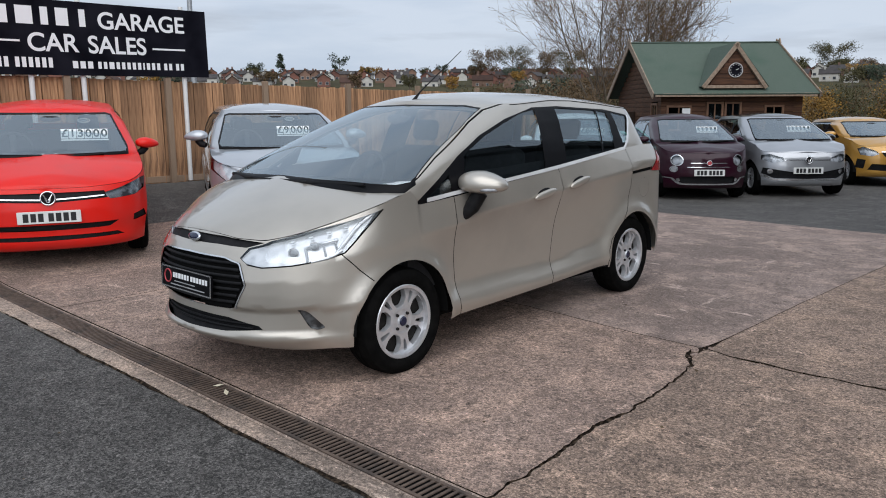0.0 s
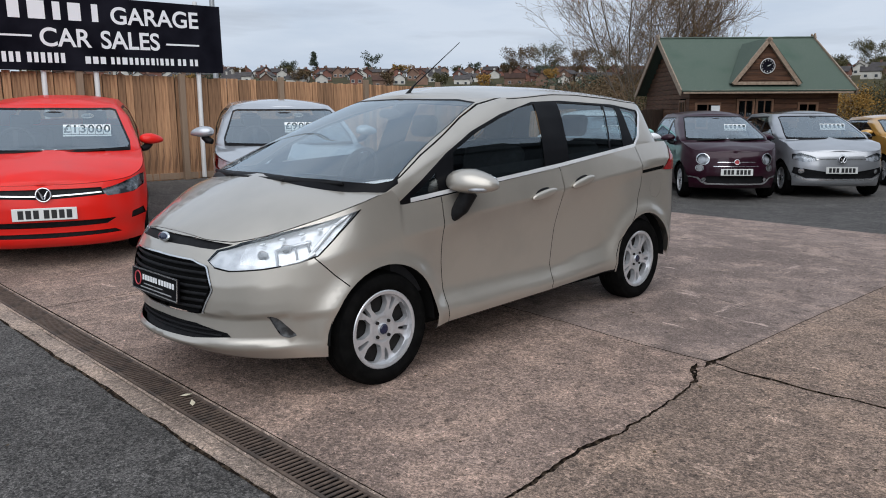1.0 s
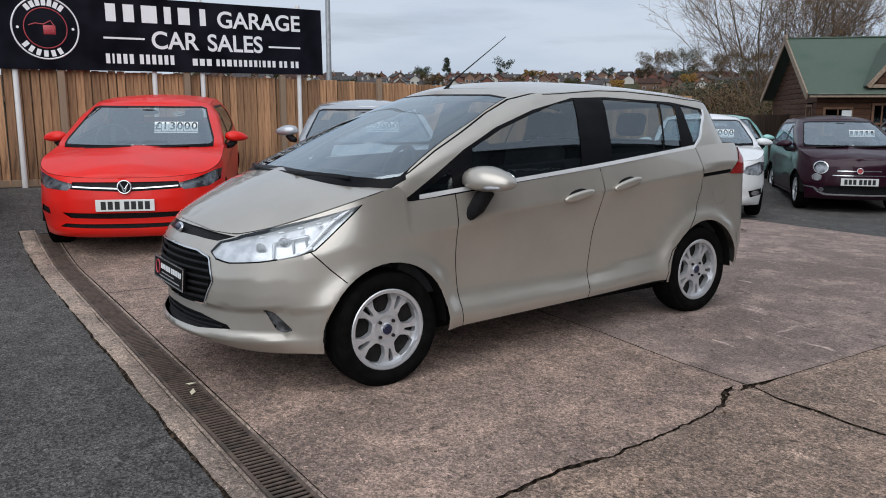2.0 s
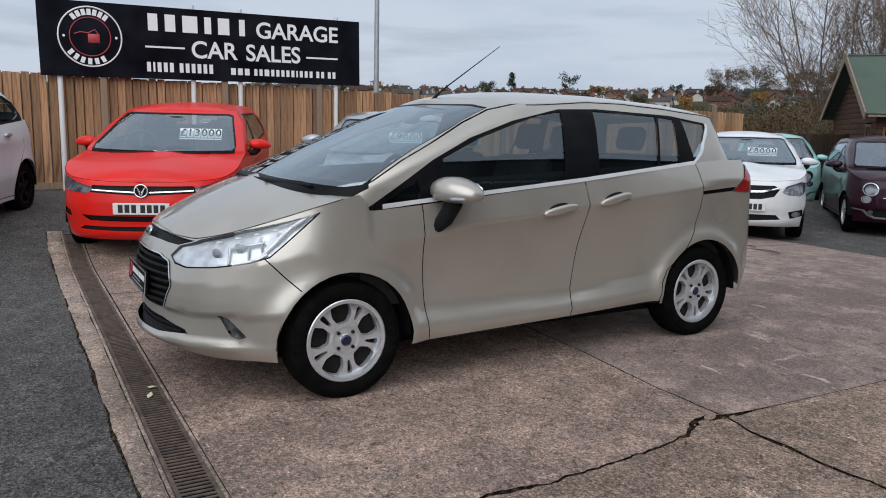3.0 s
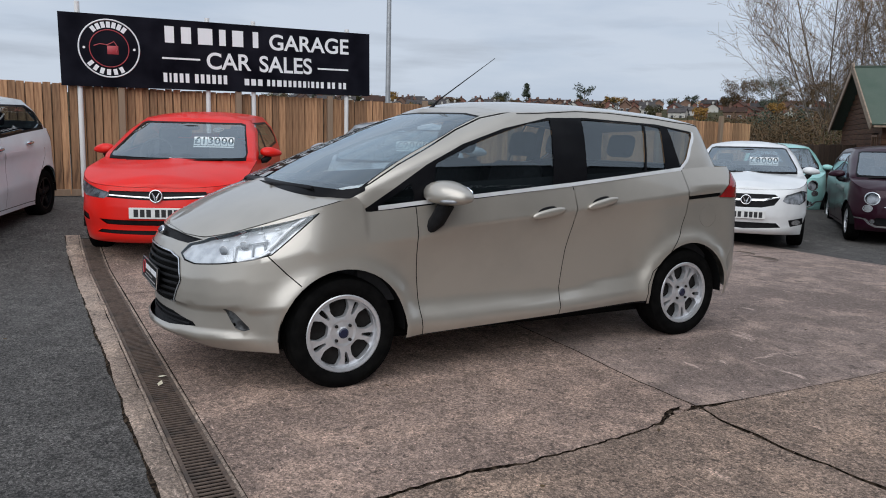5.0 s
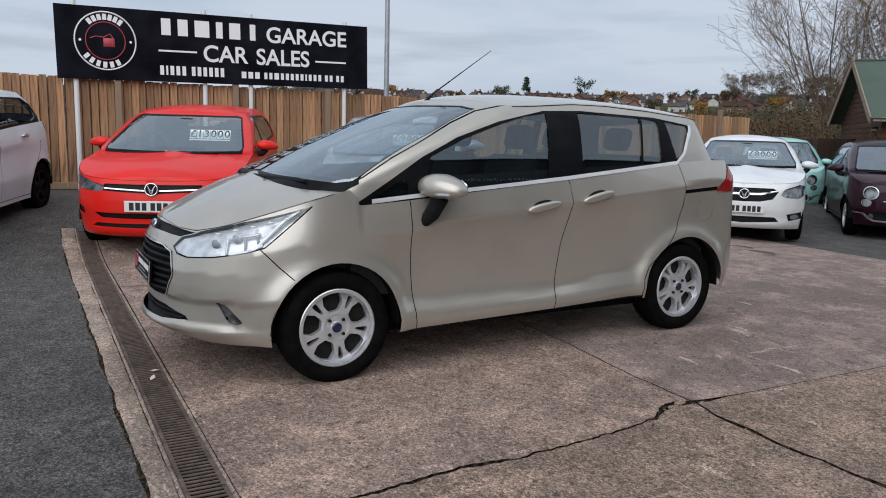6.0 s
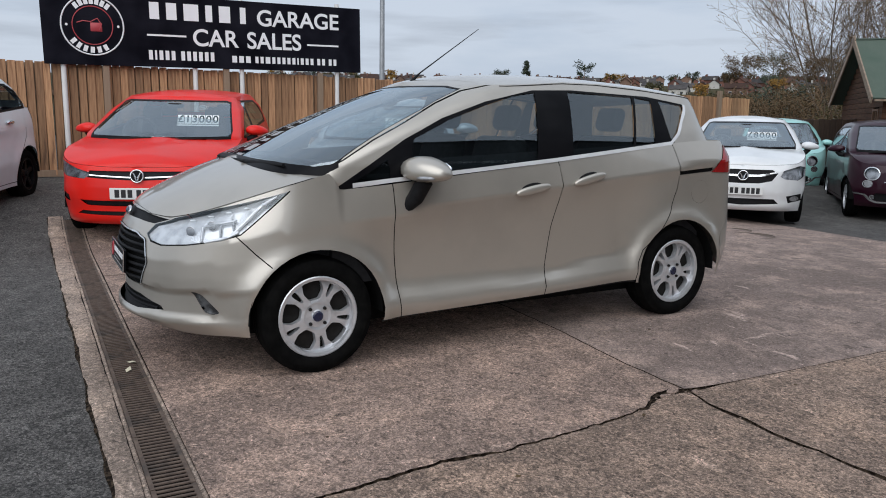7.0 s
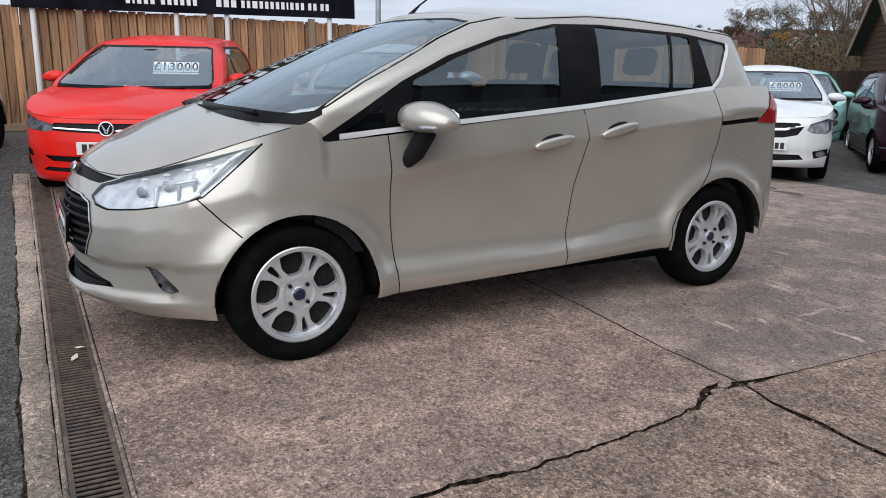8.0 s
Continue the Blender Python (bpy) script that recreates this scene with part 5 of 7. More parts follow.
    def r_mid(E, C):
        return Vector((lerp(E.x, C.x, 0.5), E.y * 0.55, C.z + 0.002))
    part("roof", deck_me(r_edge, r_centre, r_mid, 44, 12), c.get("roof_paint", paint), root)

    # what the glass shows of the inside
    ix0, ix1, iz, fl = c["inside"]
    bm = bmesh.new()
    iw = W - 0.10
    la, lb = c.get("lining", (iz, iz + 0.08))
    v = [bm.verts.new(p) for p in ((ix0, -iw, fl), (ix1, -iw, fl), (ix1, iw, fl), (ix0, iw, fl), (ix0, -iw, la), (ix1, -iw, lb), (ix1, iw, lb), (ix0, iw, la))]
    for q in ((0, 1, 2, 3), (0, 4, 5, 1), (1, 5, 6, 2), (2, 6, 7, 3), (3, 7, 4, 0)):
        bm.faces.new([v[i] for i in q])
    part("cabin_lining", bm, M["dash"], root)
    part("dashboard", smooth(box_me(ix0 - 0.12, ix0 + 0.42, -iw + 0.05, iw - 0.05, fl, iz - 0.01, 0.08, 3), 50), M["dash"], root)
    if "scuttle" in c:
        part("dash_top", prism_me([(x, y) for x, y in c["scuttle"]] + [(x, -y) for x, y in c["scuttle"][::-1]], 0.02, "xy"), M["dash"], root, m=pose(0, 0, 1.0))
    seats(root, 0, c["seat_z"], W * 0.42, c["seat_x"])
    sw = part("steering_wheel", torus_me(0.18, 0.016), M["dash"], root, m=pose(c["seat_x"][0] - 0.50, W * 0.42, iz + 0.02, 0, -65, 0))
    part("steering_hub", smooth(box_me(-0.165, 0.165, -0.03, 0.03, -0.02, 0.0, 0.008, 2)), M["dash"], sw)
    part("underbody", box_me(xf + 0.45, xr - 0.45, -W + 0.24, W - 0.24, 0.19, 0.34, 0.03), M["shade_trim_black"], root)
    for ax, az in wheels_x:
        for s in (-1, 1):
            lin = arch_liner(c["arch"] + 0.004)
            part("wheel_arch_liner", lin, M["shade_trim_black"], root, m=pose(ax, s * (W - 0.025), az, 0, 0, 0 if s < 0 else 180))
    R, rim = c["wheel"]
    for i, (ax, az) in enumerate(wheels_x):
        for s in (-1, 1):
            wheel(root, ax, s * (W - 0.115), az, s, R, rim, c["wheel_style"], c["rim_mat"], cap_mat=c.get("cap_mat"))

    # door mirrors
    mx, my, mz, ms = c["door_mirror"]
    for s in (-1, 1):
        d = part("door_mirror", mirror_me(ms, s), c.get("mirror_paint", paint), root, m=pose(mx, s * my, mz, 0, 0, -s * 8))
        part("mirror_glass", blob_me(0.01, 0.100 * ms, 0.046 * ms, 2, 3), M["mirror"], d, m=pose(0.074 * ms, 0, 0.006))
        drop = c.get("mirror_drop", 0.0)
        part("mirror_foot", tube_me([(0.0, -s * 0.02, -0.04 * ms), (-0.025, -s * 0.065, -0.085 * ms - drop * 0.5), (-0.05, -s * 0.115, -0.10 * ms - drop)], [0.044 * ms, 0.043 * ms, 0.030 * ms], 10), M["black_plastic"], d)
    # wipers
    for y0, y1 in c["wipers"]:
        p0 = [cab_outline(cab.unstretch(cab.find("f", abs(y), z)[0]), z) for y, z in ((y0, c["wiper_z"]), (y1, c["wiper_z"] + c.get("wiper_rise", 0.035)))]
        a = Vector((p0[0][0] - 0.028, y0, c["wiper_z"] - 0.02))
        b = Vector((p0[1][0] - 0.022, y1, c["wiper_z"] + c.get("wiper_rise", 0.035) - 0.005))
        mdl = (a + b) / 2 + Vector((-0.02 - 0.02 * abs(y1 - y0), 0, 0.0))
        arm = part("wiper", tube_me([a, mdl, b], [0.013, 0.014, 0.009], 6), M["black_plastic"], root)
        part("wiper_blade", tube_me([a.lerp(b, 0.08) + Vector((0.010, 0, -0.014)), mdl + Vector((0.014, 0, -0.014)), b + Vector((0.010, 0, -0.010))], [0.006, 0.009, 0.006], 6), M["rubber"], arm)
    if "inner_mirror_z" in c:
        z = c["inner_mirror_z"]
        x = cab_outline(cab.unstretch(cab.find("f", 0.0, z)[0]), z)[0] + 0.07
        part("inner_mirror", blob_me(0.016, 0.105, 0.032, 2, 2.6), M["dash"], root, m=pose(x, 0, z))
    return root, tub, cab


# ---- the car for sale: a compact people carrier ----
GREIGE = paint_mat("champagne_metallic_paint", (0.495, 0.457, 0.400), flake=0.60, rough=0.36)
G_GAP = 0.0055


def hero_spec():
    c = dict(paint=GREIGE, W=0.872, nose=-0.85, tail=3.14, xcf=-0.05, xcr=2.70, nf=2.2, nr=3.8, step=0.028,
             axles=((0.0, 0.305), (2.489, 0.338)), arch=0.352, crease=(0.772, 0.106), scoop=0.050, rib=(((0.0, 0.435), (1.40, 0.425), (1.46, 0.422), (2.1, 0.515)), ((0.0, 0.318), (1.4, 0.335), (2.1, 0.372))), shoulder=0.92, flare=0.033, lip=0.066, wing_in=0.026)
    c["cabin_width"] = ((0.86, 0.795), (0.93, 0.832), (0.97, 0.846), (1.07, 0.832), (1.18, 0.800), (1.26, 0.772), (1.40, 0.714), (1.47, 0.675), (1.52, 0.635), (1.57, 0.585))
    c["cabin_bow"] = 0.004
    c["front_in"] = ((0.20, 0.16), (0.245, 0.06), (0.280, 0.004), (0.300, 0.002), (0.335, 0.036), (0.44, 0.046), (0.463, 0.004), (0.52, 0.0), (0.60, 0.004), (0.70, 0.035), (0.75, 0.06), (0.80, 0.095), (0.84, 0.13), (1.0, 0.2))
    c["rear_in"] = ((0.3, 0.10), (0.38, 0.03), (0.50, 0.0), (0.72, 0.01), (0.94, 0.035), (1.05, 0.075), (1.2, 0.145))
    c["sill"] = ((-0.85, 0.230), (-0.7, 0.222), (-0.45, 0.228), (0.4, 0.242), (2.1, 0.298), (2.7, 0.30), (2.9, 0.315), (3.14, 0.35))
    c["belt"] = ((-0.85, 0.825), (-0.80, 0.805), (-0.72, 0.80), (-0.60, 0.832), (-0.40, 0.895), (-0.16, 0.972), (0.0, 1.015), (0.07, 1.035), (0.092, 1.0), (0.118, 0.948), (0.41, 0.972), (1.484, 1.075), (2.415, 1.18), (2.7, 1.20), (3.14, 1.20))
    c["screen"] = ((0.86, -0.33), (1.0, -0.28), (1.045, -0.245), (1.085, -0.20), (1.26, 0.20), (1.40, 0.545), (1.47, 0.73), (1.52, 0.88), (1.57, 1.06))
    c["backlight"] = ((0.86, 3.09), (1.0, 3.07), (1.1, 3.03), (1.2, 2.985), (1.3, 2.945), (1.47, 2.90), (1.57, 2.84))
    c["glf"], c["glr"] = 0.42, 0.36
    c["cant"] = ((0.0, 1.515), (0.6, 1.505), (1.0, 1.515), (1.25, 1.545), (1.5, 1.545), (1.8, 1.525), (2.0, 1.50), (2.4, 1.475), (3.0, 1.475))
    c["roof_z"] = ((0.80, 1.52), (0.95, 1.55), (1.2, 1.592), (1.5, 1.606), (1.9, 1.604), (2.3, 1.585), (2.7, 1.545), (2.88, 1.50))
    c["bonnet_u"], c["bonnet_x"], c["bonnet_pow"] = 1.048, (-0.725, -0.20), 1.25
    c["bonnet_z"] = ((-0.73, 0.835), (-0.62, 0.905), (-0.48, 0.975), (-0.35, 1.03), (-0.20, 1.085))
    c["inside"], c["seat_z"], c["seat_x"] = (0.10, 2.75, 0.99, 0.45), 0.80, (1.30, 2.15)
    c["wheel"], c["wheel_style"], c["rim_mat"], c["cap_mat"] = (0.305, 0.208), "twin", M["alloy"], M["badge_blue"]
    c["door_mirror"], c["mirror_drop"] = (0.56, 0.945, 1.035, 1.06), 0.085
    c["wipers"], c["wiper_z"] = ((0.10, -0.66), (0.68, 0.04)), 1.082
    c["scuttle"] = ((-0.18, 0.60), (0.02, 0.74), (0.16, 0.79), (0.50, 0.79))
    c["wiper_rise"], c["lining"] = -0.012, (1.07, 1.20)
    c["bright_lamps"], c["lamps"] = True, ("headlight",)
    lamp = [(-0.742, 0.715), (-0.70, 0.765), (-0.62, 0.802), (-0.45, 0.858), (-0.28, 0.908), (-0.138, 0.950), (-0.21, 0.885), (-0.30, 0.805), (-0.375, 0.742), (-0.46, 0.715), (-0.60, 0.685), (-0.70, 0.672), (-0.735, 0.685)]
    T = [("s", "front_wing", [(-0.9, 0.19), (0.464, 0.19), (0.43, 0.6), (0.409, 1.1), (-0.9, 1.1)]), ("s", "bumper", [(-0.9, 0.19), (-0.34, 0.19), (-0.28, 0.55), (-0.241, 0.585), (-0.396, 0.732), (-0.5, 0.70), (-0.9, 0.68)])]
    T += [("s", "front_door", [(0.409, 1.0), (0.412, 0.93), (0.43, 0.6), (0.464, 0.255), (1.412, 0.283), (1.461, 0.691), (1.512, 0.938), (1.487, 1.1)]),
          ("s", "rear_door", [(1.487, 1.1), (1.512, 0.938), (1.461, 0.691), (1.412, 0.283), (2.112, 0.305), (2.125, 0.43), (2.163, 0.507), (2.388, 0.742), (2.45, 0.90), (2.462, 0.988), (2.425, 1.2)]),
          ("s", "gap", band([(0.407, 1.0), (0.412, 0.93), (0.43, 0.6), (0.464, 0.250)], G_GAP)),
          ("s", "gap", band([(1.489, 1.1), (1.512, 0.938), (1.495, 0.83), (1.461, 0.691), (1.435, 0.5), (1.412, 0.28)], G_GAP)),
          ("s", "gap", band([(2.425, 1.2), (2.462, 0.988), (2.45, 0.90), (2.388, 0.742), (2.29, 0.62), (2.163, 0.507), (2.125, 0.43), (2.112, 0.31)], G_GAP)),
          ("s", "gap", band([(-0.395, 0.735), (-0.31, 0.645), (-0.241, 0.580)], 0.006)),
          ("s", "slot", band([(2.462, 0.990), (2.60, 1.000), (2.76, 1.012)], 0.026)),
          ("s", "sill", [(0.33, 0.20), (2.12, 0.20), (2.12, 0.318), (1.41, 0.288), (0.46, 0.258), (0.33, 0.256)]),
          ("s", "gap", ellipse(2.655, 0.865, 0.0766, 0.0766, 28)), ("s", "fuel_flap", ellipse(2.655, 0.865, 0.0755, 0.0755, 28)),
          ("s", "headlight", lamp), ("s", "gap", band(lamp[5:], 0.007)),
          ("s", "taillight", [(2.74, 0.995), (2.84, 1.08), (2.905, 1.165), (2.99, 1.165), (3.06, 1.06), (3.10, 0.93), (3.06, 0.925), (2.96, 0.985)]),
          ("s", "rear_bumper", [(2.86, 0.27), (3.2, 0.27), (3.2, 0.72), (2.98, 0.70), (2.86, 0.55)]),
          ("f", "grille_rim", rounded([(-0.04, 0.722), (0.30, 0.715), (0.405, 0.69), (0.455, 0.58), (0.39, 0.455), (0.30, 0.437), (-0.04, 0.43)], 2, 0.10)),
          ("f", "grille", rounded([(-0.04, 0.714), (0.30, 0.708), (0.398, 0.685), (0.447, 0.58), (0.385, 0.461), (0.30, 0.444), (-0.04, 0.438)], 2, 0.10)),
          ("f", "lower_grille", [(0.0, 0.395), (0.30, 0.390), (0.48, 0.358), (0.50, 0.338), (0.30, 0.318), (0.0, 0.312)]),
          ("f", "slot_top", [(-0.03, 0.815), (0.22, 0.812), (0.48, 0.792), (0.40, 0.765), (0.22, 0.772), (-0.03, 0.770)]),
          ("f", "fog_pocket", rounded([(0.655, 0.452), (0.682, 0.456), (0.740, 0.352), (0.715, 0.340), (0.690, 0.352)], 3, 0.25)),
          ]
    c["tub_regions"] = T
    c["tub_looks"] = {"fuel_flap": ("fuel_flap", GREIGE, 0.0, False, ""), "front_wing": ("front_wing", GREIGE, 0.0, False, ""), "bumper": ("front_bumper", GREIGE, 0.001, True, ""), "front_door": ("front_door", GREIGE, 0.0, False, ""), "rear_door": ("rear_door", GREIGE, 0.0, False, ""),
                      "slot": ("door_track", M["shade_trim_black"], -0.008, False, "black sliding door track"), "sill": ("sill", M["black_plastic"], -0.012, False, "black plastic sill"),
                      "headlight": ("headlight", M["lens"], 0.003, False, "clear swept-back headlight"), "taillight": ("tail_light", M["red_lens"], 0.006, False, "red tail light"),
                      "rear_bumper": ("rear_bumper", GREIGE, 0.001, True, ""), "grille_rim": ("grille_surround", M["chrome"], 0.006, True, "thin chrome grille surround"),
                      "grille": ("grille_backing", M["shade_trim_black"], -0.035, True, ""), "lower_grille": ("lower_grille", M["black_plastic"], -0.03, True, ""),
                      "slot_top": ("nose_slot", M["black_plastic"], -0.012, True, "black nose slot"), "fog_pocket": ("fog_light", M["fog_lens"], -0.018, False, "narrow upright fog light")}
    # cabin
    G = [("s", "frit", [(0.085, 0.925), (0.14, 0.90), (1.50, 1.05), (2.44, 1.165), (2.61, 1.405), (2.60, 1.435), (2.30, 1.475), (1.70, 1.497), (1.40, 1.487), (1.05, 1.412), (0.75, 1.315), (0.50, 1.20), (0.23, 1.040), (0.105, 0.965)]),
         ("s", "glass", [(0.19, 0.980), (0.40, 1.000), (0.40, 1.105), (0.26, 1.020)]),
         ("s", "glass2", [(0.50, 0.99), (1.345, 1.085), (1.415, 1.476), (1.25, 1.450), (1.05, 1.392), (0.80, 1.310), (0.56, 1.205)]),
         ("s", "glass3", [(1.61, 1.105), (2.095, 1.155), (2.175, 1.470), (1.665, 1.486)]),
         ("s", "glass4", [(2.115, 1.157), (2.285, 1.175), (2.325, 1.452), (2.195, 1.468)]),
         ("s", "glass5", [(2.43, 1.205), (2.455, 1.195), (2.585, 1.385), (2.585, 1.425), (2.395, 1.452)]),
         ("s", "chrome", band([(0.185, 0.970), (0.40, 0.990), (1.484, 1.085), (2.42, 1.180), (2.50, 1.240), (2.605, 1.397), (2.615, 1.43)], 0.022)),
         ("s", "gap", band([(0.10, 1.07), (0.33, 1.195), (0.554, 1.300), (0.75, 1.395), (0.939, 1.470), (1.15, 1.515), (1.30, 1.532)], 0.006)),
         ("f", "screen_rim", [(-0.05, 1.512), (0.48, 1.502), (0.590, 1.484), (0.675, 1.36), (0.757, 1.20), (0.803, 1.11), (0.828, 1.06), (0.822, 1.02), (0.79, 0.985), (0.70, 0.96), (0.55, 0.90), (-0.05, 0.88)]),
         ("f", "screen", [(-0.05, 1.507), (0.48, 1.497), (0.5865, 1.481), (0.6715, 1.358), (0.7535, 1.199), (0.802, 1.106), (0.812, 1.077), (0.78, 1.065), (0.70, 1.071), (0.55, 1.081), (-0.05, 1.094)]),
         ("r", "rear_screen", [(0.0, 1.45), (0.50, 1.43), (0.60, 1.13), (0.0, 1.13)])]
    c["cab_regions"] = G
    c["cab_looks"] = {"glass2": ("front_door_window", M["car_glass"], -0.006, False, ""), "glass3": ("rear_door_window", M["dark_glass"], -0.006, False, ""), "glass4": ("rear_door_vent_window", M["dark_glass"], -0.006, False, ""),
                      "glass5": ("quarter_window", M["dark_glass"], -0.004, False, ""), "screen_rim": ("windscreen_surround", M["gloss_black"], -0.001, True, "")}
    return c


HERO_M = Matrix.Translation((-3.656, 2.545, 0.0)) @ pose(0, 0, 0, 0, 0, 92.23)
hero_c = hero_spec()
hero, hero_tub, hero_cab = car(HERO_M, hero_c, "champagne metallic compact people carrier parked on concrete")

# grille slats, badge, dealer plate, lamps, handles, aerial
for z in (0.482, 0.516, 0.550, 0.584, 0.618, 0.652, 0.684):
    w = table(((0.45, 0.36), (0.58, 0.42), (0.68, 0.38)), z)
    pts = []
    for k in range(-10, 11):
        y = w * k / 10
        u = hero_tub.unstretch(hero_tub.find("f", abs(y), z)[0])
        x = hero_tub.outline(u, z)[0]
        pts.append((x + 0.014, y, z))
    part("grille_slat", tube_me(pts, 0.009, 6), M["black_plastic"], hero)
for z in (0.338, 0.362):
    pts = []
    for k in range(-10, 11):
        y = 0.44 * k / 10
        u = hero_tub.unstretch(hero_tub.find("f", abs(y), z)[0])
        pts.append((hero_tub.outline(u, z)[0] + 0.012, y, z))
    part("lower_grille_slat", tube_me(pts, 0.006, 5), M["black_plastic"], hero)
badge = part("badge", blob_me(0.012, 0.062, 0.026, 3, 2.0), M["chrome"], hero, "chrome-rimmed blue oval badge", m=pose(-0.775, 0, 0.795, 0, 24, 0))
part("badge_face", blob_me(0.012, 0.054, 0.020, 3, 2.0), M["badge_blue"], badge, m=pose(-0.003, 0, 0))
dp = part("dealer_plate", box_me(-0.008, 0.008, -0.262, 0.262, -0.058, 0.058, 0.004), M["gloss_black"], hero, "black dealer plate with pale bars in a chrome frame", m=pose(-0.838, 0, 0.555, 0, 4, 0))
bm = bmesh.new()
for y0, y1, z0, z1 in ((-0.262, 0.262, 0.053, 0.059), (-0.262, 0.262, -0.059, -0.053), (-0.262, -0.257, -0.058, 0.058), (0.257, 0.262, -0.058, 0.058)):
    box_bm(-0.0105, -0.007, y0, y1, z0, z1, 0, bm)
part("plate_border", bm, M["chrome"], dp)
ys = -0.135
for wdt in (0.022, 0.026, 0.030, 0.022, 0.028, 0.020, 0.0, 0.026, 0.026, 0.024, 0.026, 0.026, 0.022):
    if wdt:
        part("plate_mark", box_me(-0.0095, -0.008, -ys - wdt * 0.85, -ys, 0.002, 0.030), M["sign_white"], dp)
    ys += wdt + 0.005 if wdt else 0.012
part("plate_line", box_me(-0.0095, -0.008, -0.10, 0.12, -0.020, -0.015), M["alloy"], dp)
part("plate_line", box_me(-0.0095, -0.008, -0.20, 0.16, -0.040, -0.034), M["alloy"], dp)
part("plate_roundel", torus_me(0.036, 0.004, 24, 6), M["sign_red"], dp, m=pose(-0.009, 0.19, 0.004, 0, 90, 0))
for s in (-1, 1):
    for (hx, hz, tilt) in ((1.29, 0.918, -10), (1.705, 0.970, -13)):
        u = hero_tub.unstretch(hero_tub.find("s", hx, hz)[0])
        y = hero_tub.outline(u, hz)[1]
        h = part("door_handle", blob_me(0.122, 0.018, 0.026, 3, 2.4), GREIGE, hero, m=pose(hx, s * (y + 0.012), hz, 0, tilt, 0))
        # Black blob painted in for the shadow in the hollow behind the handle.
        part("handle_recess", blob_me(0.074, 0.006, 0.029, 3, 2.2), M["black_plastic"], h, m=pose(-0.004, -s * 0.012, 0.010))
    for k, (hx, hz, r) in enumerate(((-0.58, 0.745, 0.026), (-0.49, 0.775, 0.024))):
        u = hero_tub.unstretch(hero_tub.find("s", hx, hz)[0])
        x, y = hero_tub.outline(u, hz)
        n = hero_tub.normal(u, 0.8)
        aim = Vector((n.x, s * n.y, 0)).normalized()
        spot = Matrix.Translation((x - n.x * 0.010, s * (y - n.y * 0.010), hz)) @ aim.to_track_quat("Z", "Y").to_matrix().to_4x4()
        lm = part("lamp_projector", torus_me(r, 0.0022, 28, 6), M["alloy"], hero, m=spot)
        part("projector_lens", blob_me(r * 0.92, r * 0.92, 0.0025, 2, 2.0), M["lamp_grey"], lm)
    for k in range(5):
        hx = -0.56 + 0.075 * k
        hz = table(((-0.6, 0.795), (-0.2, 0.915)), hx) - 0.012
        u = hero_tub.unstretch(hero_tub.find("s", hx, hz)[0])
        x, y = hero_tub.outline(u, hz)
        n = hero_tub.normal(u, 0.9)
        part("running_light", blob_me(0.017, 0.009, 0.006, 2, 2.2), M["card_white"], hero, m=pose(x - n.x * 0.012, s * (y - n.y * 0.012), hz))
    part("mirror_indicator", blob_me(0.052, 0.068, 0.014, 2, 2.4), M["lamp_grey"], hero, m=pose(0.530, s * 0.998, 1.012, 0, 0, -s * 8))
    part("washer_jet", blob_me(0.02, 0.014, 0.008, 2, 2.2), M["black_plastic"], hero, m=pose(-0.215, s * 0.268, 1.068))
    pts = []
    for k in range(25):
        p = hero_cab.at(0.93 + 1.35 * k / 24, 0.985)
        pts.append((p.x, s * p.y, p.z + 0.001))
    part("roof_ditch", tube_me(pts, 0.0028, 6), M["black_plastic"], hero)
    for nm, line, r, dep, ma in (("lamp_bezel", ((-0.545, 0.700), (-0.530, 0.765), (-0.470, 0.785), (-0.385, 0.805)), 0.008, 0.014, "alloy"), ("lamp_bezel", ((-0.530, 0.700), (-0.440, 0.722), (-0.385, 0.752)), 0.010, 0.014, "alloy"),
                                ("light_guide", ((-0.415, 0.738), (-0.350, 0.800), (-0.275, 0.872), (-0.200, 0.925)), 0.010, 0.016, "sky_bright_chrome"), ("lamp_rib", ((-0.465, 0.725), (-0.455, 0.780)), 0.006, 0.016, "lamp_grey"),
                                ("lamp_rib", ((-0.405, 0.760), (-0.400, 0.810)), 0.006, 0.016, "lamp_grey")):
        pts = []
        for a, b in zip(line, line[1:]):
            for t in (0.0, 0.25, 0.5, 0.75):
                pts.append((lerp(a[0], b[0], t), lerp(a[1], b[1], t)))
        out_ = []
        for hx, hz in pts + [line[-1]]:
            u = hero_tub.unstretch(hero_tub.find("s", hx, hz)[0])
            x, y = hero_tub.outline(u, hz)
            n = hero_tub.normal(u, 0.85)
            out_.append((x - n.x * dep, s * (y - n.y * dep), hz))
        part(nm, tube_me(out_, r, 6), M[ma], hero)
    part("inner_mirror" if s > 0 else "mirror_stalk", blob_me(0.018, 0.11, 0.032, 2, 2.6) if s > 0 else tube_me([(0.79, 0, 1.42), (0.84, 0, 1.475)], 0.012), M["dash"], hero, m=pose(0.785, 0, 1.415) if s > 0 else None)
part("aerial", tube_me([(0.93, 0, 1.535), (1.00, 0, 1.60), (1.43, 0, 1.90)], [0.014, 0.005, 0.0022], 6), M["black_plastic"], hero)


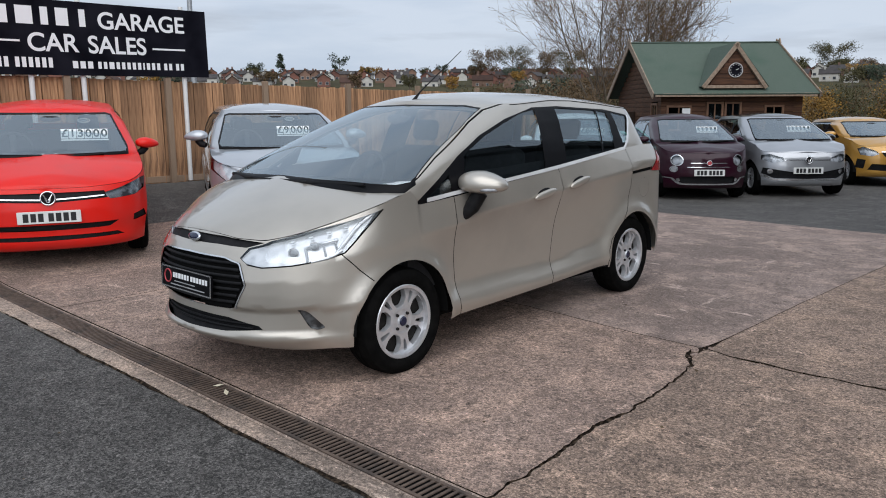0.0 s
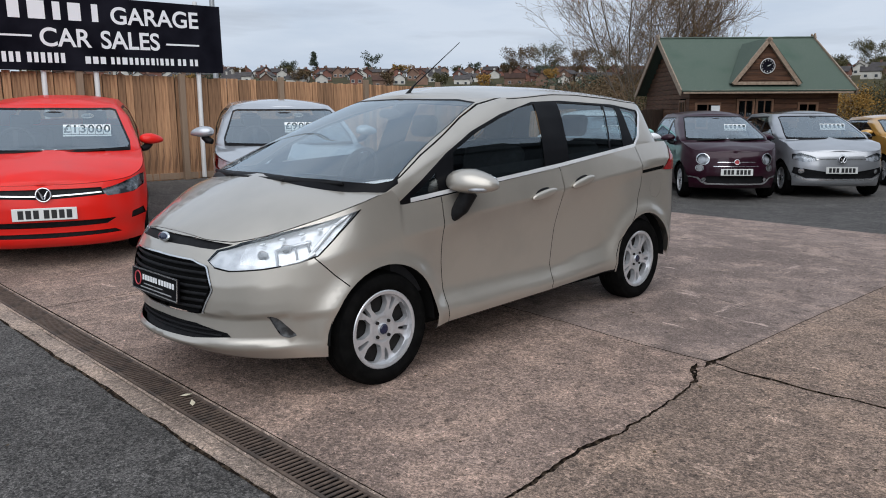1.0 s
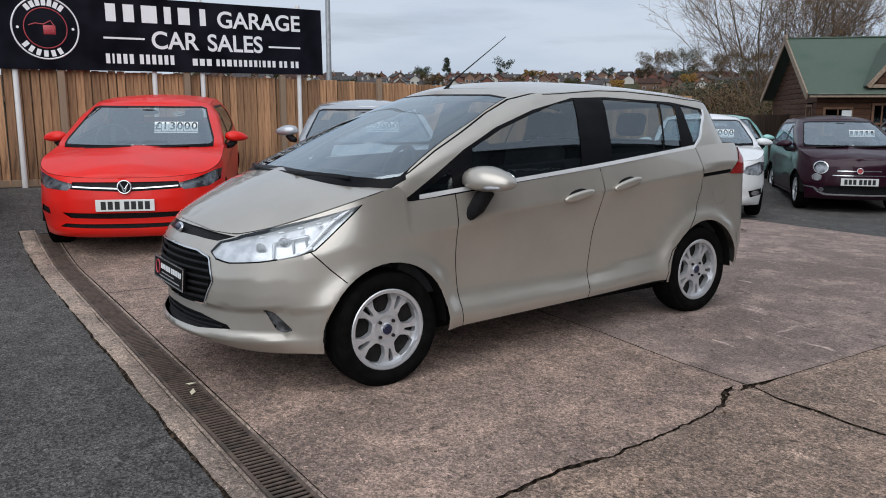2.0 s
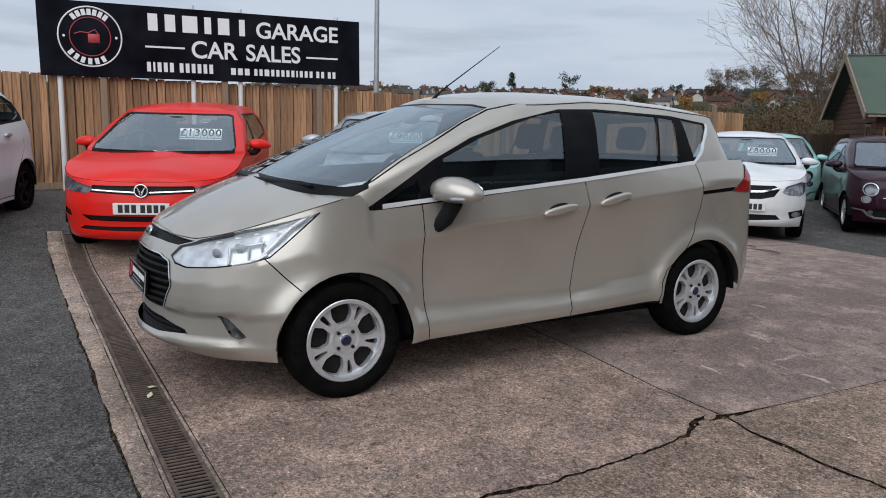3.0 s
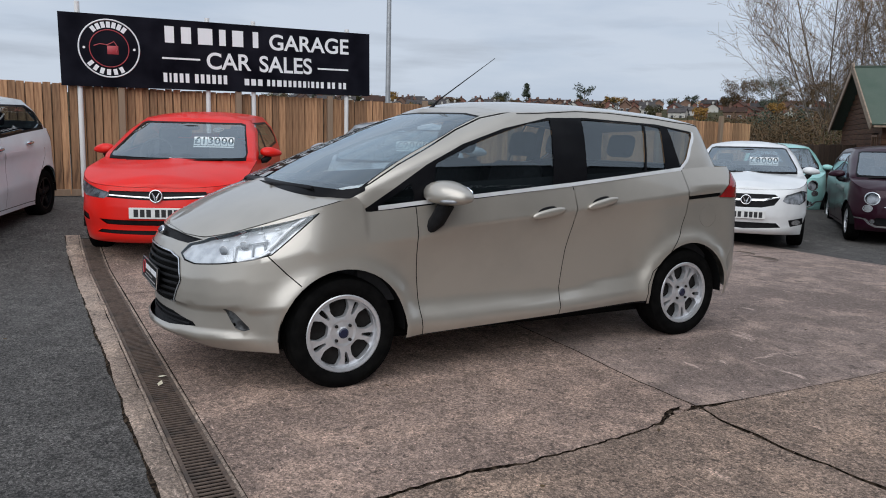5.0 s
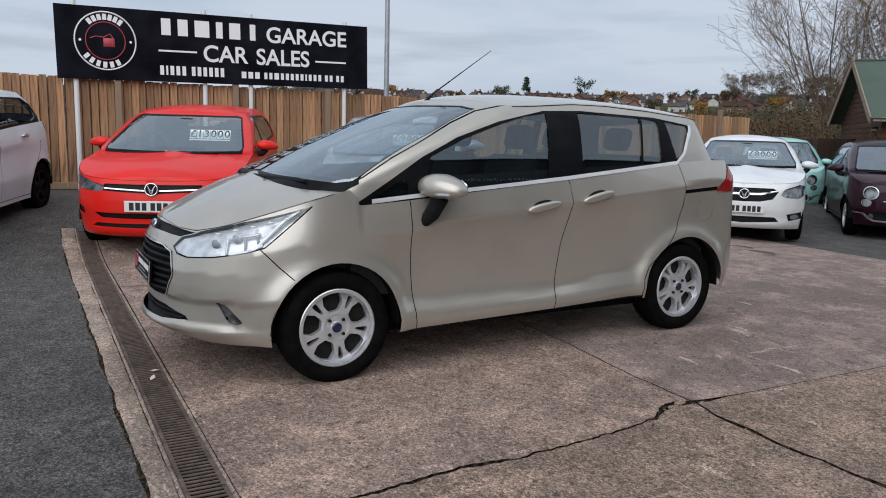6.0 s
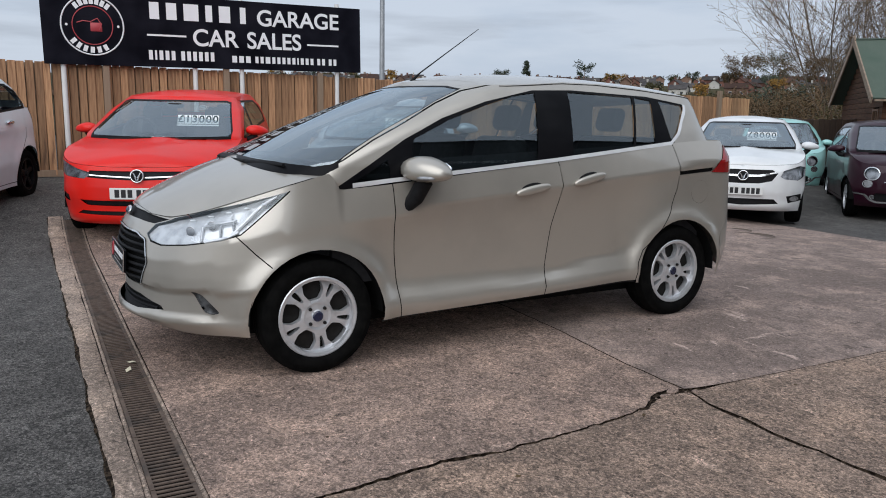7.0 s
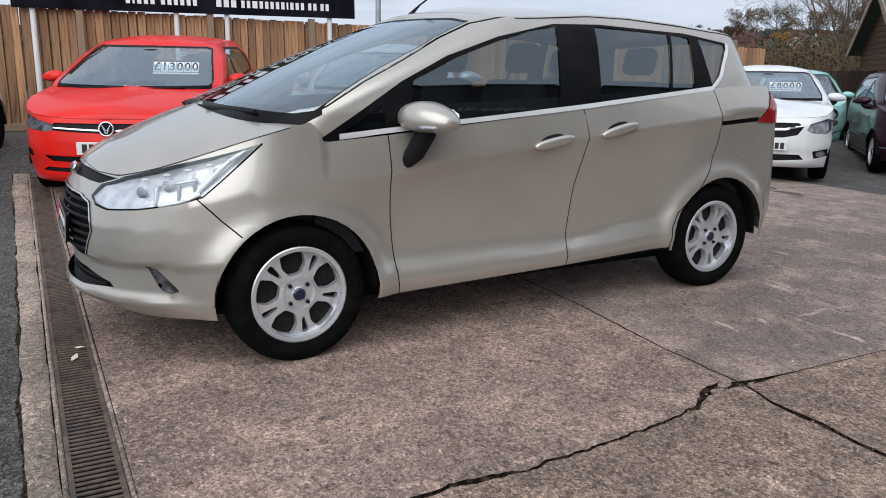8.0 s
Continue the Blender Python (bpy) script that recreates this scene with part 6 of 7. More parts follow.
# ---- the other parked cars ----
def town_car(paint, wb, fo, ro, W, H, lead_z, cowl_z, cowl_x, top_x, belt0, belt1, face, looks, R=0.30, rim=0.195, style="five", roof_end=None, nf=2.5,
             rim_mat=None, roof_paint=None, mirror=None, mirror_paint=None, step=0.06, doors=2, lamps=("headlight",)):
    """Profiles of a small hatchback, from its main sizes."""
    rear = wb + ro
    c = dict(paint=paint, W=W, nose=-fo, tail=rear, xcf=0.0, xcr=wb + 0.1, nf=nf, nr=3.2, step=step, axles=((0.0, R), (wb, R)), arch=R + 0.045, crease=(0.74, 0.05), scoop=0.014, flare=0.016)
    lo = belt0 - 0.12
    c["cabin_width"] = ((lo, W - 0.012), (belt0, W - 0.03), (belt1, W - 0.05), ((belt1 + H) / 2, W - 0.13), (H - 0.13, W - 0.20), (H - 0.07, W - 0.25), (H, W - 0.32))
    c["cabin_bow"] = 0.004
    c["front_in"] = ((0.15, 0.14), (0.21, 0.04), (0.27, 0.012), (0.36, 0.015), (0.45, 0.0), (0.55, 0.005), (lead_z - 0.10, 0.025), (lead_z, 0.075), (1.0, 0.2))
    c["rear_in"] = ((0.25, 0.10), (0.35, 0.0), (0.6, 0.0), (0.9, 0.06), (1.2, 0.14))
    c["sill"] = ((-fo, 0.20), (0, 0.19), (wb, 0.20), (rear, 0.26))
    c["belt"] = ((-fo, lead_z), (-fo + 0.25, lead_z + 0.03), (-0.15, lerp(lead_z, cowl_z, 0.62)), (cowl_x + 0.12, cowl_z - 0.015), (cowl_x + 0.26, belt0), (wb * 0.75, lerp(belt0, belt1, 0.7)), (wb + 0.2, belt1), (rear, belt1))
    c["screen"] = ((lo, cowl_x - 0.30), (cowl_z + 0.01, cowl_x - 0.26), (H - 0.09, top_x), (H, top_x + 0.18))
    re = roof_end or rear - 0.22
    c["backlight"] = ((lo, rear - 0.04), (belt1 + 0.05, rear - 0.10), (H - 0.10, re), (H, re - 0.1))
    c["glf"], c["glr"] = 0.36, 0.34
    c["cant"] = ((0.0, H - 0.075), (1.0, H - 0.075), (1.5, H - 0.055), (2.0, H - 0.075), (3.0, H - 0.09))
    c["roof_z"] = ((top_x, H - 0.07), (top_x + 0.3, H - 0.012), (top_x + 0.7, H), (re - 0.5, H - 0.015), (re, H - 0.075))
    c["bonnet_u"], c["bonnet_x"], c["bonnet_pow"] = 1.0 + (cowl_x + 0.06) / (wb + 0.1), (-fo + 0.075, cowl_x - 0.27), 1.2
    c["bonnet_z"] = ((-fo, lead_z), (-fo + 0.25, lerp(lead_z, cowl_z, 0.5)), (-0.1, lerp(lead_z, cowl_z, 0.86)), (cowl_x - 0.25, cowl_z + 0.01))
    c["inside"], c["seat_z"], c["seat_x"] = (cowl_x + 0.02, wb + 0.2, belt0 + 0.02, 0.4), 0.66, (1.25, 2.05)
    c["wheel"], c["wheel_style"], c["rim_mat"] = (R, rim), style, rim_mat or M["alloy"]
    c["door_mirror"] = mirror or (cowl_x + 0.42, W + 0.085, belt0 + 0.07, 0.92)
    c["mirror_paint"] = mirror_paint or paint
    c["roof_paint"] = roof_paint or paint
    c["wipers"], c["wiper_z"] = ((-0.02, -0.50), (0.52, 0.06)), cowl_z - 0.004
    c["wiper_rise"] = 0.010
    c["bright_lamps"], c["lamps"] = False, lamps
    c["inner_mirror_z"] = H - 0.165
    zt = H - 0.115
    a0, dz = cowl_x + 0.16, zt - belt0
    px = wb * 0.5 + 0.12
    T = [("s", "front_wing", [(-1, 0.1), (0.40, 0.1), (0.42, belt0 + 0.3), (-1, belt0 + 0.3)]), ("s", "front_door", [(0.42, belt0 + 0.2), (0.40, 0.25), (px, 0.25), (px + 0.05, belt1 + 0.2)])]
    T += [("s", "gap", band([(0.42, belt0 + 0.2), (0.41, 0.7), (0.40, 0.24)], 0.008)), ("s", "gap", band([(px + 0.04, belt1 + 0.2), (px + 0.02, 0.7), (px, 0.24)], 0.008)), ("s", "gap", band([(0.40, 0.245), (wb - 0.34, 0.245)], 0.008)),
          ("s", "taillight", [(rear - 0.30, belt1 - 0.02), (rear - 0.06, belt1 - 0.02), (rear - 0.04, belt1 - 0.28), (rear - 0.16, belt1 - 0.26)])]
    if doors == 4:
        T += [("s", "rear_door", [(px + 0.05, belt1 + 0.2), (px, 0.25), (wb - 0.33, 0.25), (wb - 0.25, 0.55), (wb, 0.75), (wb + 0.03, belt1 + 0.2)]),
              ("s", "gap", band([(wb + 0.02, belt1 + 0.2), (wb, 0.75), (wb - 0.25, 0.52), (wb - 0.33, 0.25)], 0.008))]
    T += face
    c["tub_regions"] = T
    c["tub_looks"] = {"front_wing": ("front_wing", paint, 0.0, False, ""), "front_door": ("front_door", paint, 0.0, False, ""), "rear_door": ("rear_door", paint, 0.0, False, ""), "headlight": ("headlight", M["lens"], 0.003, False, "clear headlight"), "taillight": ("tail_light", M["red_lens"], 0.004, False, ""),
                      "grille": ("grille", M["black_plastic"], -0.012, True, "black front grille"), "lower_grille": ("lower_grille", M["black_plastic"], -0.018, True, ""), "bar": ("chrome_bar", M["chrome"], 0.004, True, ""),
                      "fog": ("fog_light", M["reflector"], -0.006, False, ""), "pocket": ("bumper_pocket", M["black_plastic"], -0.012, False, ""), "lamp_rim": ("lamp_rim", M["chrome"], 0.004, False, "")}
    c["tub_looks"].update(looks)
    f0 = [(a0 - 0.05, belt0 - 0.01), (px, lerp(belt0, belt1, 0.5) - 0.005), (wb + 0.12, belt1 - 0.005), (wb + 0.20, belt1 + 0.10), (wb - 0.02, zt - 0.02), (px, zt + 0.005), (top_x + 0.42, zt - 0.015), (lerp(a0, top_x + 0.4, 0.5), lerp(belt0, zt, 0.52))]
    g1 = [(a0 + 0.06, belt0 + 0.02), (px - 0.05, lerp(belt0, belt1, 0.5) + 0.02), (px - 0.02, zt - 0.02), (top_x + 0.44, zt - 0.04), (lerp(a0, top_x + 0.42, 0.52), lerp(belt0, zt, 0.50))]
    g2 = [(px + 0.05, lerp(belt0, belt1, 0.55) + 0.02), (wb + 0.08, belt1 + 0.025), (wb + 0.13, belt1 + 0.09), (wb - 0.05, zt - 0.045), (px + 0.07, zt - 0.02)]
    ws, wt_ = W - 0.112, W - 0.258
    c["cab_regions"] = [("s", "frit", f0), ("s", "glass", g1), ("s", "glass2", g2),
                        ("f", "frit2", [(-0.05, H - 0.10), (wt_ - 0.06, H - 0.105), (wt_, H - 0.125), (ws - 0.02, cowl_z + 0.06), (ws - 0.02, cowl_z - 0.02), (-0.05, cowl_z - 0.02)]),
                        ("f", "screen", [(-0.05, H - 0.117), (wt_ - 0.06, H - 0.122), (wt_ - 0.012, H - 0.134), (ws - 0.030, cowl_z + 0.040), (ws - 0.050, cowl_z + 0.016), (-0.05, cowl_z + 0.008)]),
                        ("r", "rear_screen", [(-0.05, H - 0.16), (wt_ - 0.06, H - 0.17), (ws - 0.10, belt1 + 0.08), (-0.05, belt1 + 0.08)])]
    c["cab_looks"] = {"glass2": ("rear_side_window", M["dark_glass"], -0.005, False, ""), "frit2": ("windscreen_surround", M["gloss_black"], -0.001, True, "")}
    return c


def put_car(px, py, pz, heading, ahead, pitch=0.0):
    """The pose of a car whose number plate stands ahead of its front axle at the given place."""
    a = radians(heading)
    rx, ry = -math.cos(a), -math.sin(a)
    return pose(px + rx * ahead, py + ry * ahead, pz, 0, pitch, heading + 180)


def round_badge(root, x, z, r, tilt=8):
    b = part("badge", torus_me(r, r * 0.13, 24, 6), M["chrome"], root, "round chrome badge", m=pose(x, 0, z, 0, 90 + tilt, 0))
    part("badge_face", lathe_me([(0, 0.0), (r, 0.0)], 20, "z"), M["gloss_black"], b, m=pose(0, 0, 0.002))
    for s in (-1, 1):
        for dx in (0.0, 0.42):
            bar_pts = [(r * (-0.55 + dx), s * r * (0.62 - dx * 0.5), -0.004), (r * (0.28 + dx), s * r * 0.10, -0.004)]
            part("badge_stroke", tube_me(bar_pts, r * 0.09, 5), M["chrome"], b)
    return b


def price_card(root, cab, y, z, text, w, h, heading_m, known=True):
    """A strip of white price cards behind the windscreen."""
    u = cab.unstretch(cab.find("f", abs(y), z)[0])
    x = cab.outline(u, z)[0]
    u2 = cab.unstretch(cab.find("f", abs(y), z + 0.05)[0])
    lean = math.degrees(math.atan2(cab.outline(u2, z + 0.05)[0] - x, 0.05))
    m = heading_m @ pose(x + 0.05, y, z, 0, lean * 0.5, 0) @ pose(0, 0, 0, 90, 0, -90)
    card = empty("price_card", m, label="white price cards with dark digits behind a windscreen", category="price card", group="price cards")
    n = len(text)
    step = w / n
    for k, ch in enumerate(text):
        xk = -w / 2 + step * (k + 0.5)
        t = part("digit_card", box_me(-step * 0.46, step * 0.46, -h / 2, h / 2, -0.002, 0.0, 0.0), M["card_white"], card, m=pose(xk, 0, 0))
        if known:
            me = text_me(ch, h * 1.12, 0.0008, bold=0.0022)
            part("digit", me, M["card_ink"], t, m=pose(0, 0, 0.002))
        else:
            part("digit_bar", box_me(-step * 0.28, step * 0.28, -h * 0.36, h * 0.36, 0.0, 0.0015), M["card_ink"], t)
    part("card_strip", box_me(-w / 2, w / 2, -h * 0.72, -h * 0.58, -0.002, 0.0), M["card_white"], card)
    return card


def window_sticker(root, cab, y, z, r):
    """A pale round sticker inside the windscreen."""
    x = cab.outline(cab.unstretch(cab.find("f", abs(y), z)[0]), z)[0]
    x2 = cab.outline(cab.unstretch(cab.find("f", abs(y), z + 0.05)[0]), z + 0.05)[0]
    lean = math.degrees(math.atan2(x2 - x, 0.05))
    ring = part("window_sticker", torus_me(r, r * 0.10, 28, 4), M["sticker"], root, "pale round sticker ring on the windscreen", m=pose(x + 0.02, y, z, 0, lean - 90, 0))
    part("sticker_ring", torus_me(r * 0.68, r * 0.06, 24, 4), M["sticker"], ring)
    part("sticker_mark", box_me(-r * 0.12, r * 0.12, -r * 0.4, r * 0.4, -0.002, 0.002), M["sticker"], ring)


M["sticker"] = mat("faded_sticker", (0.34, 0.37, 0.38), 0.6)
M["lamp_dark"] = mat("dark_lamp_housing", (0.16, 0.165, 0.175), 0.3, metal=0.5, second=(0.03, 0.03, 0.033), scale=16, low=0.42, high=0.56)
RED = paint_mat("bright_red_paint", (0.70, 0.015, 0.009), flake=0.0, rough=0.35, coat=0.22, spec=0.22)
COOL_WHITE = paint_mat("cool_white_paint", (0.73, 0.79, 0.81), flake=0.0, rough=0.35, coat=0.6)
SILVER = paint_mat("silver_paint", (0.46, 0.475, 0.50), flake=0.5)
WHITE = paint_mat("white_paint", (0.76, 0.77, 0.77), flake=0.0, rough=0.35)
MAROON = paint_mat("deep_maroon_paint", (0.026, 0.004, 0.012), flake=0.1, coat=0.35, spec=0.2)
TEAL = paint_mat("mint_green_paint", (0.30, 0.60, 0.56), flake=0.0)
GREY_SILVER = paint_mat("cool_silver_paint", (0.40, 0.41, 0.43), flake=0.6)
YELLOW = paint_mat("gold_yellow_paint", (0.56, 0.29, 0.05), flake=0.3)
BLACK_PAINT = paint_mat("black_roof_paint", (0.012, 0.012, 0.013), flake=0.0)

# red hatchback by the fence
polo_face = [("f", "headlight", [(0.46, 0.705), (0.60, 0.735), (0.80, 0.80), (0.85, 0.80), (0.84, 0.70), (0.74, 0.655), (0.52, 0.645)]),
             ("f", "grille", [(-0.05, 0.725), (0.47, 0.725), (0.50, 0.66), (-0.05, 0.635)]),
             ("f", "bar", [(-0.05, 0.668), (0.47, 0.688), (0.47, 0.677), (-0.05, 0.656)]),
             ("f", "lower_grille", [(-0.05, 0.440), (0.58, 0.440), (0.50, 0.392), (-0.05, 0.385)]),
             ("f", "pocket", [(0.72, 0.47), (0.82, 0.49), (0.84, 0.42), (0.71, 0.41)]),
             ("f", "skirt", [(-0.05, 0.335), (0.56, 0.335), (0.62, 0.300), (-0.05, 0.290)])]
polo_c = town_car(RED, 2.548, 0.80, 0.69, 0.872, 1.455, 0.76, 0.985, 0.34, 1.08, 0.95, 1.03, polo_face, {"skirt": ("lower_intake", M["black_plastic"], -0.012, True, "")}, R=0.315, rim=0.20, doors=4, step=0.05, nf=2.8)
polo_c["bowl_mat"] = M["lamp_dark"]
polo_m = put_car(-7.13, 2.13, 0.075, -20.5, 0.80, -3.2)
polo, polo_tub, polo_cab = car(polo_m, polo_c, "bright red five-door hatchback parked before the timber fence")
round_badge(polo, -0.795, 0.685, 0.060)
plate(polo, -0.812, 0, 0.515, 3, M["plate_white"])
price_card(polo, polo_cab, -0.33, 1.155, "£13000", 0.46, 0.115, polo_m)
window_sticker(polo, polo_cab, -0.33, 1.275, 0.058)

# silver hatchback
silver_face = [("f", "headlight", [(0.44, 0.69), (0.50, 0.77), (0.70, 0.88), (0.80, 0.93), (0.855, 0.94), (0.85, 0.80), (0.68, 0.67)]), ("f", "grille", [(-0.05, 0.62), (0.34, 0.62), (0.42, 0.56), (0.30, 0.42), (-0.05, 0.40)]),
               ("f", "bar", [(-0.05, 0.635), (0.35, 0.635), (0.35, 0.62), (-0.05, 0.62)]), ("f", "fog", ellipse(0.66, 0.42, 0.05, 0.04, 14))]
silver_c = town_car(SILVER, 2.538, 0.78, 0.64, 0.868, 1.46, 0.83, 1.0, 0.30, 1.05, 0.95, 1.05, silver_face, {}, R=0.305, rim=0.195, doors=4, mirror=(0.60, 0.975, 1.10, 1.0))
silver_c["bowl_mat"] = M["lamp_white"]
silver_m = put_car(-6.70, 4.50, 0.07, -26, 0.78, -2.5)
silver, silver_tub, silver_cab = car(silver_m, silver_c, "silver five-door hatchback parked before the timber fence")
price_card(silver, silver_cab, -0.17, 1.17, "£9000", 0.40, 0.115, silver_m)
window_sticker(silver, silver_cab, -0.17, 1.29, 0.055)
plate(silver, -0.79, 0, 0.50, 3, M["plate_white"])

# white hatchback by the fence, seen from its flank
left_face = [("f", "headlight", [(0.46, 0.64), (0.52, 0.72), (0.76, 0.80), (0.82, 0.78), (0.80, 0.68), (0.62, 0.62)]), ("f", "grille", [(-0.05, 0.64), (0.40, 0.64), (0.36, 0.58), (-0.05, 0.58)]), ("f", "lower_grille", [(-0.05, 0.44), (0.5, 0.44), (0.4, 0.32), (-0.05, 0.32)])]
left_c = town_car(COOL_WHITE, 2.40, 0.72, 0.50, 0.80, 1.485, 0.78, 1.02, 0.28, 0.98, 0.97, 1.07, left_face, {}, R=0.295, rim=0.19, doors=4, rim_mat=M["gloss_black"])
left_m = pose(-7.62, -0.42, 0.16, 0, -3.0, 160)
left_car, left_tub, left_cab = car(left_m, left_c, "white small five-door hatchback parked by the fence")
for hx, hz in ((1.20, 0.90), (1.98, 0.93)):
    for s in (-1, 1):
        part("door_handle", blob_me(0.10, 0.016, 0.022, 2, 2.4), M["chrome"], left_car, m=pose(hx, s * 0.805, hz))

# white hatchback across the apron
corsa_face = [("f", "headlight", [(0.46, 0.66), (0.50, 0.735), (0.70, 0.80), (0.77, 0.78), (0.76, 0.66), (0.68, 0.61), (0.52, 0.625)]),
              ("f", "grille", [(-0.05, 0.745), (0.36, 0.745), (0.43, 0.70), (0.36, 0.60), (0.20, 0.565), (-0.05, 0.56)]), ("f", "bar", [(-0.05, 0.675), (0.20, 0.68), (0.40, 0.715), (0.42, 0.70), (0.22, 0.655), (-0.05, 0.645)]),
              ("f", "lower_grille", [(-0.05, 0.36), (0.40, 0.36), (0.46, 0.30), (-0.05, 0.27)]), ("f", "pocket", [(0.55, 0.40), (0.74, 0.43), (0.75, 0.34), (0.58, 0.31)]), ("f", "fog", ellipse(0.66, 0.365, 0.06, 0.035, 14))]
corsa_c = town_car(WHITE, 2.385, 0.72, 0.57, 0.80, 1.48, 0.80, 1.02, 0.30, 1.02, 0.96, 1.05, corsa_face, {}, R=0.30, rim=0.19, doors=4, nf=2.7)
corsa_m = put_car(-6.39, 9.56, -0.02, -48, 0.74)
corsa, corsa_tub, corsa_cab = car(corsa_m, corsa_c, "white five-door hatchback parked at the edge of the apron")
round_badge(corsa, -0.715, 0.665, 0.062)
plate(corsa, -0.735, 0, 0.465, 3, M["plate_white"])
price_card(corsa, corsa_cab, -0.22, 1.18, "£8000", 0.40, 0.115, corsa_m)

# retro city cars with round lamps: one maroon, one mint
retro_face = [("f", "lamp_rim", ellipse(0.52, 0.685, 0.098, 0.098, 24)), ("f", "headlight", ellipse(0.52, 0.685, 0.084, 0.084, 24)), ("f", "lamp_rim", ellipse(0.565, 0.535, 0.062, 0.055, 18)), ("f", "fog", ellipse(0.565, 0.535, 0.052, 0.046, 18)),
              ("f", "bar", [(-0.05, 0.645), (0.30, 0.645), (0.31, 0.632), (-0.05, 0.632)]), ("f", "bar", [(-0.05, 0.575), (0.36, 0.575), (0.37, 0.564), (-0.05, 0.564)]),
              ("f", "lower_grille", [(-0.05, 0.405), (0.46, 0.405), (0.50, 0.33), (0.44, 0.29), (-0.05, 0.285)]), ("f", "bar", [(-0.05, 0.285), (0.44, 0.285), (0.52, 0.33), (0.58, 0.385), (0.74, 0.40), (0.74, 0.38), (0.60, 0.365), (0.54, 0.30), (0.46, 0.262), (-0.05, 0.262)]), ("f", "fog", ellipse(0.50, 0.345, 0.034, 0.034, 14))]


def retro(m, paint, label, card):
    c = town_car(paint, 2.30, 0.66, 0.58, 0.80, 1.488, 0.80, 1.0, 0.20, 0.92, 0.93, 1.02, retro_face, {}, R=0.295, rim=0.19, nf=2.3, style="multi", mirror_paint=paint)
    r, tub, cab = car(m, c, label)
    b = part("badge", torus_me(0.042, 0.007, 20, 6), M["chrome"], r, m=pose(-0.655, 0, 0.64, 0, 98, 0))
    part("badge_face", lathe_me([(0, 0.0), (0.042, 0.0)], 20, "z"), M["sign_red"], b, m=pose(0, 0, 0.001))
    plate(r, -0.675, 0, 0.475, 3, M["plate_white"])
    if card:
        price_card(r, cab, -0.26, 1.20, "£0000"[:5], 0.38, 0.105, m, False)
    return r


retro(put_car(-5.79, 12.32, -0.05, -47, 0.67), MAROON, "deep maroon retro city car parked before the shed", True)
retro(put_car(-9.04, 13.55, -0.02, -47, 0.67), TEAL, "mint green retro city car parked beside the shed", False)

# grey-silver city car
up_face = [("f", "headlight", [(0.40, 0.63), (0.42, 0.70), (0.62, 0.76), (0.74, 0.74), (0.74, 0.66), (0.60, 0.61)]), ("f", "bar", [(-0.05, 0.665), (0.40, 0.665), (0.40, 0.652), (-0.05, 0.652)]),
           ("f", "lower_grille", [(-0.05, 0.40), (0.72, 0.52), (0.74, 0.42), (0.55, 0.335), (-0.05, 0.325)]), ("f", "bar", [(-0.05, 0.325), (0.55, 0.325), (0.74, 0.40), (0.74, 0.375), (0.56, 0.295), (-0.05, 0.295)]), ("f", "fog", ellipse(0.62, 0.455, 0.045, 0.045, 14))]
up_c = town_car(GREY_SILVER, 2.42, 0.58, 0.60, 0.82, 1.49, 0.78, 1.0, 0.26, 0.95, 0.95, 1.05, up_face, {}, R=0.30, rim=0.19, nf=2.8, roof_paint=BLACK_PAINT, mirror_paint=BLACK_PAINT)
up_m = put_car(-4.74, 13.95, -0.05, -47, 0.60)
up, up_tub, up_cab = car(up_m, up_c, "silver three-door city car with a black roof")
round_badge(up, -0.60, 0.66, 0.058)
plate(up, -0.60, 0, 0.475, 3, M["plate_white"])
price_card(up, up_cab, -0.24, 1.20, "000000", 0.44, 0.105, up_m, False)

# yellow city car
yel_face = [("f", "headlight", [(0.38, 0.66), (0.44, 0.72), (0.64, 0.80), (0.72, 0.76), (0.68, 0.64), (0.50, 0.61)]), ("f", "bar", [(-0.05, 0.70), (0.34, 0.71), (0.36, 0.695), (-0.05, 0.685)]), ("f", "grille", [(-0.05, 0.685), (0.34, 0.685), (0.28, 0.60), (-0.05, 0.595)]),
            ("f", "lower_grille", [(-0.05, 0.44), (0.50, 0.46), (0.56, 0.34), (-0.05, 0.30)]), ("f", "pocket", [(0.60, 0.54), (0.72, 0.56), (0.74, 0.38), (0.62, 0.36)])]
yel_c = town_car(YELLOW, 2.34, 0.62, 0.52, 0.806, 1.40, 0.79, 1.0, 0.27, 0.96, 0.95, 1.04, yel_face, {}, R=0.295, rim=0.19)
yel_m = put_car(-4.10, 17.1, -0.05, -50, 0.64)
yel, yel_tub, yel_cab = car(yel_m, yel_c, "golden yellow city car parked at the end of the row")
plate(yel, -0.64, 0, 0.50, 3, M["plate_white"])


# ---- trees and shrubs ----
def tube_into(vs, fs, pts, r0, r1, n=3):
    base = len(vs)
    m = len(pts)
    for i, p in enumerate(pts):
        d = (pts[min(i + 1, m - 1)] - pts[max(i - 1, 0)]).normalized()
        a = d.orthogonal().normalized()
        b = d.cross(a)
        r = lerp(r0, r1, i / (m - 1))
        for k in range(n):
            q = 2 * math.pi * k / n
            vs.append(p + (a * math.cos(q) + b * math.sin(q)) * r)
    for i in range(m - 1):
        for k in range(n):
            fs.append((base + i * n + k, base + i * n + (k + 1) % n, base + (i + 1) * n + (k + 1) % n, base + (i + 1) * n + k))


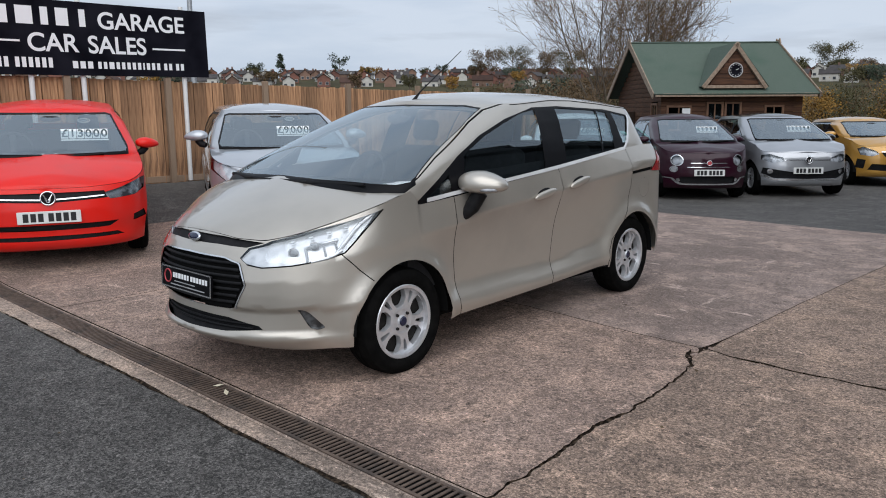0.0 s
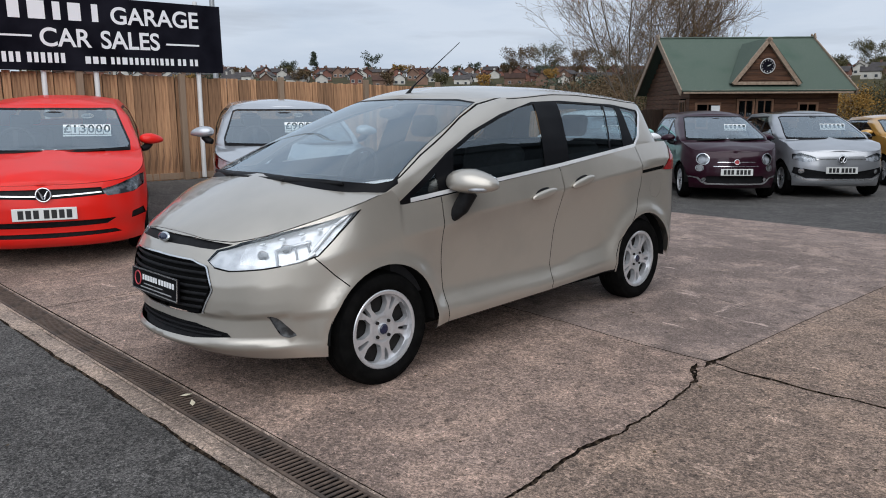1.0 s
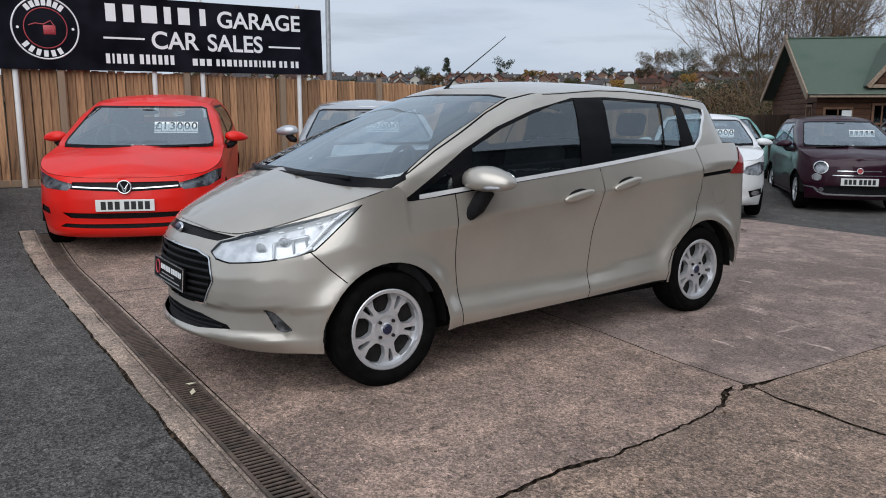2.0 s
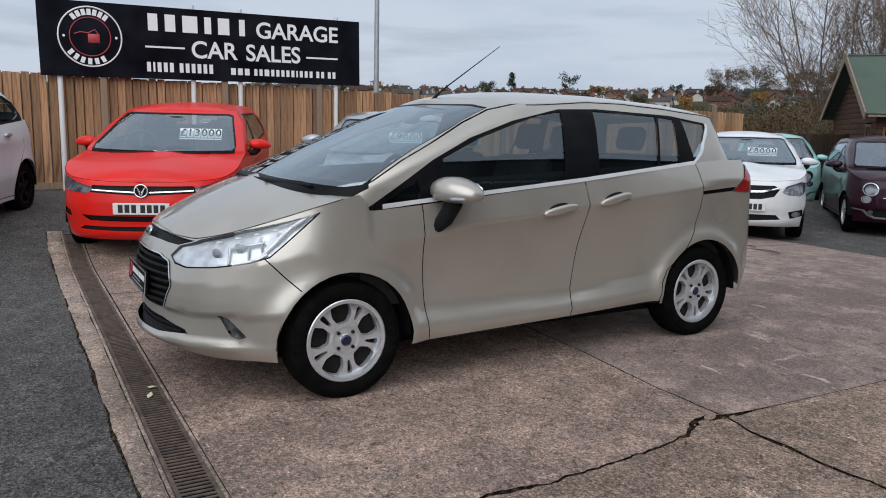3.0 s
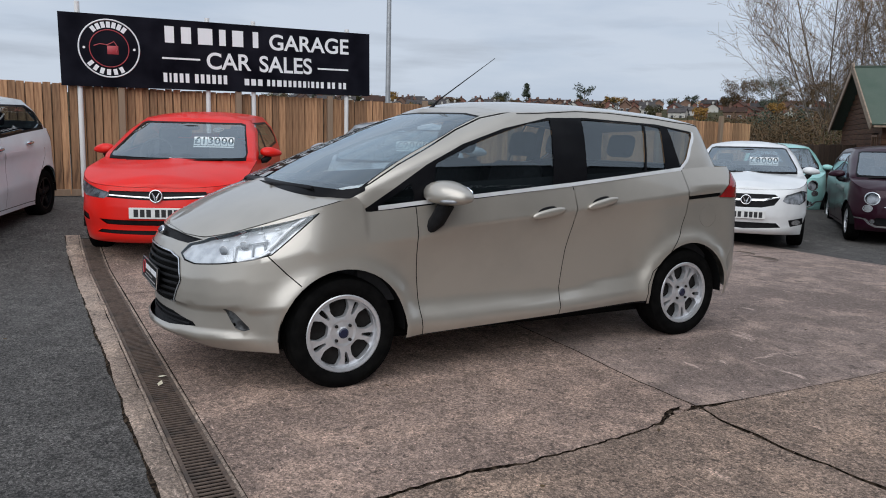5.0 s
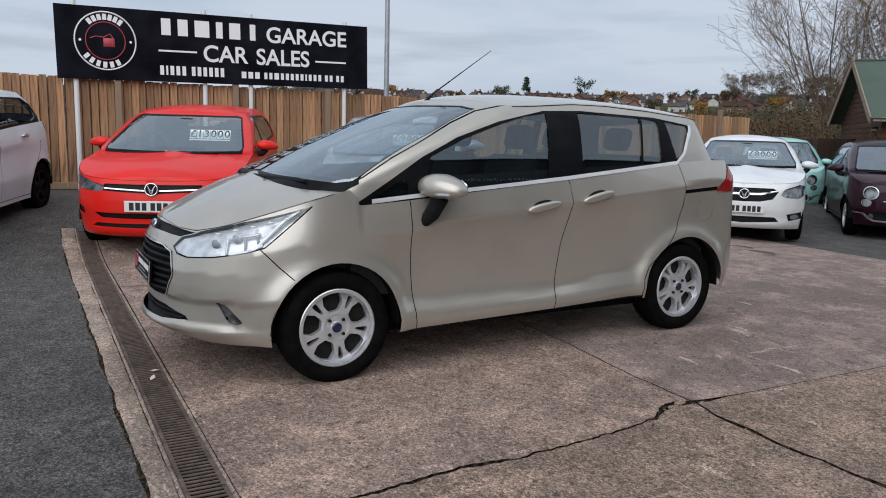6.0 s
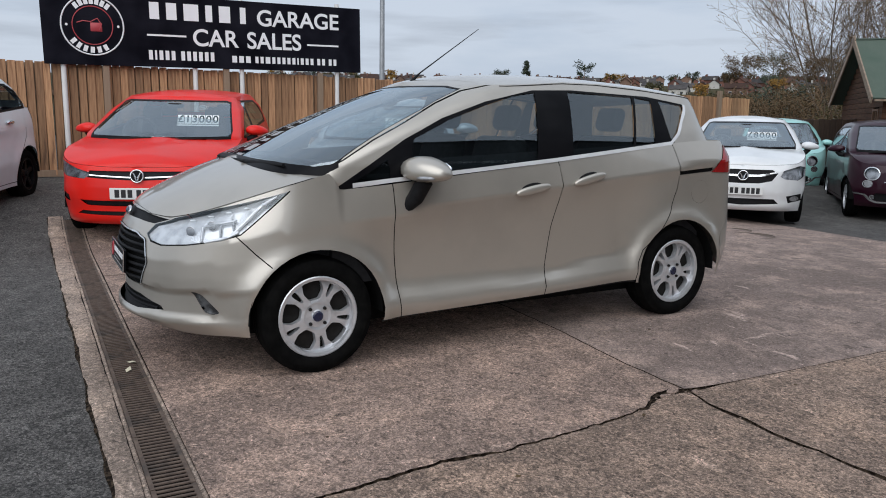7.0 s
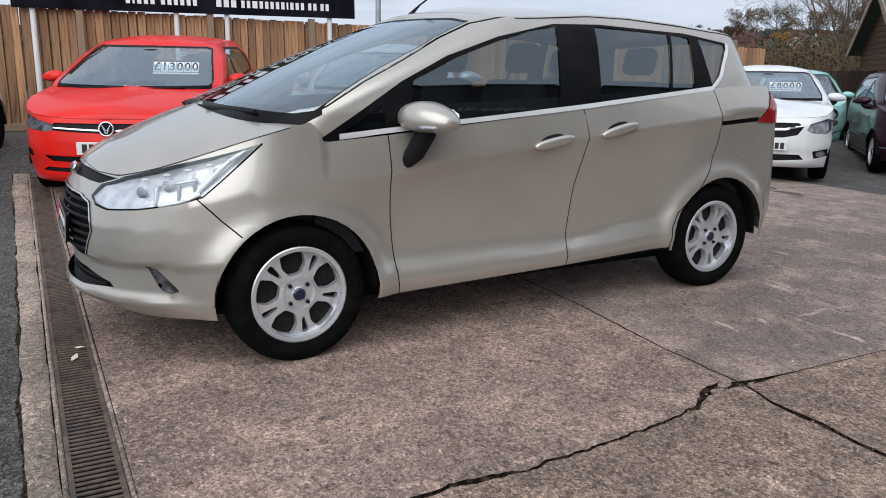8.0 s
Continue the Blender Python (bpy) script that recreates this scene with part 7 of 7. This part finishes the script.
def leaf_into(vs, fs, p, s, rg):
    a = Vector((rg.uniform(-1, 1), rg.uniform(-1, 1), rg.uniform(-1, 1))).normalized()
    b = a.orthogonal().normalized()
    i = len(vs)
    vs.extend((p - a * s, p + b * s * 0.55, p + a * s, p - b * s * 0.55))
    fs.append((i, i + 1, i + 2, i + 3))


def bare_tree(name, x, y, height, seed, stems, label, leaf_mat=None, leaves=0, lean=0.25, tw=1.0, z=0.0):
    """A winter tree: tapered stems, limbs and many fine twigs, with a few leaves left."""
    rg = random.Random(seed)
    wood, twigs, lv = ([], []), ([], []), ([], [])

    def grow(p, d, length, r, level):
        n = 6 if level < 2 else 4 if level == 2 else 3
        pts = [p]
        for i in range(n):
            wob = 0.16 if level < 2 else 0.24
            d = (d + Vector((rg.uniform(-wob, wob), rg.uniform(-wob, wob), rg.uniform(-wob, wob) + (0.06 if level else 0.03)))).normalized()
            pts.append(pts[-1] + d * length / n)
        r1 = r * (0.35 if level < 2 else 0.45)
        tgt = wood if level < 2 else twigs
        tube_into(*tgt, pts, r, r1, 7 if level == 0 else 5 if level == 1 else 3)
        if level >= 3:
            if leaves and rg.random() < leaves:
                leaf_into(*lv, pts[-1] + Vector((rg.uniform(-.05, .05), rg.uniform(-.05, .05), rg.uniform(-.05, .05))), rg.uniform(0.016, 0.034), rg)
            return
        kids = (11, 8, 6)[level]
        for k in range(kids):
            t = lerp(0.22 if level else 0.28, 1.0, (k + rg.random() * 0.8) / kids)
            i = min(n - 1, int(t * n))
            q = pts[i].lerp(pts[i + 1], t * n - i)
            along = (pts[i + 1] - pts[i]).normalized()
            side = along.orthogonal().normalized()
            side.rotate(Matrix.Rotation(rg.uniform(0, 2 * math.pi), 3, along))
            spread = rg.uniform(0.45, 0.95)
            nd = (along * (1 - spread * 0.4) + side * spread + Vector((0, 0, 0.12))).normalized()
            grow(q, nd, length * (0.62, 0.50, 0.46)[level] * rg.uniform(0.7, 1.15) * (1.15 - 0.5 * t), max(0.0055 * tw, r * (0.42, 0.40, 0.42)[level] * (1.1 - 0.6 * t)), level + 1)
    for s in range(stems):
        a = 2 * math.pi * s / stems + rg.uniform(-0.4, 0.4)
        d = Vector((math.cos(a) * lean * rg.uniform(0.5, 1.3), math.sin(a) * lean * rg.uniform(0.5, 1.3), 1)).normalized()
        grow(Vector((0.18 * math.cos(a) * (stems > 1), 0.18 * math.sin(a) * (stems > 1), -0.05)), d, height * rg.uniform(0.62, 0.82), 0.085 * height / 8 / (stems ** 0.35) * 0.8, 0)
    root = empty(name, pose(x, y, z), label=label, category="tree")
    part("trunk", smooth(mesh_from(*wood)), M["bark"], root)
    part("twig_mass", mesh_from(*twigs), M["twig"], root, kind="stuff")
    if lv[0]:
        part("leaves", mesh_from(*lv), leaf_mat, root, kind="stuff")
    return root


def shrub(name, x, y, rx, ry, h, seed, n, leaf_mat, label, size=0.05, z=0.0, stems=40):
    """A bush of thin stems with loose clumps of small leaves."""
    rg = random.Random(seed)
    wv, wf, lv, lf = [], [], [], []
    for k in range(stems):
        a, q = rg.uniform(0, 2 * math.pi), math.sqrt(rg.random())
        p = Vector((rx * 0.35 * q * math.cos(a), ry * 0.35 * q * math.sin(a), 0))
        top = Vector((rx * 0.95 * q * math.cos(a), ry * 0.95 * q * math.sin(a), h * rg.uniform(0.6, 1.08)))
        mid = p.lerp(top, 0.5) + Vector((rg.uniform(-.15, .15), rg.uniform(-.15, .15), 0.1))
        tube_into(wv, wf, [p, mid, top], 0.022, 0.005, 3)
        for j in range(3):
            t = rg.uniform(0.4, 0.95)
            s = mid.lerp(top, t)
            tube_into(wv, wf, [s, s + Vector((rg.uniform(-.4, .4), rg.uniform(-.4, .4), rg.uniform(0.0, .45)))], 0.008, 0.003, 3)
    clumps = []
    for k in range(max(12, n // 80)):
        a, e, q = rg.uniform(0, 2 * math.pi), rg.uniform(0.05, 1.0), rg.uniform(0.55, 1.0)
        w = math.sqrt(max(0.0, 1 - (e * 0.9) ** 2))
        clumps.append((Vector((rx * q * w * math.cos(a), ry * q * w * math.sin(a), h * e * rg.uniform(0.85, 1.02))), rg.uniform(0.12, 0.34) * min(1.2, h / 2.5)))
    for k in range(n):
        c_, r = clumps[rg.randrange(len(clumps))]
        p = c_ + Vector((rg.gauss(0, r), rg.gauss(0, r), rg.gauss(0, r * 0.8)))
        if p.z > 0.02:
            leaf_into(lv, lf, p, size * rg.uniform(0.7, 1.4), rg)
    root = empty(name, pose(x, y, z), label=label, category="bush")
    part("stem_mass", mesh_from(wv, wf), M["twig"], root, kind="stuff")
    part("leaves", mesh_from(lv, lf), leaf_mat, root, kind="stuff")
    return root


bare_tree("tree", -14.6, 23.0, 8.6, 11, 6, "large bare multi-stemmed tree with a few golden leaves behind the shed", M["leaf_gold"], 0.45, 0.28)
bare_tree("tree", -14.3, 25.2, 6.8, 23, 4, "bare tree with fine upright branches beyond the shed", M["leaf_brown"], 0.12, 0.24)
bare_tree("tree", -15.4, 24.2, 5.6, 37, 4, "small bare tree with arching twigs behind the fence", M["leaf_gold"], 0.05, 0.42)
bare_tree("tree", -14.2, 24.0, 7.8, 51, 4, "bare tree with some rust-brown leaves in its crown", M["leaf_gold"], 0.5, 0.22)
for i, (x, y, rx, ry, h, n, ma, lab) in enumerate((
        (-19.5, 22.5, 2.2, 1.6, 2.2, 2600, "leaf_brown", "tangled brown bush behind the fence"), (-16.6, 21.0, 1.9, 1.5, 2.1, 2400, "leaf_brown", "tangled brown bush behind the fence"),
        (-14.3, 20.6, 1.7, 1.3, 2.2, 1300, "leaf_brown", "bush with dry brown leaves behind the dark fence"), (-12.6, 20.3, 1.3, 1.2, 2.0, 1500, "leaf_green", "low green bush behind the dark fence"),
        (-22.5, 24.5, 2.6, 2.0, 2.4, 2600, "leaf_green", "broad dull green bush behind the fence"), (-26.5, 24.0, 2.6, 2.0, 2.2, 2200, "leaf_brown", "broad brown bush behind the fence"),
        (-8.7, 24.2, 1.7, 1.4, 2.0, 3200, "leaf_gold", "golden autumn bush beyond the parked cars"), (-7.2, 25.0, 1.8, 1.5, 2.2, 3400, "leaf_green", "olive green bush beyond the parked cars"),
        (-5.6, 25.4, 1.9, 1.5, 2.3, 3400, "leaf_gold", "golden autumn bush beyond the parked cars"), (-3.8, 26.0, 2.0, 1.6, 2.35, 3000, "leaf_green", "olive green bush beyond the parked cars"),
        (-1.6, 26.6, 2.0, 1.6, 2.3, 2400, "leaf_gold", "golden autumn bush beyond the parked cars"))):
    shrub("bush", x, y, rx, ry, h, 100 + i, int(n * 3.2), M[ma], lab, 0.029)


# ---- the hill with its houses ----
def hill_z(x, y):
    r = math.hypot(x, y)
    return 0.42 + 22.0 * sstep(150, 480, r)


vs, fs = [], []
rs = [40, 50, 65, 85, 110, 140, 170, 200, 230, 260, 290, 320, 360, 400, 440, 480, 540, 700]
na = 60
for r in rs:
    for k in range(na + 1):
        a = radians(70 + 125 * k / na)
        x, y = r * math.cos(a), r * math.sin(a)
        vs.append((x, y, hill_z(x, y) + 0.8 * noise.noise(Vector((x * 0.02, y * 0.02, 5))) * sstep(60, 150, r)))
for i in range(len(rs) - 1):
    for k in range(na):
        a = i * (na + 1) + k
        fs.append((a, a + na + 1, a + na + 2, a + 1))
me = mesh_from(vs, fs, "hill")
bm = bmesh.new()
bm.from_mesh(me)
if sum(f.normal.z for f in bm.faces) < 0:
    bmesh.ops.reverse_faces(bm, faces=bm.faces)
bm.to_mesh(me)
bm.free()
part("hillside", smooth(me), M["grass"], None, "rough green hillside below the far houses", category="hill", kind="structure")

M["brick_red"] = mat("red_brick_wall", (0.205, 0.088, 0.063), 0.9, second=(0.145, 0.066, 0.050), scale=0.6, vary=0.25)
M["brick_brown"] = mat("brown_brick_wall", (0.20, 0.12, 0.085), 0.9, second=(0.15, 0.09, 0.065), scale=0.6, vary=0.25)
M["render_white"] = mat("white_render", (0.50, 0.48, 0.44), 0.9, second=(0.42, 0.40, 0.36), scale=0.5, vary=0.12)
M["slate"] = mat("slate_roof", (0.050, 0.046, 0.047), 0.85, spec=0.15, second=(0.075, 0.068, 0.066), scale=0.8, vary=0.2)
M["tile_brown"] = mat("brown_tile_roof", (0.080, 0.046, 0.036), 0.85, spec=0.15, second=(0.058, 0.036, 0.030), scale=0.8, vary=0.25)
M["far_pane"] = mat("far_window_pane", (0.035, 0.04, 0.048), 0.15)


def house_proto(w, d, h, rh, wall, roof, seed, gable_front=False):
    rg = random.Random(seed)
    root = empty("house", None, label="", category="house", group="houses on the hill")
    part("wall", prism_me([(-w / 2, -2), (w / 2, -2), (w / 2, h), (0, h + rh), (-w / 2, h)], d, "xz"), wall, root, m=pose(0, -d / 2, 0))
    ov = 0.35
    for s in (-1, 1):
        q = [(0, -d / 2 - ov, h + rh + 0.12), (s * (w / 2 + ov), -d / 2 - ov, h - ov * rh / (w / 2) + 0.1), (s * (w / 2 + ov), d / 2 + ov, h - ov * rh / (w / 2) + 0.1), (0, d / 2 + ov, h + rh + 0.12)]
        q += [(x, y, z + 0.2) for x, y, z in q]
        part("roof", mesh_from(q, [(0, 1, 2, 3), (4, 7, 6, 5), (0, 4, 5, 1), (1, 5, 6, 2), (2, 6, 7, 3), (3, 7, 4, 0)]), roof, root)
    part("chimney", box_me(-0.45, 0.45, d * 0.2, d * 0.2 + 0.7, h + rh - 0.8, h + rh + 1.2), wall, root)
    for z0 in (0.6, 2.6):
        if z0 + 1.2 > h:
            continue
        for x in (-w * 0.27, w * 0.27):
            o = part("window", box_me(-0.7, 0.7, -0.06, 0.06, 0, 1.25), M["render_white"], root, m=pose(x, -d / 2 - 0.02, z0))
            part("pane", box_me(-0.58, 0.58, -0.08, -0.05, 0.12, 1.13), M["far_pane"], o)
        for y in (-d * 0.25, d * 0.25):
            for sx in (-1, 1):
                o = part("window", box_me(-0.06, 0.06, -0.6, 0.6, 0, 1.2), M["render_white"], root, m=pose(sx * (w / 2 + 0.02), y, z0))
                part("pane", box_me(-0.025 + sx * 0.06, 0.025 + sx * 0.06, -0.5, 0.5, 0.1, 1.1), M["far_pane"], o)
    return root


rg = random.Random(77)
protos = []
for i, (w, d, h, rh, wa, ro, lab) in enumerate(((7.0, 9.5, 5.0, 2.4, "brick_red", "slate", "red brick house with a slate roof on the hill"), (6.6, 11.0, 4.8, 2.6, "brick_brown", "tile_brown", "brown brick house with a tiled roof on the hill"),
                                               (6.8, 9.0, 4.6, 2.3, "render_white", "slate", "white rendered house with a slate roof on the hill"), (7.4, 13.0, 5.0, 2.5, "brick_red", "tile_brown", "long red brick house with a tiled roof on the hill"),
                                               (7.0, 16.0, 5.2, 2.3, "brick_brown", "slate", "brown brick terrace with a slate roof on the hill"))):
    p = house_proto(w * 0.72, d * 0.78, h * 0.64, rh * 0.72, M[wa], M[ro], i)
    tagged(p, label=lab)
    protos.append(p)
spots = []
for row, (r0, n, a0, a1) in enumerate(((330, 30, 106, 165), (358, 32, 105, 166), (386, 34, 104, 166), (412, 36, 104, 166), (438, 38, 104, 166), (464, 42, 104, 166))):
    for k in range(n):
        a = radians(lerp(a0, a1, (k + 0.5 + rg.uniform(-0.3, 0.3)) / n))
        r = r0 + rg.uniform(-9, 9)
        spots.append((r * math.cos(a), r * math.sin(a), math.degrees(a)))
used = [False] * len(protos)
for x, y, a in spots:
    i = rg.choice((0, 1, 1, 2, 2, 3, 4))
    m = pose(x, y, hill_z(x, y) - rg.uniform(0.0, 1.2), 0, 0, a - 90 + rg.choice((0, 0, 20, 90, 180, 160, 75)))
    if not used[i]:
        protos[i].matrix_basis = m
        used[i] = True
    else:
        copy_thing(protos[i], m)


def far_tree(x, y, h, w, seed, ma, label, conifer=False, leaf=0.6, dense=16):
    """A distant tree: trunk, limbs and an uneven crown of clumps with gaps."""
    rg = random.Random(seed)
    wv, wf, lv, lf = [], [], [], []
    tube_into(wv, wf, [Vector((0, 0, -1)), Vector((0.1, 0, h * 0.5)), Vector((0, 0.1, h * 0.95))], 0.28, 0.05, 5)
    for k in range(26):
        t = rg.uniform(0.30 if conifer or dense < 50 else 0.06, 0.95)
        a = rg.uniform(0, 6.28)
        ln = w * 0.5 * (1.1 - t if conifer else math.sin(math.pi * min(1, max(0.1, (t - 0.15)))) + 0.25)
        s = Vector((0, 0, h * t))
        e = s + Vector((math.cos(a) * ln, math.sin(a) * ln, ln * (0.1 if conifer else 0.55)))
        tube_into(wv, wf, [s, e], 0.08, 0.02, 3)
        for j in range(dense):
            q = s.lerp(e, rg.uniform(0.35, 1.1)) + Vector((rg.gauss(0, 0.2 + 0.045 * w), rg.gauss(0, 0.2 + 0.045 * w), rg.gauss(0, 0.18 + 0.04 * w)))
            leaf_into(lv, lf, q, rg.uniform(0.4, 1.0) * leaf, rg)
    root = empty("tree", pose(x, y, hill_z(x, y)), label=label, category="tree")
    part("trunk", mesh_from(wv, wf), M["bark"], root)
    part("crown", mesh_from(lv, lf), M[ma], root, kind="stuff")


for i, (deg, r, h, w, ma) in enumerate(((133.4, 66, 2.4, 3.6, "leaf_brown"), (132.2, 70, 3.0, 3.6, "leaf_green"), (130.8, 62, 2.8, 3.6, "leaf_brown"), (129.2, 58, 3.0, 3.6, "leaf_brown"),
                                           (127.6, 55, 3.4, 3.6, "leaf_dark"), (125.8, 52, 3.2, 3.6, "leaf_brown"), (123.2, 50, 3.2, 3.6, "leaf_brown"), (120.5, 50, 3.0, 3.6, "leaf_green"))):
    a = radians(deg)
    far_tree(r * math.cos(a), r * math.sin(a), h * 0.72, w, 700 + i, ma, "thicket of brown and dull green scrub beyond the yard", False, 0.13, 70)
for i in range(80):
    a = radians(rg.uniform(104, 166))
    r = rg.choice((300, 340, 375, 410, 445, 480, 485, 490)) + rg.uniform(-8, 8)
    ma, lab = rg.choice((("leaf_brown", "distant brown autumn tree on the hill"), ("leaf_green", "distant dull green tree on the hill"), ("leaf_dark", "distant dark evergreen on the hill"), ("leaf_gold", "distant golden autumn tree on the hill"), ("leaf_green", "distant dull green tree on the hill")))
    far_tree(r * math.cos(a), r * math.sin(a), rg.uniform(3.2, 6.0), rg.uniform(4, 8), 300 + i, ma, lab, False, 0.42, 34)
for i, (deg, r, h, w) in enumerate(((146.9, 470, 15, 7), (142.7, 470, 14, 9))):
    a = radians(deg)
    far_tree(r * math.cos(a), r * math.sin(a), h, w, 500 + i, "leaf_dark", "tall dark pine standing above the far roofs", i == 0, 0.55, 60)
for i, (deg, r, h, w, ma, lab) in enumerate(((131.8, 400, 15, 15, "leaf_brown", "broad brown autumn tree above the far roofs"), (130.0, 410, 17, 17, "leaf_green", "broad dull green tree above the far roofs"), (128.0, 390, 14, 16, "leaf_brown", "broad brown autumn tree above the far roofs"), (125.5, 380, 13, 15, "leaf_green", "broad dull green tree above the far roofs"), (108.5, 380, 14, 14, "leaf_green", "broad dull green tree above the far roofs"))):
    a = radians(deg)
    far_tree(r * math.cos(a), r * math.sin(a), h * 0.72, w, 520 + i, ma, lab, False, 0.34, 240)

# ---- fallen leaves and grit on the yard ----
rg = random.Random(9)
lv, lf = [], []
for k in range(90):
    x, y = rg.uniform(-7, 2.2), rg.uniform(-1.5, 10)
    p = Vector((x, y, ground_z(x, y) + 0.0215))
    a = rg.uniform(0, 6.28)
    s = rg.uniform(0.005, 0.016)
    u, v = Vector((math.cos(a), math.sin(a), rg.uniform(-.2, .3))) * s, Vector((-math.sin(a), math.cos(a), rg.uniform(-.2, .3))) * s * 0.6
    i = len(lv)
    lv += [p - u, p + v, p + u, p - v]
    lf.append((i, i + 1, i + 2, i + 3))
part("fallen_leaf_litter", mesh_from(lv, lf), M["leaf_brown"], None, "scattered small dry leaves on the yard", category="leaf litter", kind="stuff")
leaf = mesh_from([(-0.035, 0, 0), (-0.01, 0.014, 0.006), (0.03, 0.004, 0.012), (0.0, -0.013, 0.004)], [(0, 1, 2), (0, 2, 3)])
part("fallen_leaf", leaf, M["cream"], None, "pale dry leaf lying on the drain grating", m=pose(-3.36, 1.722, 0.011, 0, 0, 40), category="leaf")
part("fallen_leaf", leaf, None, None, "pale dry leaf lying on the drain grating", m=pose(-3.24, 1.70, 0.011, 0, 0, 155), category="leaf")
